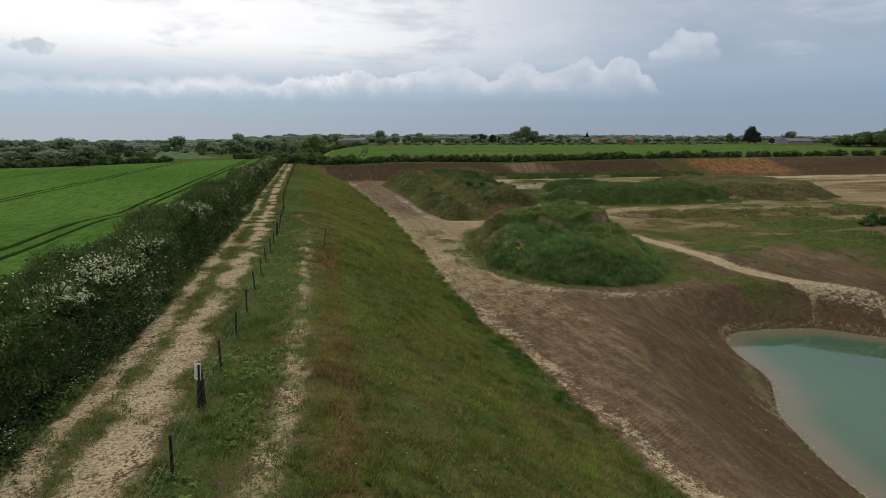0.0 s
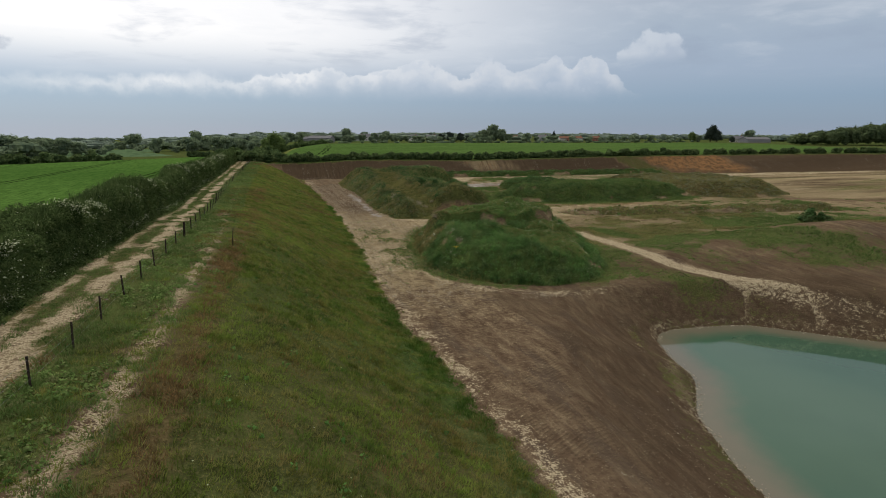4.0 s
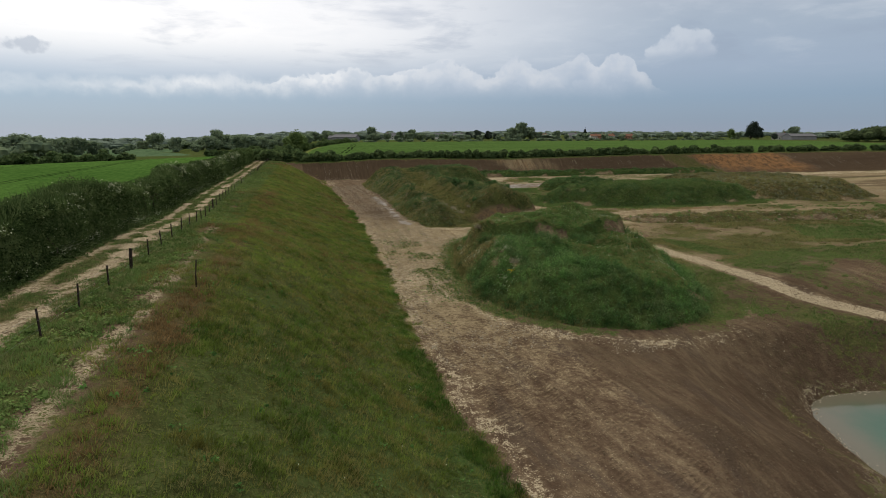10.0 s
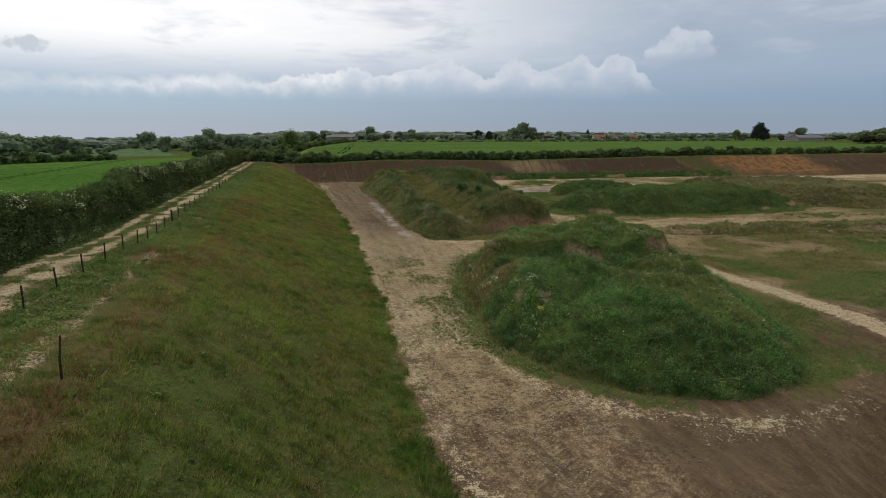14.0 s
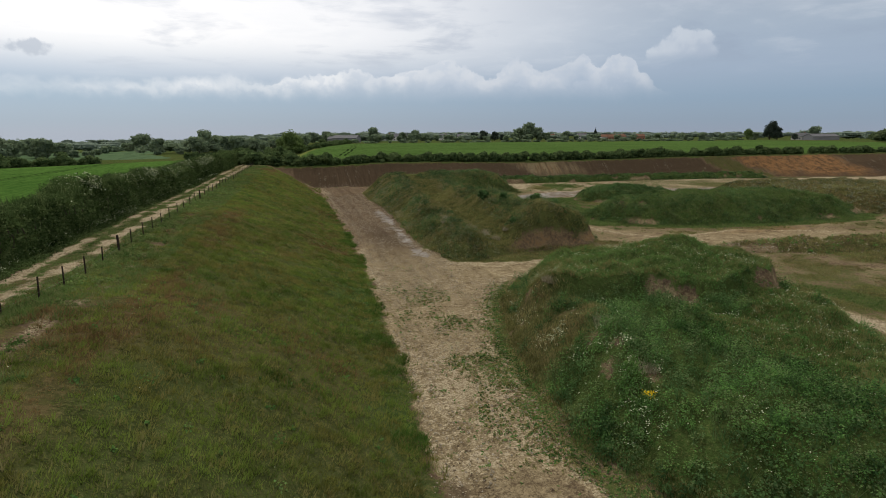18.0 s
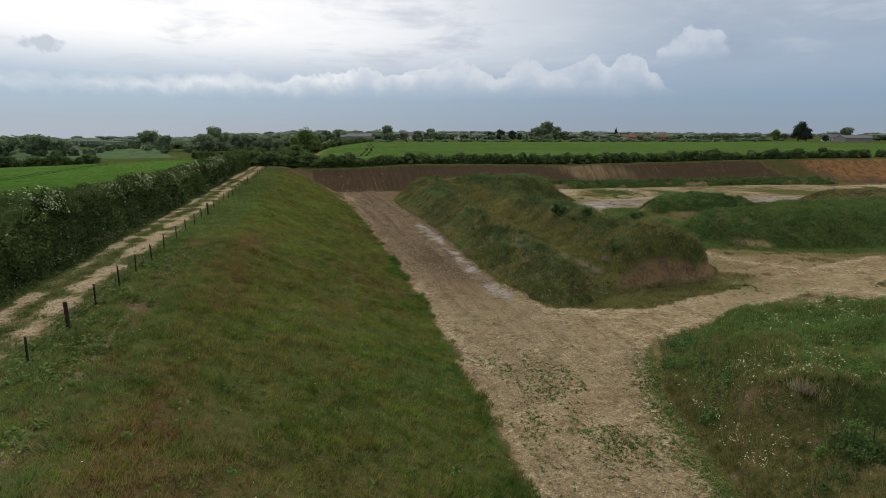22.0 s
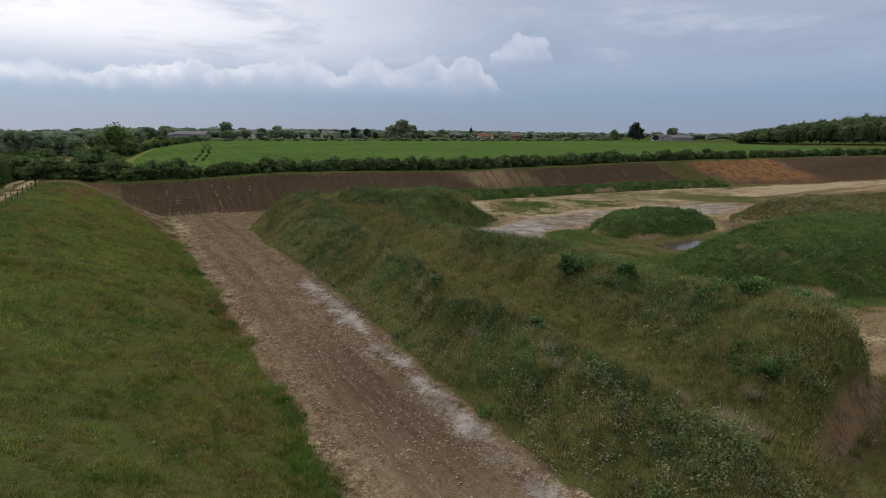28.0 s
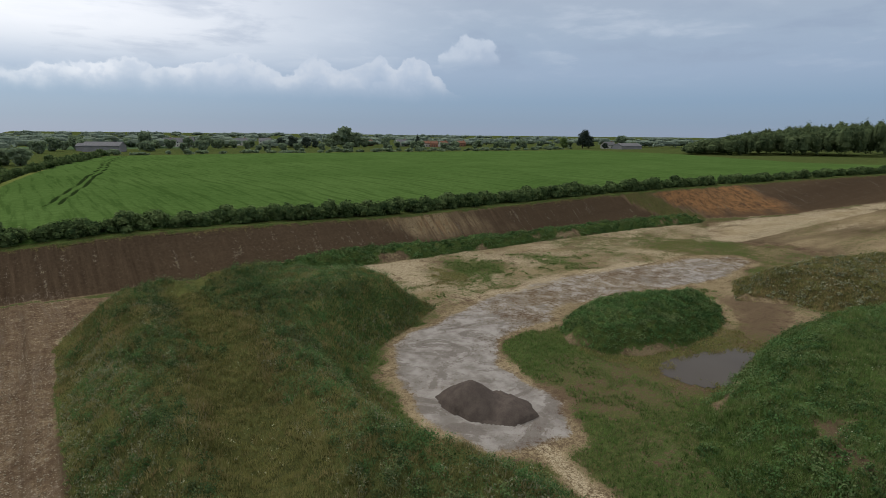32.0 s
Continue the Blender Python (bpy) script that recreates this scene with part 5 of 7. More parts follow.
def tube_mesh(name, paths, mat, sides=5):
    """Round tapering limbs: each path is a list of (point, radius)."""
    bm = bmesh.new()
    for path in paths:
        rings = []
        for i, (p, r) in enumerate(path):
            a, b = path[max(0, i - 1)][0], path[min(len(path) - 1, i + 1)][0]
            d = (Vector(b) - Vector(a)).normalized()
            u = d.orthogonal().normalized()
            v = d.cross(u)
            rings.append([bm.verts.new(Vector(p) + (u * math.cos(k * 2 * math.pi / sides) + v * math.sin(k * 2 * math.pi / sides)) * r) for k in range(sides)])
        for r1, r2 in zip(rings, rings[1:]):
            for k in range(sides):
                bm.faces.new((r1[k], r1[(k + 1) % sides], r2[(k + 1) % sides], r2[k])).smooth = True
        bm.faces.new(rings[-1])
        bm.faces.new(rings[0][::-1])
    mesh = bpy.data.meshes.new(name)
    bm.to_mesh(mesh)
    bm.free()
    mesh.materials.append(mat)
    return mesh


def thing(name, label, category, at, group=""):
    ob = new(name)
    ob.matrix_basis = at if isinstance(at, Matrix) else pose(*at)
    return tagged(ob, label, category, group)


# ---- the long hawthorn hedge beside the track


def hedge_shape(y, rng_seed=0):
    tall = np.interp(y, [0, 20, 35, 60, 85, 240], [3.3, 3.4, 3.55, 3.6, 3.6, 3.5]) + 2.0 * (fbm(y, y * 0 + 3, 7, 61) - 0.5) + 1.1 * (fbm(y, y * 0 + 9, 2.4, 62) - 0.5)
    wide = 2.1 + 1.2 * (fbm(y, y * 0 + 5, 5, 63) - 0.5)
    return tall, wide


def hawthorn_hedge():
    rng = np.random.default_rng(5)
    hedge = thing("hawthorn_hedge", "tall dense hawthorn hedge with white blossom beside the track", "hedge", (0, 0, 0))

    def shell(n, lo, hi, depth):
        y = rng.uniform(lo, hi, n)
        a = rng.uniform(-0.35, np.pi * 1.0, n)
        tall, wide = hedge_shape(y)
        lump = 1 + 0.95 * (fbm(y * 1.0, a * 3.2, 2.2, 64) - 0.5) + 0.34 * (fbm(y, a * 3.2, 0.6, 65) - 0.5)
        r = lump * rng.uniform(1 - depth, 1.05, n)
        cx, cz = np.sign(np.cos(a)) * np.abs(np.cos(a)) ** 0.7, np.sign(np.sin(a)) * np.abs(np.sin(a)) ** 0.7
        x = fence_x(y) - 7.35 + wide * r * cx
        foot = 7.75 - dip(x, y)
        z = foot + 0.55 * tall + tall * 0.55 * r * cz
        skirt = (np.sin(a) < 0.45) & (np.cos(a) > 0) & (rng.uniform(0, 1, n) < 0.75) | (np.sin(a) < 0)
        z = np.where(skirt, foot + rng.uniform(0, 0.62, n) * tall, z)
        out = np.stack([np.cos(a), np.zeros(n), np.sin(a)], 1)
        return np.stack([x, y, z], 1), out

    for lo, hi, per, size in ((-8, 28, 3400, 0.056), (28, 60, 2400, 0.068), (60, 120, 1500, 0.088), (120, 238, 420, 0.16)):
        at, out = shell(int((hi - lo) * per), lo, hi, 0.36)
        part("foliage", raw_mesh("hedge_foliage", leaf_quads(rng, at, size, 0.2, out * 0.5), 4, HEDGE), hedge)
    # upright shoots that break the outline
    y = rng.uniform(-8, 200, 5000)
    tall, wide = hedge_shape(y)
    base = np.stack([fence_x(y) - 7.35 + rng.uniform(-1, 1, len(y)) * wide * 0.8, y, 7.75 - dip(fence_x(y) - 7.35, y) + tall * 0.98], 1)
    part("young_growth", raw_mesh("hedge_young_growth", blade_tris(rng, base, rng.uniform(0.3, 1.0, len(y)), np.full(len(y), 0.09), 4, 0.22), 3, HEDGE), hedge)
    # inner mass of twigs and shaded leaves
    ys, an = np.linspace(-9, 239, 260), np.linspace(-0.05, np.pi + 0.05, 9)
    Y, A = [v.ravel() for v in np.meshgrid(ys, an, indexing="ij")]
    tall, wide = hedge_shape(Y)
    X = fence_x(Y) - 7.35 + wide * 0.74 * np.cos(A)
    Z = 7.7 - dip(X, Y) + np.maximum(tall * 0.90 * np.sin(A), -0.1)
    sheet("twig_mass", X, Y, Z, grid_faces(len(ys), len(an)), HEDGE, [], hedge)
    # blossom in drifts
    for lo, hi, n, size in ((-6, 75, 16000, 0.060), (75, 190, 11000, 0.072)):
        at, out = shell(n * 14, lo, hi, 0.10)
        angle = np.arctan2(out[:, 2], out[:, 0])
        hot = 0.004 + 0 * angle
        for yc, ac, w in ((15.6, 0.9, 1.3), (18.6, 1.1, 1.1), (20.5, 0.6, 0.6), (24.6, 1.0, 1.2), (26.8, 0.8, 0.6), (38.4, 1.0, 1.0), (42.3, 1.1, 1.4), (54, 0.9, 1.2), (63, 1.2, 0.9), (76, 1.1, 1.3),
                          (98, 1.1, 1.5), (112, 1.2, 2.5), (121, 1.1, 2.5), (134, 1.1, 3.0), (147, 1.2, 3.0), (160, 1.1, 3.5), (168, 1.1, 2.5)):
            hot = hot + 0.8 * np.exp(-((at[:, 1] - yc) / w) ** 2 - ((angle - ac) / 0.42) ** 2)
        spray = fbm(at[:, 1] * 2.0, at[:, 2] * 2.0 + at[:, 0], 0.7, 66, 3)
        keep = (rng.uniform(0, 1, len(at)) < 1.6 * hot * ramp(spray, 0.46, 0.58)) & (out[:, 2] > -0.02)
        at, out = at[keep][:n] + out[keep][:n] * 0.06, out[keep][:n]
        part("blossom", raw_mesh("hedge_blossom", leaf_quads(rng, at, size, 0.3, out * 0.8), 4, BLOSSOM), hedge, "clusters of white hawthorn blossom")
    # stems
    stems = []
    for y in np.arange(-7, 120, 0.9):
        x = float(fence_x(y)) - 6.4 + random.uniform(-0.5, 0.6)
        stems.append([((x, y, 7.6), 0.06), ((x + random.uniform(-0.2, 0.2), y + random.uniform(-0.2, 0.2), 8.4), 0.045), ((x - 0.2, y + random.uniform(-0.5, 0.5), 9.4), 0.02)])
    for k, stem in enumerate(stems):
        part("stem", tube_mesh("hedge_stem", [stem], BARK, 4), hedge)
    # herbs along its foot; the hedge's dark leaf colour paints its shade on them
    n = 17000
    y = rng.uniform(-8, 170, n)
    x = fence_x(y) - 5.45 + rng.normal(0, 0.42, n)
    at = np.stack([x, y, land(x, y)], 1)
    stuff("hedge_bottom_herbs", "tall green herbs along the hedge's foot, coloured dark as shade", "herbs", raw_mesh("hedge_bottom_herbs", clump_quads(rng, at - (0, 0, 0.03), rng.uniform(0.10, 0.32, n), rng.uniform(0.18, 0.55, n), 10, 0.06), 4, HEDGE))
    m = rng.uniform(0, 1, n) < 0.03 + 0.18 * (fbm(x, y, 4, 68) > 0.5)
    f = at[m] + np.stack([np.zeros(m.sum()), np.zeros(m.sum()), rng.uniform(0.35, 0.75, m.sum())], 1)
    f = np.repeat(f, 4, 0) + rng.normal(0, 0.07, (len(f) * 4, 3))
    stuff("cow_parsley", "white umbels of cow parsley at the hedge's foot", "wildflowers", raw_mesh("cow_parsley", leaf_quads(rng, f, 0.035, 2.0), 4, BLOSSOM))


hawthorn_hedge()


# ---- trees and shrubs


def lobes_points(rng, lobes, n):
    """Points on the skins of overlapping ellipsoids, with their outward ways."""
    w = np.array([(l[3] * l[4]) ** 1.0 for l in lobes])
    pick = rng.choice(len(lobes), n, p=w / w.sum())
    d = unit(rng, n)
    L = np.array(lobes)[pick]
    r = rng.uniform(0.72, 1.08, n)
    at = L[:, :3] + d * np.stack([L[:, 3], L[:, 3], L[:, 4]], 1) * r[:, None]
    return at, d


def core_quads(lobes, scale, rng, around=7, rings=4):
    """Closed inner bodies of the lobes, slightly crumpled, to stop light passing between the sprays."""
    out = []
    th = np.linspace(0, 2 * np.pi, around + 1)
    ph = np.linspace(-np.pi / 2, np.pi / 2, rings + 1)
    for x, y, z, r, h in lobes:
        k = rng.uniform(0.85, 1.12, (rings + 1, around + 1))
        k[:, -1] = k[:, 0]
        c = np.cos(ph)[:, None] * k * scale
        g = np.stack([x + r * c * np.cos(th)[None], y + r * c * np.sin(th)[None], z + h * scale * np.sin(ph)[:, None] * np.ones((1, around + 1))], -1)
        q = np.stack([g[:-1, :-1], g[:-1, 1:], g[1:, 1:], g[1:, :-1]], 2)
        out.append(q.reshape(-1, 3))
    return np.concatenate(out)


def build_tree(name, label, height, width, trunk, mat, leaf, count, seed, shape="round", category="tree", group=""):
    rng, rnd = np.random.default_rng(seed), random.Random(seed)
    tree = thing(name, label, category, (0, 0, -500), group)
    lobes, limbs = [], []
    top = height * 0.97
    limbs.append([((0, 0, -0.4), width * 0.035 + 0.05), ((rnd.uniform(-.1, .1) * width * 0.3, 0, height * 0.3), width * 0.025 + 0.03), ((0, 0, height * 0.8), 0.03)])
    if shape == "cone":
        for k in range(9):
            f = k / 8
            r = width * 0.5 * (1 - f) ** 0.8 + 0.15
            for j in range(3):
                a = rnd.uniform(0, 6.28)
                lobes.append((math.cos(a) * r * 0.45, math.sin(a) * r * 0.45, trunk + (height - trunk) * f * 0.95, r * 0.75, height * 0.10))
    else:
        for k in range(13 if shape == "round" else 8):
            f = rnd.uniform(0, 1)
            z = trunk + (height - trunk) * (0.10 + 0.74 * f)
            spread = width * 0.5 * math.sqrt(max(0.05, 1 - (2 * (z - trunk) / (height - trunk) - 0.95) ** 2)) * 0.72
            a = rnd.uniform(0, 6.28)
            q = rnd.uniform(0.2, 1) * spread
            r = width * rnd.uniform(0.15, 0.27)
            lobes.append((math.cos(a) * q, math.sin(a) * q, z, r, min(r * 0.85, (height - z) * 1.0 + 0.2)))
            limbs.append([((0, 0, trunk * 0.8 + 0.2 * rnd.random()), width * 0.015 + 0.02), ((math.cos(a) * q * 0.5, math.sin(a) * q * 0.5, trunk * 0.4 + z * 0.55), 0.03 + width * 0.006), ((math.cos(a) * q, math.sin(a) * q, z), 0.02)])
        lobes.append((0, 0, trunk + (height - trunk) * 0.5, width * 0.33, (height - trunk) * 0.42))
    at, out = lobes_points(rng, lobes, count)
    ground = at[:, 2] > 0.1
    part("trunk", tube_mesh(name + "_trunk", limbs, BARK, 5), tree)
    part("crown", raw_mesh(name + "_crown", np.concatenate([leaf_quads(rng, at[ground], leaf, 0.45, out[ground] * 0.7), core_quads(lobes, 0.78, rng)]), 4, mat), tree)
    return tree


def stand(proto, x, y, size=1.0, tall=1.0, turn=0.0, label="", sink=0.15):
    m = pose(x, y, place(x, y) - sink, 0, 0, turn) @ Matrix.Diagonal((size, size, size * tall, 1))
    ob = copy_thing(proto, m)
    if label:
        ob["label"] = label
    return ob


def drop(proto):
    for o in (*proto.children, proto):
        bpy.data.objects.remove(o)


OAK = [build_tree("broadleaf_tree", "round-crowned broadleaf tree in a field hedgerow", 10, 11, 0.5, HAZY_TREE, 0.58, 1150, s) for s in (1, 2, 3)]
PALE = [build_tree("pale_tree", "tall pale green broadleaf tree by the track's end", 12, 10, 1.0, TREE_LIGHT, 0.42, 1900, s) for s in (7,)]
FIR = [build_tree("dark_conifer", "dark evergreen conifer near distant houses", 14, 8, 0.8, TREE_DARK, 0.5, 900, s, "cone") for s in (8,)]
YEW = [build_tree("dark_evergreen", "broad dark evergreen tree near distant houses", 13, 13, 0.6, TREE_DARK, 0.55, 1100, s) for s in (9,)]
SHRUB = [build_tree("hedge_shrub", "rounded hawthorn shrub in the boundary hedge", 2.6, 4.2, 0.0, SHRUBLEAF, 0.215, 850, s, "low", "shrub", "boundary hedge shrubs") for s in (11, 12, 13, 14)]
BUSH = [build_tree("dark_bush", "small dark green bush growing on the mound", 1.0, 1.4, 0.05, NETTLE, 0.07, 700, s, "low", "bush") for s in (15, 16)]

REF = (3.1, 29.0)


def bearing(px, dist):
    """A place at the given distance, by its offset across the view along the bank."""
    a = radians(17.6) + math.atan((px - 784) / 982)
    return REF[0] + math.sin(a) * dist, REF[1] + math.cos(a) * dist


rnd = random.Random(4)
for px, dist, proto, size, tall in (
        (520, 282, PALE[0], 1.18, 0.86), (505, 290, PALE[0], 0.80, 0.95), (532, 288, PALE[0], 0.85, 0.90), (432, 286, OAK[0], 0.93, 0.94), (415, 300, OAK[1], 0.86, 0.99), (455, 300, OAK[2], 0.77, 0.99), (476, 276, OAK[1], 0.67, 0.94),
        (376, 330, OAK[2], 0.95, 1.25), (390, 335, OAK[0], 0.80, 1.15), (345, 350, OAK[1], 0.7, 0.9), (292, 300, OAK[0], 0.72, 1.1), (265, 420, OAK[1], 1.15, 1.0), (240, 430, OAK[2], 0.8, 0.8),
        (20, 262, OAK[0], 1.0, 0.9), (45, 266, OAK[1], 0.9, 0.85), (100, 268, OAK[2], 0.95, 0.85), (75, 300, OAK[0], 0.9, 0.9), (128, 270, OAK[1], 0.8, 0.8), (150, 268, OAK[0], 0.5, 0.7), (175, 268, OAK[2], 0.45, 0.7), (-20, 262, OAK[1], 1.0, 0.95), (-60, 258, OAK[2], 0.9, 0.9), (-110, 255, OAK[0], 1.0, 0.9), (-160, 250, OAK[1], 1.0, 0.9),
        (190, 300, OAK[1], 0.4, 0.8), (330, 300, OAK[2], 0.45, 0.8), (310, 390, OAK[0], 0.7, 0.9), (215, 390, OAK[1], 0.5, 0.8), (395, 380, OAK[2], 0.9, 1.0),
        (560, 560, OAK[0], 1.1, 0.9), (580, 600, OAK[1], 1.2, 0.9), (545, 520, OAK[2], 0.9, 0.9), (640, 640, OAK[0], 1.0, 0.9), (662, 560, OAK[1], 1.25, 1.15), (690, 620, OAK[2], 0.9, 0.9), (712, 610, OAK[0], 1.0, 1.0), (735, 600, OAK[1], 1.05, 1.15),
        (752, 620, OAK[2], 0.85, 0.9), (770, 640, OAK[0], 0.8, 0.9), (795, 660, OAK[1], 0.8, 0.85), (835, 650, YEW[0], 0.9, 0.85), (852, 640, YEW[0], 1.0, 0.95), (870, 645, YEW[0], 0.95, 0.9), (884, 650, YEW[0], 0.7, 0.85),
        (914, 700, OAK[1], 1.5, 1.0), (928, 698, OAK[2], 1.9, 1.12), (944, 700, OAK[0], 1.6, 1.0), (905, 690, OAK[2], 1.0, 0.9), (958, 705, OAK[2], 1.1, 0.9), (992, 680, OAK[0], 1.1, 1.0), (1010, 690, OAK[1], 0.8, 0.8), (1043, 690, FIR[0], 1.0, 1.0), (1040, 700, OAK[2], 0.8, 0.7),
        (1075, 720, OAK[0], 0.8, 0.7), (1110, 740, OAK[1], 0.9, 0.7), (1150, 740, OAK[2], 1.0, 0.8), (1190, 760, OAK[0], 1.0, 0.85), (1225, 760, OAK[1], 1.1, 0.8), (1262, 740, OAK[2], 1.0, 0.75), (1305, 730, PALE[0], 1.3, 0.9), (1318, 740, OAK[0], 0.9, 0.9),
        (1342, 725, YEW[0], 1.25, 1.35), (1355, 730, YEW[0], 1.1, 1.15), (1385, 720, YEW[0], 0.7, 0.8), (1420, 730, OAK[1], 1.2, 1.2), (1445, 760, OAK[2], 1.0, 0.8)):
    x, y = bearing(px, dist)
    stand(proto, x, y, size, tall, rnd.uniform(0, 360))
for k in range(95):
    px = rnd.uniform(540, 1480)
    x, y = bearing(px, rnd.uniform(530, 780))
    if y > 500:
        stand(rnd.choice(OAK), x, y, rnd.uniform(0.45, 1.0), rnd.uniform(0.7, 0.95), rnd.uniform(0, 360), "broadleaf tree among distant gardens and hedges")
for k in range(24):
    x, y = bearing(rnd.uniform(352, 545), rnd.uniform(302, 440))
    stand(rnd.choice(OAK), x, y, rnd.uniform(0.6, 0.95), rnd.uniform(0.8, 1.0), rnd.uniform(0, 360), "broadleaf tree in the copse by the track's end")
# boundary hedge above the pit wall
x = -2.0
while x < 400:
    gap = 88 < x < 91 or 152 < x < 156 or (x > 175 and rnd.random() < 0.25)
    if not gap:
        y = float(wall_top(x)) + 4.0 + rnd.uniform(-0.5, 0.5)
        stand(rnd.choice(SHRUB), x, y, rnd.uniform(0.95, 1.40) * (1.2 if x < 25 else 1.0), rnd.uniform(0.85, 1.1), rnd.uniform(0, 360))
    x += rnd.uniform(2.0, 2.9)
# hedges and scrub beside the track's end
for k in range(34):
    x, y = -8 + rnd.uniform(-3, 22), 226 + k * 2.4
    if abs(x - float(fence_x(y)) + 2.5) > 3:
        stand(rnd.choice(SHRUB), x, y, rnd.uniform(0.9, 1.7), rnd.uniform(0.8, 1.2), rnd.uniform(0, 360), "overgrown shrub beside the track's end")
for k in range(26):
    stand(rnd.choice(SHRUB), 18 + k * 1.9 + rnd.uniform(-1, 1), 318 + k * 6.4, rnd.uniform(1.0, 1.8), rnd.uniform(0.8, 1.1), rnd.uniform(0, 360), "hedge shrub along the barley field's edge")
for k in [*range(0, 6), *range(16, 84)]:
    stand(rnd.choice(SHRUB), -12 - k * 2.2, 268 - min(k * 2.0, 62) - k * 0.12 + rnd.uniform(-1, 1), rnd.uniform(0.9, 1.5), rnd.uniform(0.8, 1.1), rnd.uniform(0, 360), "hedge shrub along the wheat field's edge")
for x, y, s in ((38.2, 121.2, 1.5), (40.2, 117.5, 1.1), (41.5, 109, 1.3), (43.5, 107, 1.0), (31, 117, 1.0), (30.2, 128, 0.9), (36, 104.5, 1.0)):
    ob = stand(rnd.choice(BUSH), x, y, s, 1.0, rnd.uniform(0, 360))
    ob.location.z = float(mound2_z(np.array([x]), np.array([y]))[0]) - 0.1
for x, y, s in ((82.6, 54.7, 2.3), (84.5, 54.0, 1.6), (80.5, 53, 1.2), (88, 55, 1.3)):
    stand(rnd.choice(BUSH), x, y, s, 1.0, rnd.uniform(0, 360), "dark green bush on the grassy rise")
for p in (*OAK, *PALE, *FIR, *YEW, *SHRUB, *BUSH):
    drop(p)


def woodland(name, label, spots, leaf, per, seed, mat):
    """Many crowns too far off to tell apart, as one mass of leaf sprays."""
    rng = np.random.default_rng(seed)
    pts, outs, cores = [], [], []
    for x, y, w, h in spots:
        z = place(x, y)
        lobes = [(x + rng.uniform(-.25, .25) * w, y + rng.uniform(-.25, .25) * w, z + h * rng.uniform(0.35, 0.72), w * rng.uniform(0.25, 0.42), h * rng.uniform(0.22, 0.34)) for _ in range(4)]
        a, o = lobes_points(rng, lobes, per)
        cores.append(core_quads(lobes, 0.85, rng, 6, 3))
        pts.append(a)
        outs.append(o)
    at, out = np.concatenate(pts), np.concatenate(outs)
    return stuff(name, label, "woodland", raw_mesh(name, np.concatenate([leaf_quads(rng, at, leaf, 0.45, out * 0.7), *cores]), 4, mat))


rnd = random.Random(9)
spots = [(62 + k * 4.6 + rnd.uniform(-3, 3), 490 + rnd.uniform(-2, 8), rnd.uniform(4, 9), rnd.uniform(1.5, 4.5)) for k in range(92) if rnd.random() < 0.8]
woodland("field_edge_hedge", "low hedge with small trees along the barley's far edge", spots, 0.55, 130, 8, HAZY_TREE)
spots = []
for k in range(260):
    u, v = rnd.random(), rnd.random()
    spots.append((452 + 130 * u + 60 * v, 352 - 125 * u + 70 * v * (0.4 + u), rnd.uniform(8, 13), rnd.uniform(7, 10) + 22 * u ** 0.8))
woodland("deciduous_wood", "dense green deciduous wood beside the barley field", spots, 0.75, 260, 3, WOODDARK)
spots = []
for k in range(900):
    a = radians(rnd.uniform(-55, 100))
    d = rnd.uniform(780, 1900) if k % 3 else rnd.uniform(520, 900)
    x, y = 20 + math.sin(a) * d, 60 + math.cos(a) * d
    if not (55 < x < 640 and 180 < y < 640):
        spots.append((x, y, rnd.uniform(18, 38), rnd.uniform(7, 12)))
woodland("far_woodland", "distant belts of trees on the horizon", spots, 1.6, 44, 4, HAZY_WOODS)
spots = []
for k in range(130):
    a = radians(rnd.uniform(-62, 2))
    d = rnd.choice((330, 432, 560, 690)) + rnd.uniform(-5, 5)
    spots.append((math.sin(a) * d, 29 + math.cos(a) * d, rnd.uniform(6, 11), rnd.uniform(3.0, 6.5)))
for k in range(70):
    spots.append((-70 - rnd.uniform(0, 190), rnd.uniform(226, 262), rnd.uniform(7, 12), rnd.uniform(4.5, 8.0)))
woodland("hedgerow_trees", "hedgerow trees between distant western fields", spots, 0.8, 110, 6, HAZY_TREE)

# ---------------------------------------------------------------- buildings in the distance


def box_bm(bm, x0, y0, z0, x1, y1, z1):
    v = [bm.verts.new((x, y, z)) for z in (z0, z1) for x, y in ((x0, y0), (x1, y0), (x1, y1), (x0, y1))]
    for f in ((0, 3, 2, 1), (4, 5, 6, 7), (0, 1, 5, 4), (1, 2, 6, 5), (2, 3, 7, 6), (3, 0, 4, 7)):
        bm.faces.new([v[i] for i in f])


def bm_mesh(name, bm, mat, soft=0.0):
    if soft:
        bmesh.ops.bevel(bm, geom=bm.edges[:], offset=soft, segments=1, affect="EDGES")
    mesh = bpy.data.meshes.new(name)
    bm.to_mesh(mesh)
    bm.free()
    mesh.materials.append(mat)
    return mesh


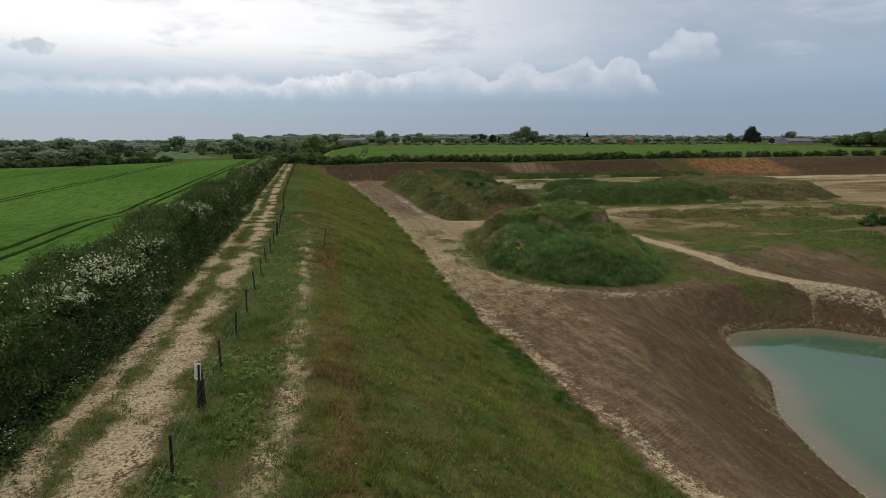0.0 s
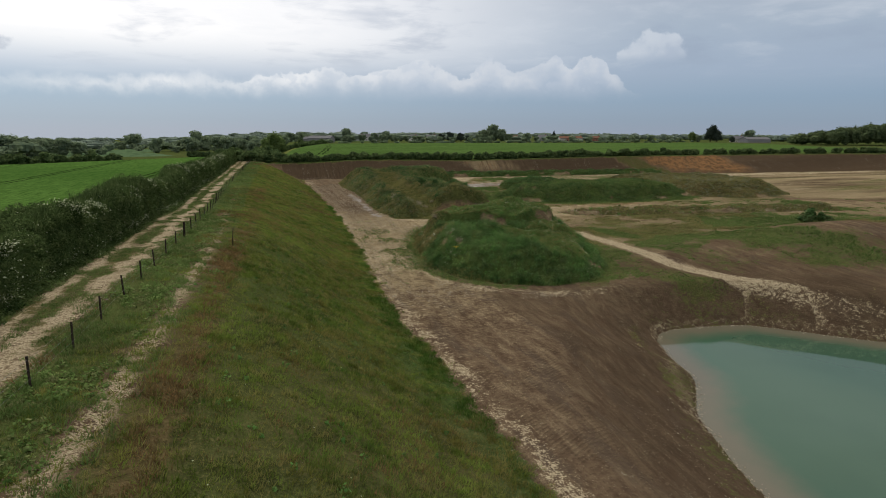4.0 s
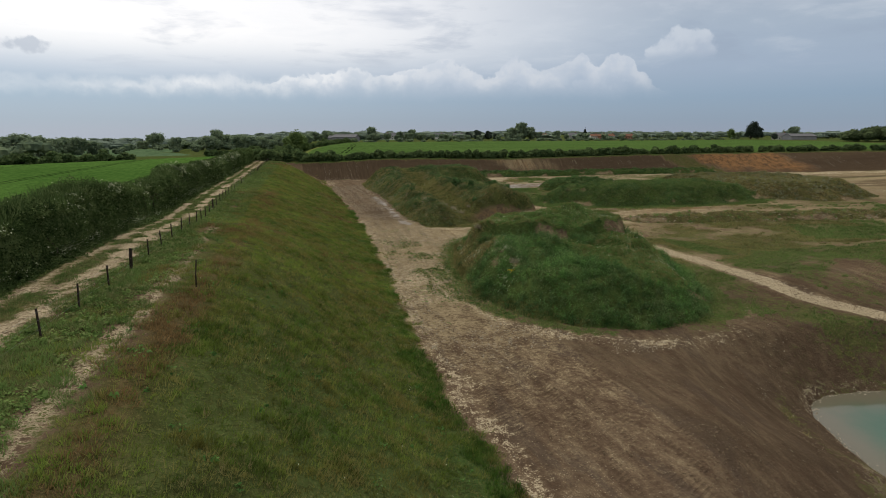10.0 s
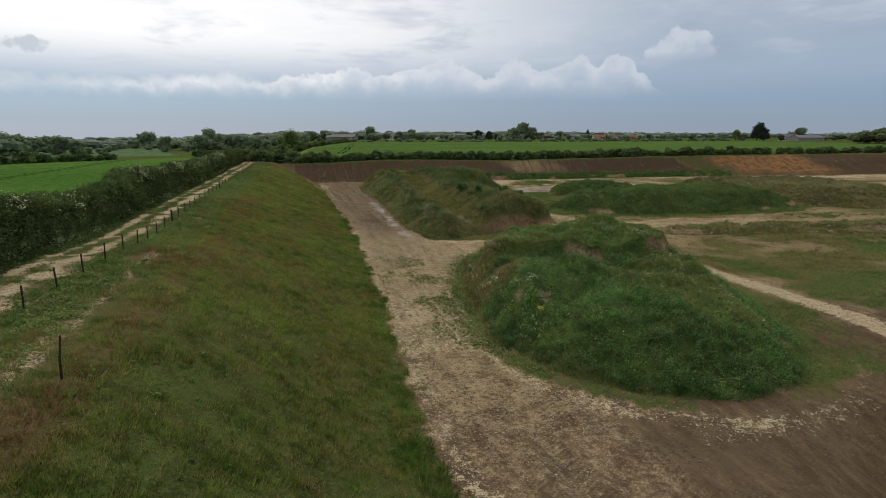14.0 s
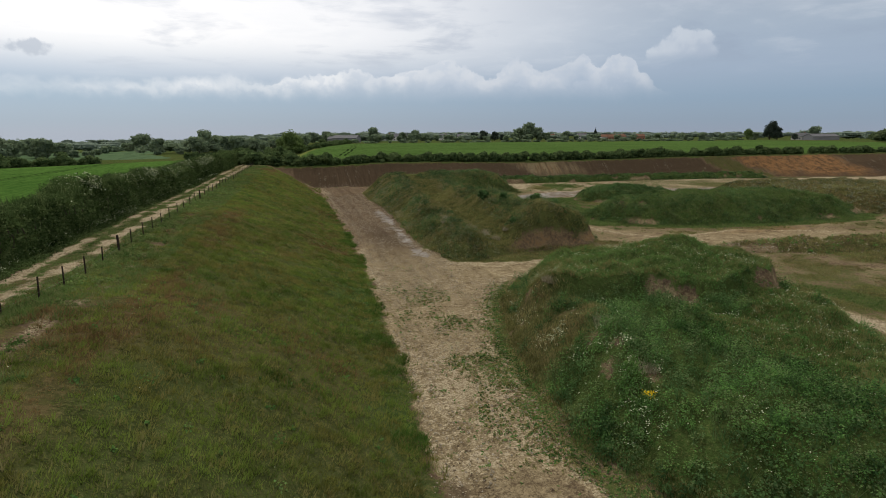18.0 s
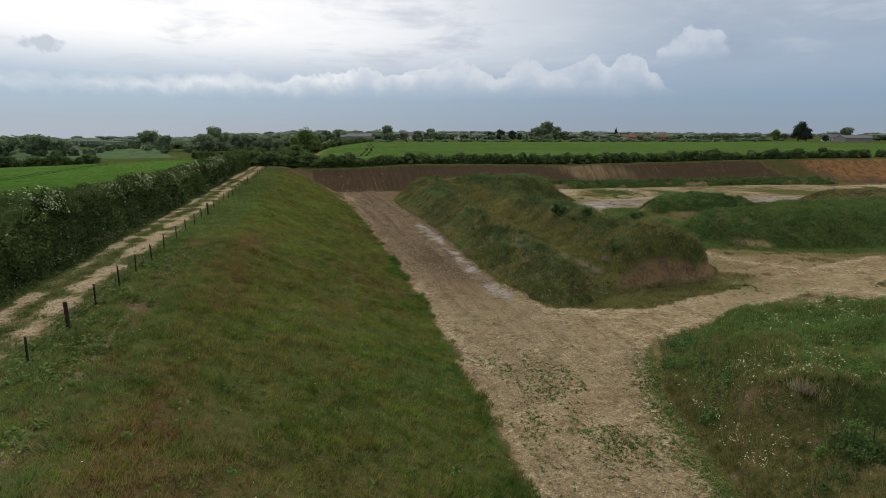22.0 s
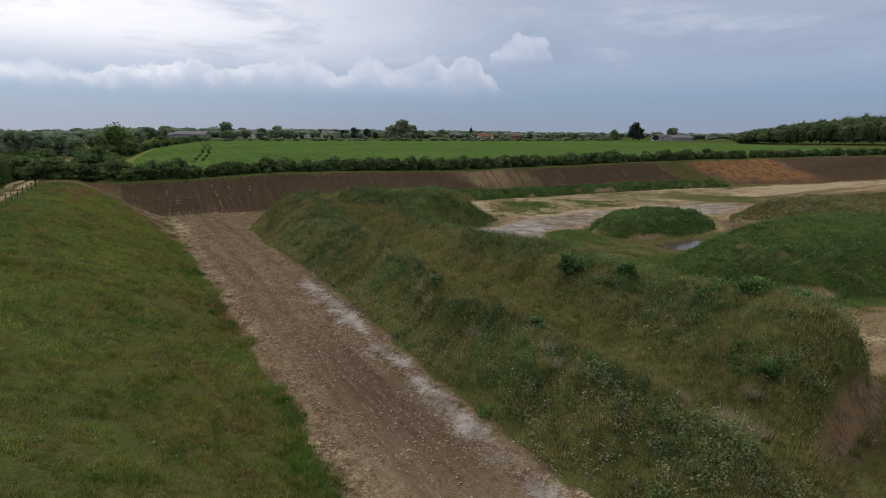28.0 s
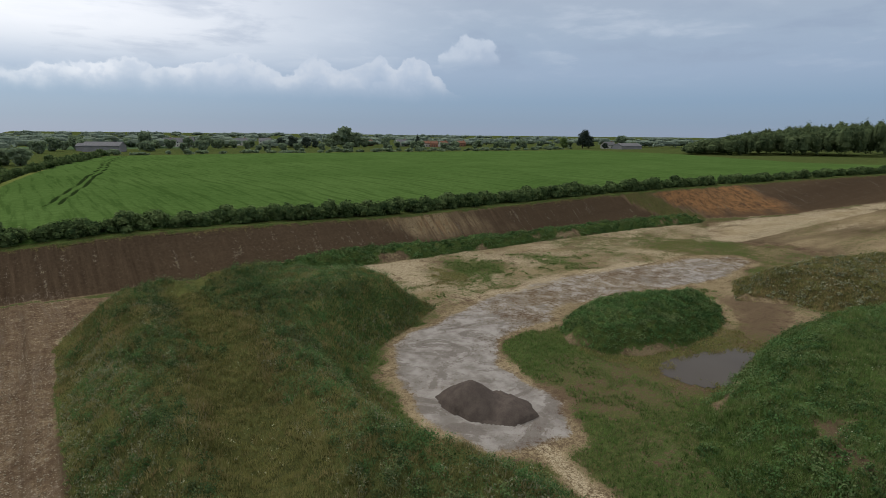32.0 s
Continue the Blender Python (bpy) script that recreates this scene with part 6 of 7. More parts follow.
def house(name, label, x, y, turn, w, d, eaves, ridge, wall, roof, windows=3, chimney=True):
    ob = thing(name, label, "building", (x, y, place(x, y) - 0.2, 0, 0, turn))
    bm = bmesh.new()
    lo = [bm.verts.new(p) for p in ((-w / 2, -d / 2, 0), (w / 2, -d / 2, 0), (w / 2, d / 2, 0), (-w / 2, d / 2, 0))]
    up = [bm.verts.new(p) for p in ((-w / 2, -d / 2, eaves), (w / 2, -d / 2, eaves), (w / 2, d / 2, eaves), (-w / 2, d / 2, eaves))]
    g = [bm.verts.new((s * w / 2, 0, ridge - 0.15)) for s in (-1, 1)]
    bm.faces.new((lo[0], lo[1], up[1], up[0]))
    bm.faces.new((lo[2], lo[3], up[3], up[2]))
    bm.faces.new((lo[1], lo[2], up[2], g[1], up[1]))
    bm.faces.new((lo[3], lo[0], up[0], g[0], up[3]))
    part("wall", bm_mesh("wall", bm, wall), ob)
    bm = bmesh.new()
    e, t = 0.45, 0.22
    prof = [(-d / 2 - e, eaves - 0.25), (0, ridge), (d / 2 + e, eaves - 0.25), (d / 2 + e, eaves - 0.25 + t), (0, ridge + t), (-d / 2 - e, eaves - 0.25 + t)]
    ends = [[bm.verts.new((s * (w / 2 + 0.3), py, pz)) for py, pz in prof] for s in (-1, 1)]
    for k in range(6):
        bm.faces.new((ends[0][k], ends[0][(k + 1) % 6], ends[1][(k + 1) % 6], ends[1][k]))
    bm.faces.new((ends[0][0], ends[0][5], ends[0][4], ends[0][1]))
    bm.faces.new((ends[0][1], ends[0][4], ends[0][3], ends[0][2]))
    bm.faces.new((ends[1][1], ends[1][4], ends[1][5], ends[1][0]))
    bm.faces.new((ends[1][2], ends[1][3], ends[1][4], ends[1][1]))
    roof_ob = part("roof", bm_mesh("roof", bm, roof), ob)
    if chimney:
        bm = bmesh.new()
        box_bm(bm, w * 0.3, -0.4, ridge - 0.8, w * 0.3 + 0.9, 0.4, ridge + 1.2)
        part("chimney", bm_mesh("chimney", bm, BRICK), roof_ob)
    for k in range(windows):
        for z in ((1.0, 3.6) if eaves > 4.5 else (1.0,)):
            cx = -w / 2 + w * (k + 0.5) / windows
            bm = bmesh.new()
            box_bm(bm, cx - 0.6, -d / 2 - 0.06, z, cx + 0.6, -d / 2 + 0.1, z + 1.3)
            part("window", bm_mesh("window", bm, PANE), ob)
    return ob


for k, (px, dist, turn, w, d, eaves, ridge, wall, roof, label) in enumerate((
        (615, 545, -12, 24, 12, 4.4, 6.8, CLADDING, SLATE, "long grey clad farm barn"),
        (594, 560, -12, 10, 9, 3.8, 5.6, CLADDING, SLATE, "grey farm shed beside the barn"),
        (706, 690, 10, 18, 9, 5.0, 8.6, RENDER, SLATE, "pale rendered house with slate roof"),
        (683, 700, 20, 14, 8, 5.0, 8.2, RENDER, SLATE, "pale rendered house with slate roof"),
        (780, 760, 5, 15, 8, 5.0, 8.2, RENDER, SLATE, "pale rendered house with slate roof"),
        (815, 800, -10, 14, 8, 5.0, 8.2, RENDER, SLATE, "pale rendered house with slate roof"),
        (968, 760, 15, 9, 7, 4.6, 7.2, BRICK, TILE, "brick house with red clay tile roof"),
        (1058, 720, 5, 9, 7, 4.4, 6.8, RENDER, TILE, "pale house with red clay tile roof"),
        (1072, 715, -15, 8, 7, 4.4, 6.8, BRICK, TILE, "brick house with red clay tile roof"),
        (1088, 725, 12, 9, 7, 4.4, 6.8, RENDER, TILE, "pale house with red clay tile roof"),
        (1120, 760, 0, 10, 7, 4.2, 6.6, BRICK, TILE, "brick house with red clay tile roof"),
        (1020, 745, 0, 12, 8, 4.8, 8.0, RENDER, SLATE, "pale rendered house with slate roof"),
        (1430, 720, 14, 34, 13, 4.0, 6.6, CLADDING, SLATE, "low grey farm building near the wood"),
        (1395, 740, 14, 16, 9, 4.2, 7.4, RENDER, SLATE, "pale farm house near the wood"),
        (650, 690, 0, 15, 8, 5.0, 8.0, RENDER, SLATE, "pale rendered house with slate roof"))):
    x, y = bearing(px, dist)
    house("farm_building" if wall is CLADDING else "house", label, x, y, turn - 17, w, d, eaves, ridge, wall, roof, 0 if wall is CLADDING else 3, wall is not CLADDING)

# ---------------------------------------------------------------- fence, stake and sign


def post_mesh(name, w, h, seed):
    r = random.Random(seed)
    bm = bmesh.new()
    rings = []
    for z, s in ((-0.4, 1.0), (h * 0.5, 0.98), (h - 0.02, 0.95), (h, 0.8)):
        rings.append([bm.verts.new((math.cos(k * math.pi / 4) * w * 0.54 * s + r.uniform(-.004, .004), math.sin(k * math.pi / 4) * w * 0.54 * s + r.uniform(-.004, .004), z)) for k in range(8)])
    for a, b in zip(rings, rings[1:]):
        for k in range(8):
            bm.faces.new((a[k], a[(k + 1) % 8], b[(k + 1) % 8], b[k]))
    bm.faces.new(rings[-1])
    return bm_mesh(name, bm, POST)


def wire_fence():
    fence = thing("wire_fence", "dark wooden post and wire fence along the track", "fence", (0, 0, 0))
    r = random.Random(3)
    thin, thick = post_mesh("fence_post", 0.085, 1.18, 1), post_mesh("straining_post", 0.17, 1.32, 2)
    tops = []
    for k in range(58):
        y = -9.0 + 3.83 * k + r.uniform(-0.25, 0.25)
        if 10 < y < 13:
            y = 10.5
        x = float(fence_x(y))
        z = place(x, y)
        big = k in (5, 14, 24, 34, 44, 54)
        post = part("post", thick if big else thin, fence)
        post.matrix_basis = pose(x, y, z, r.uniform(-3, 3), r.uniform(-3, 3), r.uniform(0, 90))
        tops.append((x, y, z))
    for h in (0.35, 0.72, 1.08):
        part("wire", tube_mesh("wire", [[((x + 0.06, y, z + h), 0.0035) for x, y, z in tops]], WIRE, 3), fence, "thin galvanised wire strand")


wire_fence()


def sign():
    x, y = float(fence_x(10.5)) - 0.16, 10.4
    z = place(x, y)
    ob = thing("notice_sign", "white notice board strapped to a dark fence stake", "sign", (x, y, z, 3, 6, -24))
    bm = bmesh.new()
    box_bm(bm, -0.12, 0.0, 1.06, 0.12, 0.018, 1.70)
    part("board", bm_mesh("board", bm, SIGNMAT, 0.004), ob)
    bm = bmesh.new()
    box_bm(bm, 0.015, -0.075, -0.3, 0.105, -0.003, 1.02)
    box_bm(bm, 0.03, -0.055, 1.02, 0.085, -0.003, 1.66)
    part("stake", bm_mesh("stake", bm, POST), ob, "dark timber stake before the board")
    for zz in (1.2, 1.55):
        bm = bmesh.new()
        box_bm(bm, -0.015, -0.062, zz, 0.12, -0.002, zz + 0.02)
        part("strap", bm_mesh("strap", bm, WIRE), ob)


sign()
x, y = -5.1, 40.6
stake = new("marker_stake", tube_mesh("marker_stake", [[((0, 0, -0.3), 0.045), ((0.03, 0.02, 0.7), 0.042), ((0.12, 0.05, 1.5), 0.035), ((0.125, 0.055, 1.56), 0.02)]], POST, 6))
stake.matrix_basis = pose(x, y, place(x, y))
tagged(stake, "leaning dark wooden stake on the grass bank", "stake")

# ---------------------------------------------------------------- grass, weeds, flowers, stones


def scatter(rng, n, x0, x1, y0, y1):
    return rng.uniform(x0, x1, n), rng.uniform(y0, y1, n)


rng = np.random.default_rng(21)


def bank_grass():
    for lo, hi, per, hgt, wid, cnt in ((-12, 60, 38, 0.080, 0.040, 7), (60, 125, 32, 0.095, 0.044, 6), (125, 206, 9, 0.13, 0.075, 6)):
        n = int((hi - lo) * 22 * per)
        y = rng.uniform(lo, hi, n)
        f, toe = fence_x(y), toe_x(y)
        a = rng.uniform(-0.8, 21.5, n)
        x = f + a
        keep = x < toe + 1.3
        x, y, a = x[keep], y[keep], a[keep]
        g, c, _, rust, *_ = zones(x, y)
        clump = fbm(x, y, 0.9, 101, 3)
        bare = fbm(x, y, 0.55, 103, 2)
        keep = (g + 0.5 * (clump - 0.5) + 1.1 * (bare - 0.5) > np.where(a < 5, 0.50, 0.36))
        x, y, a, rust, clump = x[keep], y[keep], a[keep], rust[keep], clump[keep]
        at = np.stack([x, y, land(x, y)], 1)
        tall = hgt * (0.30 + 2.3 * ramp(clump, 0.42, 0.64)) * np.where(a < 4, 1.25, 1.0)
        dry = (rust + 0.8 * (fbm(x, y, 2.5, 102) - 0.5) + 0.5 * (rng.uniform(0, 1, len(x)) - 0.5)) > 0.56
        verge = (a < 4) & ~dry
        for m, name, label, mat in ((verge, "verge_grass", "long green grass beside the fence", VERGE), (dry, "dry_grass", "short dry reddish grass on the bank", DRYGRASS),
                                    (~dry & ~verge, "bank_grass", "mown green grass on the earth bank", GRASS)):
            k = int(m.sum())
            if k:
                stuff(name, label, "grass", raw_mesh(name, blade_tris(rng, at[m], tall[m], np.full(k, wid), cnt, 0.15, 1.4), 3, mat))


PALEGRASS = leaf_material("yellowish_grass", (0.080, 0.088, 0.028), (0.248, 0.238, 0.090), (0.29, 0.25, 0.12), 0.4)
GREYHERB = leaf_material("grey_green_herbs", (0.055, 0.068, 0.036), (0.235, 0.250, 0.160), (0.30, 0.28, 0.18), 0.5)
DRYGRASS = leaf_material("dry_bank_grass", (0.090, 0.062, 0.027), (0.230, 0.160, 0.070), (0.295, 0.190, 0.092), 0.5)
bank_grass()


def dark_clumps():
    """Docks and coarse tussocks that stand out of the turf."""
    n = 520
    y = rng.uniform(0, 190, n)
    x = fence_x(y) + 3 + rng.uniform(0, 1, n) * (toe_x(y) - fence_x(y) - 4)
    at = np.stack([x, y, land(x, y) - 0.03], 1)
    r = 0.10 + 0.42 * rng.uniform(0, 1, n) ** 3
    stuff("coarse_weeds", "dark green docks and thistles in the turf", "weeds", raw_mesh("coarse_weeds", clump_quads(rng, at, r, 0.12 + r * 0.5, 22, 0.06), 4, WEED))


dark_clumps()


def toe_grass():
    """Longer dark grass in patches along the bank's foot and in a few hollows of the slope."""
    r = np.random.default_rng(61)
    n = 90000
    y = r.uniform(-8, 165, n)
    toe = toe_x(y) + 2.0 * (fbm(toe_x(y), y, 4, 23) - 0.5)
    x = fence_x(y) + 5 + r.uniform(0, 1, n) * (toe + 0.4 - fence_x(y) - 5)
    lie = fbm(0.55 * x + 0.3 * y, y - 0.5 * x, 3.0, 107)
    up = toe - x
    keep = lie + 0.20 * np.exp(-(up / 1.5) ** 2) + 0.10 * (r.uniform(0, 1, n) - 0.5) > 0.70
    x, y, lie, up = x[keep], y[keep], lie[keep], up[keep]
    at = np.stack([x, y, land(x, y) - 0.02], 1)
    tall = (0.13 + 0.16 * np.exp(-(up / 2.0) ** 2)) * r.uniform(0.6, 1.4, len(x))
    stuff("lush_grass", "longer dark green grass along the bank's foot", "grass", raw_mesh("lush_grass", blade_tris(r, at, tall, np.full(len(x), 0.042), 8, 0.14, 1.1), 3, LUSHGRASS))
    # pale hummocky tussocks on the middle of the slope
    n = 900
    y = r.uniform(20, 130, n)
    x = fence_x(y) + 5 + r.uniform(0, 1, n) * (toe_x(y) - fence_x(y) - 7)
    keep = fbm(x, y, 9, 108) > 0.50
    x, y = x[keep], y[keep]
    size = r.uniform(0.10, 0.24, len(x))
    at = np.stack([x, y, land(x, y) - 0.02], 1)
    stuff("pale_tufts", "small pale rounded grass tufts on the bank", "grass", raw_mesh("pale_tufts", blade_tris(r, at, 0.10 + size * 0.8, np.full(len(x), 0.035), 26, size, 0.9), 3, PALEGRASS))


LUSHGRASS = leaf_material("lush_bank_grass", (0.022, 0.052, 0.010), (0.098, 0.185, 0.036), (0.150, 0.195, 0.052), 0.6, 0.28, 0.9, 1.7)
toe_grass()


def verge_weeds():
    """Leafy weeds along the fence line."""
    n = 4200
    y = rng.uniform(-8, 150, n)
    x = fence_x(y) + rng.uniform(-0.9, 2.6, n)
    keep = fbm(x, y, 2.2, 106) > 0.47
    x, y = x[keep], y[keep]
    at = np.stack([x, y, land(x, y) - 0.02], 1)
    r = 0.10 + 0.26 * rng.uniform(0, 1, len(x)) ** 2
    stuff("verge_weeds", "leafy green weeds along the fence line", "weeds", raw_mesh("verge_weeds", clump_quads(rng, at, r, 0.14 + r * 0.6, 18, 0.06), 4, VERGE))


verge_weeds()


def turf_tussocks():
    """Small raised tufts all over the bank."""
    n = 30000
    y = -8 + 200 * rng.uniform(0, 1, n)
    x = fence_x(y) + 0.5 + rng.uniform(0, 1, n) * (toe_x(y) - fence_x(y) - 1)
    keep = fbm(x, y, 3, 105) > 0.44
    x, y = x[keep], y[keep]
    at = np.stack([x, y, land(x, y) - 0.02], 1)
    r = 0.08 + 0.24 * rng.uniform(0, 1, len(x)) ** 2
    stuff("turf_tussocks", "small raised grass tussocks on the bank", "grass", raw_mesh("turf_tussocks", blade_tris(rng, at, 0.10 + r * 0.6, np.full(len(x), 0.040), 16, r, 1.3), 3, GRASS))


turf_tussocks()


def cloak(name, label, ring, height, n, tall, width, count, mat, test=None, spread=0.15, category="weeds"):
    """Plants over a mound."""
    x, y = scatter(rng, n, min(p[0] for p in ring), max(p[0] for p in ring), min(p[1] for p in ring), max(p[1] for p in ring))
    d = inside(x, y, ring)
    keep = d > -0.3
    if test is not None:
        keep &= test(x, y, d)
    x, y = x[keep], y[keep]
    at = np.stack([x, y, height(x, y)], 1)
    grow = tall * (0.5 + 1.1 * fbm(x, y, 1.4, 111))
    stuff(name, label, category, raw_mesh(name, blade_tris(rng, at, grow, np.full(len(x), width), count, spread), 3, mat))


def clumps(name, label, ring, height, n, radius, tall, per, leaf, mat, test=None, category="weeds"):
    """Leafy clumps over a mound."""
    x, y = scatter(rng, n, min(p[0] for p in ring), max(p[0] for p in ring), min(p[1] for p in ring), max(p[1] for p in ring))
    d = inside(x, y, ring)
    keep = d > -0.5
    if test is not None:
        keep &= test(x, y, d)
    x, y = x[keep], y[keep]
    k = len(x)
    grow = (0.5 + 1.0 * fbm(x, y, 2.0, 116)) * rng.uniform(0.6, 1.3, k)
    at = np.stack([x, y, height(x, y) - 0.05], 1)
    stuff(name, label, category, raw_mesh(name, clump_quads(rng, at, radius * grow, tall * grow, per, leaf), 4, mat))


def covered(cover, at_least=0.55):
    def test(x, y, d):
        g = cover(x, y, d, d)[0]
        return g + 0.5 * (fbm(x, y, 1.0, 112) - 0.5) > at_least
    return test


mid2 = lambda y: np.interp(y, [95, 110, 140, 170, 195], [31.8, 33.2, 35.8, 40.5, 43])
tops1 = lambda x, y: (inside(x, y, M1_TOP) > 0.3) | ((x > 31) & (y < 67) & (y > 49) & (inside(x, y, M1) > 2.2) & (fbm(x, y, 6, 117) > 0.40))
west1 = lambda x, y, d: (x < 28.5) & (d < 5.0) & (y > 64)
rank1 = lambda x, y, d: covered(m1_cover)(x, y, d) & ~tops1(x, y) & ~(west1(x, y, d) & (fbm(x, y, 2, 114) > 0.42))
clumps("mound_weeds", "dark leafy nettles and docks over the mound", M1, mound1_z, 3700, 0.50, 0.90, 66, 0.058, NETTLE, rank1)
clumps("mound_weeds", "fresh green weed tops over the mound", M1, mound1_z, 4800, 0.36, 1.0, 56, 0.050, WEED, lambda x, y, d: rank1(x, y, d) & (fbm(x, y, 3, 113) > 0.42))
clumps("low_herbs", "low bright herbs on the mound's tops", M1, mound1_z, 9000, 0.24, 0.32, 24, 0.045, WEED, lambda x, y, d: tops1(x, y))
cloak("mound_stalks", "taller weed stalks over the mound", M1, mound1_z, 2500, 0.80, 0.05, 5, NETTLE, rank1)
cloak("mound_grass", "paler short grass on the mound's tops", M1, mound1_z, 26000, 0.26, 0.04, 6, VERGE, lambda x, y, d: tops1(x, y))
cloak("yellow_grass", "yellowish grass on the mound's tops", M1, mound1_z, 26000, 0.26, 0.04, 6, PALEGRASS, lambda x, y, d: tops1(x, y) & ((fbm(x, y, 5, 124) > 0.46) | (y < 67)))
cloak("mound_rough_grass", "brownish rough grass on the mound's bare flank", M1, mound1_z, 30000, 0.36, 0.035, 6, ROUGH, lambda x, y, d: west1(x, y, d) & covered(m1_cover)(x, y, d))
cloak("yellow_grass", "yellowish grass in the mound's hollow", M2, mound2_z, 90000, 0.26, 0.062, 6, PALEGRASS, lambda x, y, d: (np.abs(x - mid2(y)) < 3.6) & (y > 100) & (y < 178))
cloak("rough_grass", "rough dry grass over the long mound", M2, mound2_z, 76000, 0.34, 0.052, 6, ROUGH, lambda x, y, d: covered(m2_cover)(x, y, d) & (np.abs(x - mid2(y)) > 2.0))
patches2 = lambda x, y, d: covered(m2_cover)(x, y, d) & ~((x > 45.5) & (y > 134) & (y < 153)) & ((np.abs(x - mid2(y)) > 2.6) | (y > 160)) & (fbm(x, y, 5, 115) + 0.24 * ramp(x, 44, 52) * ramp(y, 140, 155) + 0.12 * np.exp(-((d - 4) / 1.6) ** 2) + 0.20 * ramp(x - mid2(y), 3, 5) * ramp(y, 112, 125) > 0.54)
clumps("mound_weeds", "dark green weed patches on the long mound", M2, mound2_z, 9000, 0.46, 0.80, 56, 0.060, NETTLE, patches2)
ridge2 = lambda x, y, d: covered(m2_cover)(x, y, d) & (y > 101) & (y < 184) & ((np.abs(x - mid2(y) + 4.6 + 0.8 * np.sin(0.21 * y)) < 1.2) | (np.abs(x - mid2(y) - 6.0 - 0.8 * np.sin(0.17 * y)) < 1.5)) & (fbm(x, y, 4, 126) > 0.42)
head2 = lambda x, y, d: covered(m2_cover)(x, y, d) & (np.hypot((x - 51) / 9, (y - 176) / 11) < 1) & (fbm(x, y, 5, 127) > 0.40)
clumps("ridge_weeds", "dark shrubby weeds along the long mound's ridges", M2, mound2_z, 7000, 0.50, 0.85, 56, 0.062, RIDGEWEED, ridge2)
clumps("ridge_weeds", "dark weeds over the long mound's far head", M2, mound2_z, 6000, 0.55, 0.75, 44, 0.075, RIDGEWEED, head2)
clumps("grey_herbs", "grey-green bristly herbs on the long mound", M2, mound2_z, 9000, 0.34, 0.5, 18, 0.06, GREYHERB, lambda x, y, d: covered(m2_cover)(x, y, d) & (fbm(x, y, 4, 118) > 0.53) & (np.abs(x - mid2(y)) > 2.8))
clumps("grey_herbs", "grey-green herbs along the road-side flank", M2, mound2_z, 14000, 0.32, 0.5, 16, 0.06, GREYHERB, lambda x, y, d: covered(m2_cover)(x, y, d) & (x < 32) & (y < 175) & (d < 5) & (fbm(x, y, 3, 119) > 0.42))
clumps("mound_weeds", "dark green growth over the broad mound", M3, mound3_z, 3800, 0.50, 0.70, 34, 0.075, NETTLE, lambda x, y, d: covered(m3_cover)(x, y, d) & (fbm(x, y, 7, 120) > 0.46))
clumps("mound_weeds", "dark nettles on the broad mound's flank", M3, mound3_z, 4200, 0.50, 0.80, 34, 0.080, NETTLE, lambda x, y, d: (d < 5.5) & ((fbm(x, y, 4, 122) > 0.48) | (np.hypot((x - 68) / 6, (y - 122) / 4) < 1)))
cloak("mound_grass", "bright grass on the broad mound", M3, mound3_z, 34000, 0.36, 0.06, 6, VERGE, covered(m3_cover))
cloak("dead_stalks", "bleached dead weed stalks on the long mound", M2, mound2_z, 5000, 0.70, 0.022, 6, STRAW, lambda x, y, d: covered(m2_cover)(x, y, d) & (np.abs(x - mid2(y)) > 2.6) & (fbm(x, y, 3, 123) > 0.54), 0.3)
cloak("rough_grass", "thin brownish grass over the rounded mound", M3B, mound3b_z, 26000, 0.40, 0.09, 5, ROUGH, covered(green_cover(0.15, 0.55)))
clumps("grey_herbs", "grey-green herbs over the rounded mound", M3B, mound3b_z, 3500, 0.5, 0.45, 16, 0.13, GREYHERB, covered(green_cover(0.15, 0.55)))
clumps("bund_weeds", "lush weeds along the wall's foot", M5, mound5_z, 4200, 0.6, 0.6, 18, 0.14, NETTLE, covered(green_cover(0.95, 0.0)))
clumps("hummock_weeds", "dark green weeds over the hummock", M6, mound6_z, 2600, 0.36, 0.50, 24, 0.085, NETTLE, covered(isle_cover))
cloak("bund_grass", "sparse grass on the rubble bund", M4, mound4_z, 9000, 0.40, 0.06, 5, ROUGH, covered(green_cover(0.3, 0.5), 0.55))
clumps("bund_weeds", "scattered weeds on the rubble bund", M4, mound4_z, 900, 0.4, 0.5, 16, 0.1, WEED)


def floor_grass():
    """Thin growth on the floor wherever the cover says so."""
    for x0, x1, y0, y1, n, hgt, wid in ((14, 72, 26, 100, 90000, 0.17, 0.045), (44, 112, 98, 196, 90000, 0.28, 0.07), (72, 150, 28, 100, 50000, 0.30, 0.09)):
        x, y = scatter(rng, n, x0, x1, y0, y1)
        g, c, *_ = zones(x, y)
        keep = (g + 0.8 * (fbm(x, y, 1.5, 121) - 0.5) > 0.52) & (x > toe_x(y))
        for ring, _ in MOUND_FIELDS:
            keep &= inside(x, y, ring) < 0.2
        keep &= (inside(x, y, POND) < -1) & (inside(x, y, PUD) < 0)
        x, y = x[keep], y[keep]
        at = np.stack([x, y, land(x, y)], 1)
        lush = (zones(x, y)[7] > 0.5)
        for m, name, label, mat in ((lush, "floor_grass", "bright fresh grass on the pit floor", VERGE), (~lush, "sparse_grass", "sparse tufts on the bare pit floor", ROUGH)):
            k = int(m.sum())
            if k:
                stuff(name, label, "grass", raw_mesh(name, blade_tris(rng, at[m], rng.uniform(0.5, 1.3, k) * hgt, np.full(k, wid), 5, 0.14), 3, mat))


floor_grass()


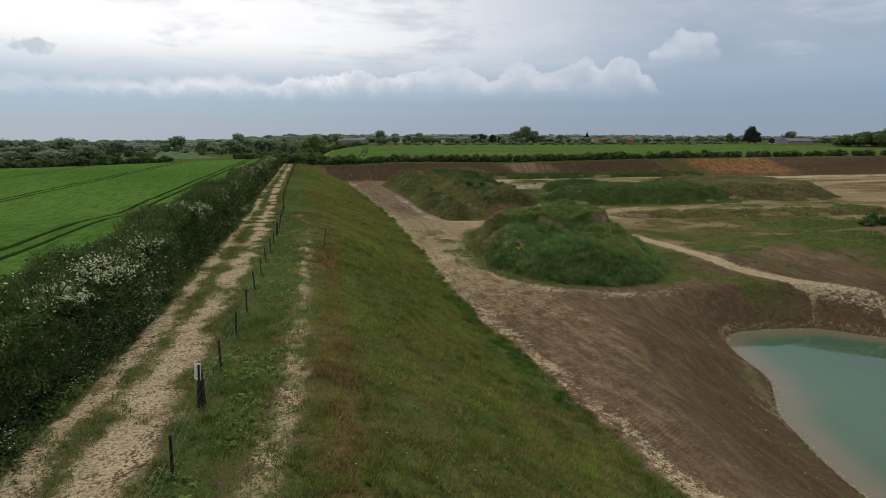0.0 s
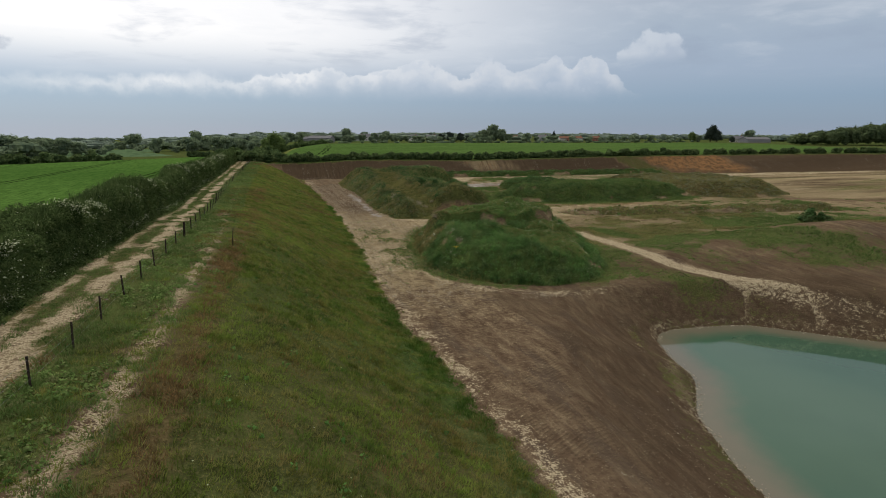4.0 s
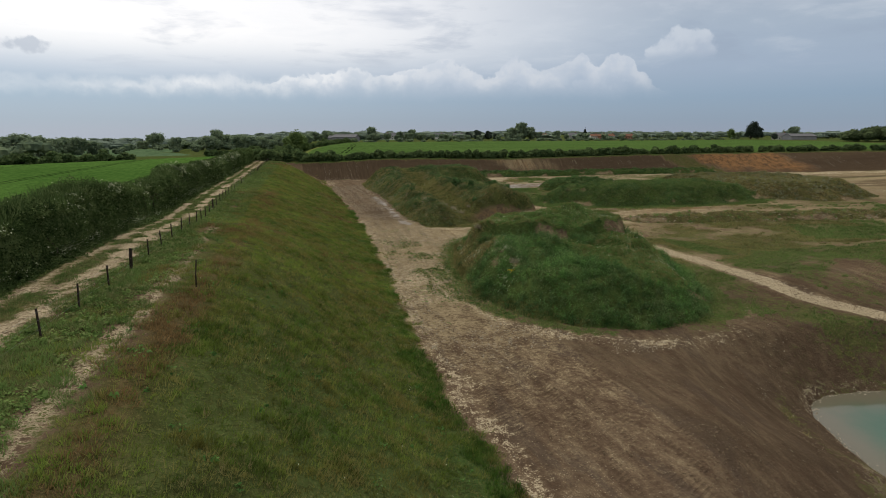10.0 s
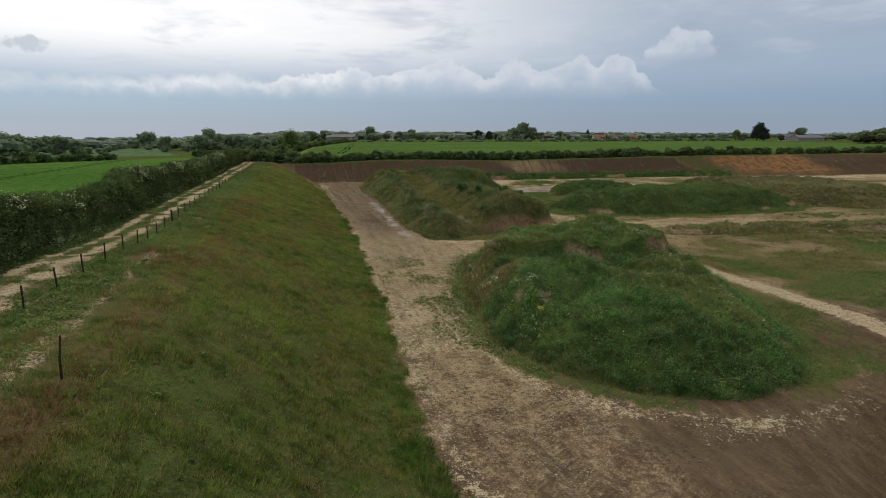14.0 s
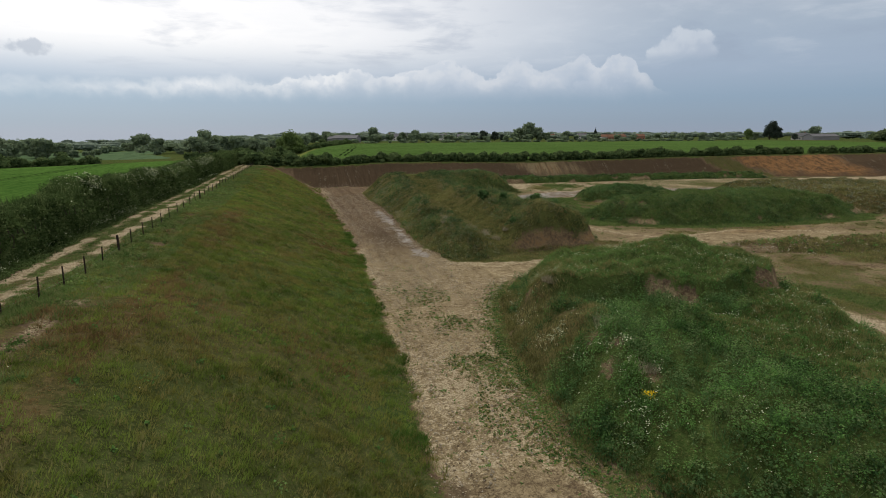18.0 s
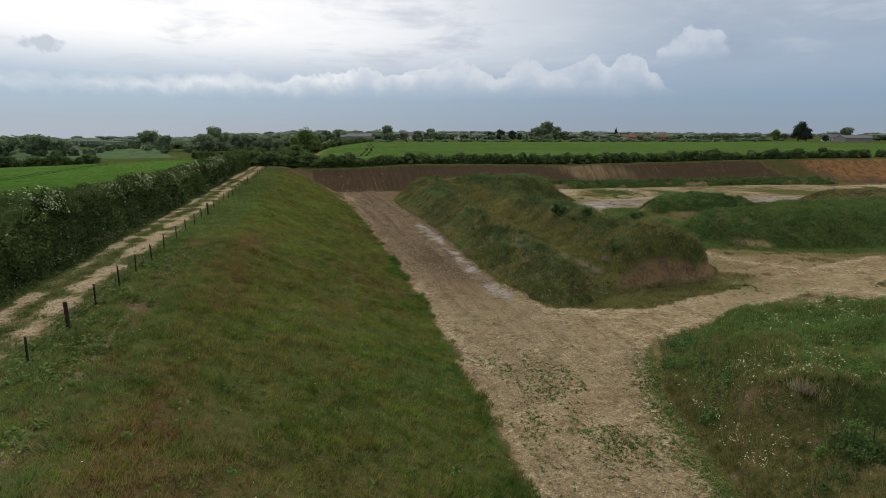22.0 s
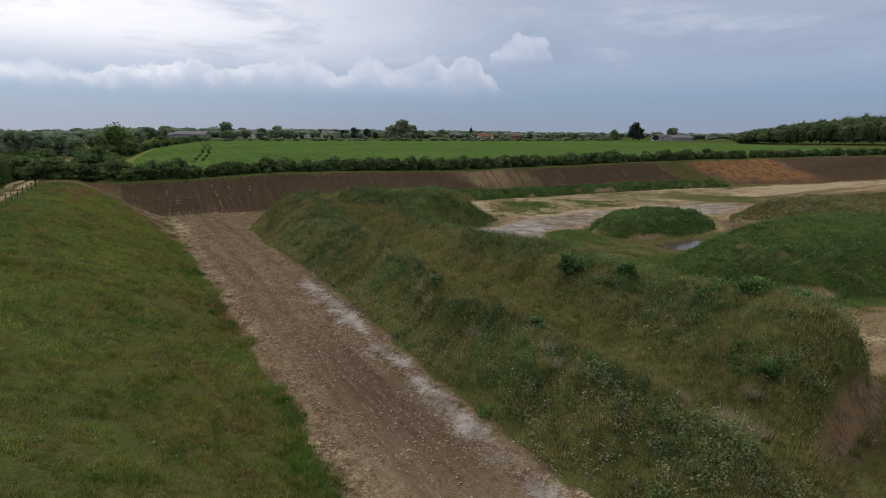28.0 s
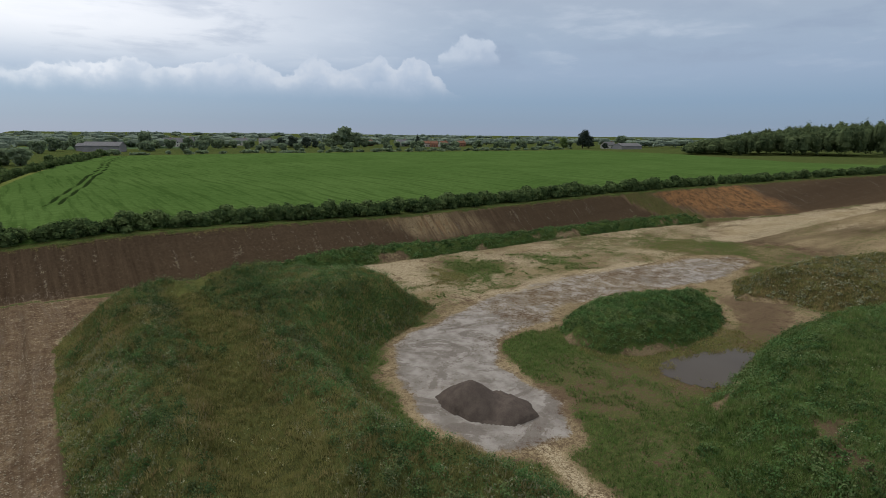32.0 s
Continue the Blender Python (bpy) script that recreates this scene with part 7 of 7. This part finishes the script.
def track_tufts():
    n = 60000
    y = rng.uniform(-10, 170, n)
    x = fence_x(y) + rng.uniform(-5.2, -0.4, n)
    g = zones(x, y)[0]
    keep = g + 0.9 * (fbm(x, y, 0.9, 131) - 0.5) > 0.45
    at = np.stack([x, y, land(x, y)], 1)[keep]
    stuff("track_grass", "short green grass between the wheel ruts", "grass", raw_mesh("track_grass", blade_tris(rng, at, rng.uniform(0.05, 0.16, len(at)), np.full(len(at), 0.035), 5, 0.12), 3, VERGE))


track_tufts()


def road_crumbs():
    """Seedling tufts dotted over the little-used side of the haul road."""
    n = 60000
    x, y = scatter(rng, n, 10, 26, 50, 98)
    near = inside(x, y, M1)
    chance = 0.70 * np.exp(-(((x - 17.2) / 3.4) ** 2 + ((y - 70) / 16) ** 2)) * ramp(fbm(x, y, 3, 125), 0.36, 0.6) + 0.75 * np.exp(-((near + 1.0) / 0.9) ** 2)
    keep = (rng.uniform(0, 1, n) < chance) & (near < -0.1) & (x > toe_x(y) + 0.8)
    x, y = x[keep], y[keep]
    at = np.stack([x, y, land(x, y)], 1)
    pale = rng.uniform(0, 1, len(x)) < 0.5
    for m, name, label, mat in ((pale, "road_seedlings", "yellowish seedling tufts dotted over the haul road", PALEGRASS), (~pale, "road_seedlings", "green seedling tufts dotted over the haul road", WEED)):
        k = int(m.sum())
        stuff(name, label, "grass", raw_mesh(name, clump_quads(rng, at[m] - (0, 0, 0.01), rng.uniform(0.05, 0.15, k), rng.uniform(0.04, 0.12, k), 9, 0.045), 4, mat))


road_crumbs()


def flowers():
    spots = []
    for ring, height, n, cut, lift in ((M1, mound1_z, 15000, 0.44, 0.36), (M2, mound2_z, 5000, 0.60, 0.45), (M3, mound3_z, 2500, 0.62, 0.4)):
        x, y = scatter(rng, n, min(p[0] for p in ring), max(p[0] for p in ring), min(p[1] for p in ring), max(p[1] for p in ring))
        d = inside(x, y, ring)
        keep = (d > 0.8) & (fbm(x, y, 4, 141) > cut)
        if ring is M1:
            keep &= (tops1(x, y) & (fbm(x, y, 1.2, 143) > 0.50)) | (west1(x, y, d) & (fbm(x, y, 1.6, 144) > 0.52)) | (rng.uniform(0, 1, n) < 0.10)
        x, y = x[keep], y[keep]
        spots.append(np.stack([x, y, height(x, y) + rng.uniform(0.6, 1.2, len(x)) * lift], 1))
    stuff("white_flowers", "small white daisies scattered over the mounds", "wildflowers", raw_mesh("white_flowers", leaf_quads(rng, np.repeat(np.concatenate(spots), 2, 0) + rng.normal(0, 0.05, (2 * sum(map(len, spots)), 3)), 0.038, 2.5), 4, BLOSSOM))
    y = rng.uniform(0, 140, 700)
    x = fence_x(y) + rng.uniform(1, 20, 700)
    keep = (fbm(x, y, 5, 142) > 0.55) & (x < toe_x(y))
    x, y = x[keep], y[keep]
    stuff("white_flowers", "a few white daisies in the bank's grass", "wildflowers", raw_mesh("bank_flowers", leaf_quads(rng, np.stack([x, y, land(x, y) + 0.2], 1), 0.03, 2.5), 4, BLOSSOM))


flowers()


def umbels():
    """White flower heads massed in drifts along the mound's road side."""
    r = np.random.default_rng(62)
    spots = []
    for cx, cy, sx, sy, n in ((21.7, 67.2, 0.45, 0.8, 150), (22.2, 59.2, 0.5, 1.3, 170), (21.4, 62.6, 0.5, 1.0, 70), (22.3, 73.3, 0.5, 1.5, 90), (20.3, 55.8, 0.5, 0.9, 80), (24.2, 80.0, 0.7, 1.6, 90), (23.6, 64.5, 0.6, 1.4, 60)):
        x, y = r.normal(cx, sx, n), r.normal(cy, sy, n)
        keep = (inside(x, y, M1) > 0.2) & (fbm(x, y, 0.8, 145) > 0.46)
        x, y = x[keep], y[keep]
        spots.append(np.stack([x, y, mound1_z(x, y) + r.uniform(0.35, 0.75, len(x))], 1))
    at = np.repeat(np.concatenate(spots), 4, 0)
    stuff("white_umbels", "white flower heads massed along the mound's flank", "wildflowers", raw_mesh("white_umbels", leaf_quads(r, at + r.normal(0, 0.06, at.shape), 0.036, 2.5), 4, BLOSSOM))


umbels()
fringe1 = lambda x, y, d: (d < 0.8) & (x < 29) & (y > 46) & (y < 84) & (fbm(x, y, 1.5, 146) > 0.40)
cloak("yellow_grass", "yellowish grass along the mound's foot", M1, mound1_z, 60000, 0.20, 0.04, 6, PALEGRASS, fringe1)


def tussock(label, x, y, z, size, mat, seed):
    r = np.random.default_rng(seed)
    at = np.zeros((26, 3)) + r.normal(0, 0.2 * size, (26, 3)) * (1, 1, 0)
    ob = new("grass_tussock", raw_mesh("grass_tussock", blade_tris(r, at, np.full(26, 0.5 * size), np.full(26, 0.035), 9, 0.2 * size), 3, mat))
    ob.matrix_basis = pose(x, y, z)
    return tagged(ob, label, "tussock", "pale tussocks")


for k, (x, y, s) in enumerate(((28.6, 112.5, 1.3), (29.3, 113.6, 1.1), (31.5, 104.0, 1.5), (32.8, 103.2, 1.3), (30.4, 105.6, 1.0), (28.2, 119.5, 1.2), (28.9, 127, 1.1), (23.4, 63.5, 1.2), (22.6, 58.2, 1.0), (24.4, 72.5, 1.1), (35, 104.8, 1.0))):
    h = mound2_z if y > 95 else mound1_z
    tussock("bleached straw-coloured grass tussock on the mound", x, y, float(h(np.array([x]), np.array([y]))[0]) - 0.03, s, STRAW, 200 + k)


def yellow_plant():
    x, y = 21.6, 56.6
    z = float(mound1_z(np.array([x]), np.array([y]))[0])
    ob = thing("yellow_flower_plant", "bright yellow flowering plant on the mound's edge", "plant", (x, y, z))
    r = np.random.default_rng(77)
    at = r.normal(0, 0.16, (40, 3)) * (1, 1, 0)
    part("leaves", raw_mesh("plant_leaves", blade_tris(r, at, np.full(40, 0.5), np.full(40, 0.05), 5, 0.12), 3, WEED), ob)
    f = r.normal(0, 0.17, (150, 3)) * (1, 1, 0.4) + (0, 0, 0.5)
    tagged(part("flower_head", raw_mesh("plant_flowers", leaf_quads(r, f, 0.04, 1.5), 4, YELLOW), ob, "yellow flower heads"), kind="stuff")


yellow_plant()


def stones(name, label, x, y, z, size, mat, seed):
    """Rough eight-sided lumps, half sunk."""
    r = np.random.default_rng(seed)
    n = len(x)
    base = np.array([(1, 0, 0), (0, 1, 0), (-1, 0, 0), (0, -1, 0), (0, 0, 0.8), (0, 0, -0.5)], float)
    v = base[None] * r.uniform(0.6, 1.3, (n, 6, 1)) * size[:, None, None] + r.normal(0, 0.12, (n, 6, 3)) * size[:, None, None]
    ang = r.uniform(0, 6.28, n)
    c, s = np.cos(ang)[:, None], np.sin(ang)[:, None]
    v = np.stack([v[..., 0] * c - v[..., 1] * s, v[..., 0] * s + v[..., 1] * c, v[..., 2]], -1)
    v += np.stack([x, y, z + size * 0.25], 1)[:, None]
    tri = np.array([(0, 1, 4), (1, 2, 4), (2, 3, 4), (3, 0, 4), (1, 0, 5), (2, 1, 5), (3, 2, 5), (0, 3, 5)])
    stuff(name, label, "stones", raw_mesh(name, v[:, tri].reshape(-1, 3), 3, mat))


def rubble():
    x, y = scatter(rng, 60000, 8, 60, 0, 200)
    c = zones(x, y)[1]
    edge = np.abs(inside(x, y, ROAD))
    keep = (x > toe_x(y)) & (y < 190) & (rng.uniform(0, 1, len(x)) < np.clip(c * 0.55 + 0.5 * np.exp(-(edge / 1.2) ** 2) - 0.12, 0, 1)) & (inside(x, y, POND) < 0)
    for ring, _ in MOUND_FIELDS:
        keep &= inside(x, y, ring) < 0
    x, y = x[keep], y[keep]
    stones("chalk_rubble", "pale chalk and flint lumps strewn on the road", x, y, land(x, y), 0.02 + 0.06 * rng.uniform(0, 1, len(x)) ** 3, STONE, 301)
    x, y = scatter(rng, 46000, 9, 28, 40, 180)
    keep = (x > toe_x(y) + 0.3) & (inside(x, y, ROAD) > 0.2) & (fbm(x, y, 5, 154) > 0.40)
    for ring, _ in MOUND_FIELDS:
        keep &= inside(x, y, ring) < -0.3
    x, y = x[keep], y[keep]
    stones("road_pebbles", "pale pebbles pressed into the haul road", x, y, land(x, y), 0.02 + 0.07 * rng.uniform(0, 1, len(x)) ** 2.5, STONE, 306)
    x, y = scatter(rng, 30000, 8, 60, -5, 60)
    keep = (x > toe_x(y) + 1) & (inside(x, y, POND) < 0) & (fbm(x, y, 3, 152) > 0.5) & (inside(x, y, M1) < 0)
    x, y = x[keep], y[keep]
    stones("soil_clods", "brown clods of soil on the sloping ground", x, y, land(x, y), 0.02 + 0.07 * rng.uniform(0, 1, len(x)) ** 3, BROWNSTONE, 302)
    x, y = scatter(rng, 9000, 61, 128, 78, 97)
    keep = inside(x, y, M4) > 0.1
    x, y = x[keep], y[keep]
    stones("broken_stone", "broken pale and brown stone on the bund", x, y, mound4_z(x, y), 0.05 + 0.12 * rng.uniform(0, 1, len(x)) ** 3, BROWNSTONE, 303)
    x, y = scatter(rng, 5000, 61, 128, 78, 97)
    keep = (inside(x, y, M4) > -0.6) & (fbm(x, y, 5, 153) > 0.42)
    x, y = x[keep], y[keep]
    stones("broken_stone", "pale broken stone tipped along the bund", x, y, np.maximum(mound4_z(x, y), land(x, y)), 0.05 + 0.15 * rng.uniform(0, 1, len(x)) ** 3, STONE, 305)
    x, y = [], []
    for (ax, ay), (bx, by) in zip(POND, POND[1:]):
        if ay > 4:
            for k in range(int(math.hypot(bx - ax, by - ay) * 26)):
                s = rng.uniform(0, 1)
                x.append(ax + s * (bx - ax) + rng.normal(0, 0.22))
                y.append(ay + s * (by - ay) + rng.normal(0, 0.22))
    x, y = np.array(x), np.array(y)
    stones("shore_stones", "pale stones along the pond's waterline", x, y, np.maximum(land(x, y), -4.03), 0.03 + 0.07 * rng.uniform(0, 1, len(x)) ** 2, STONE, 304)


rubble()
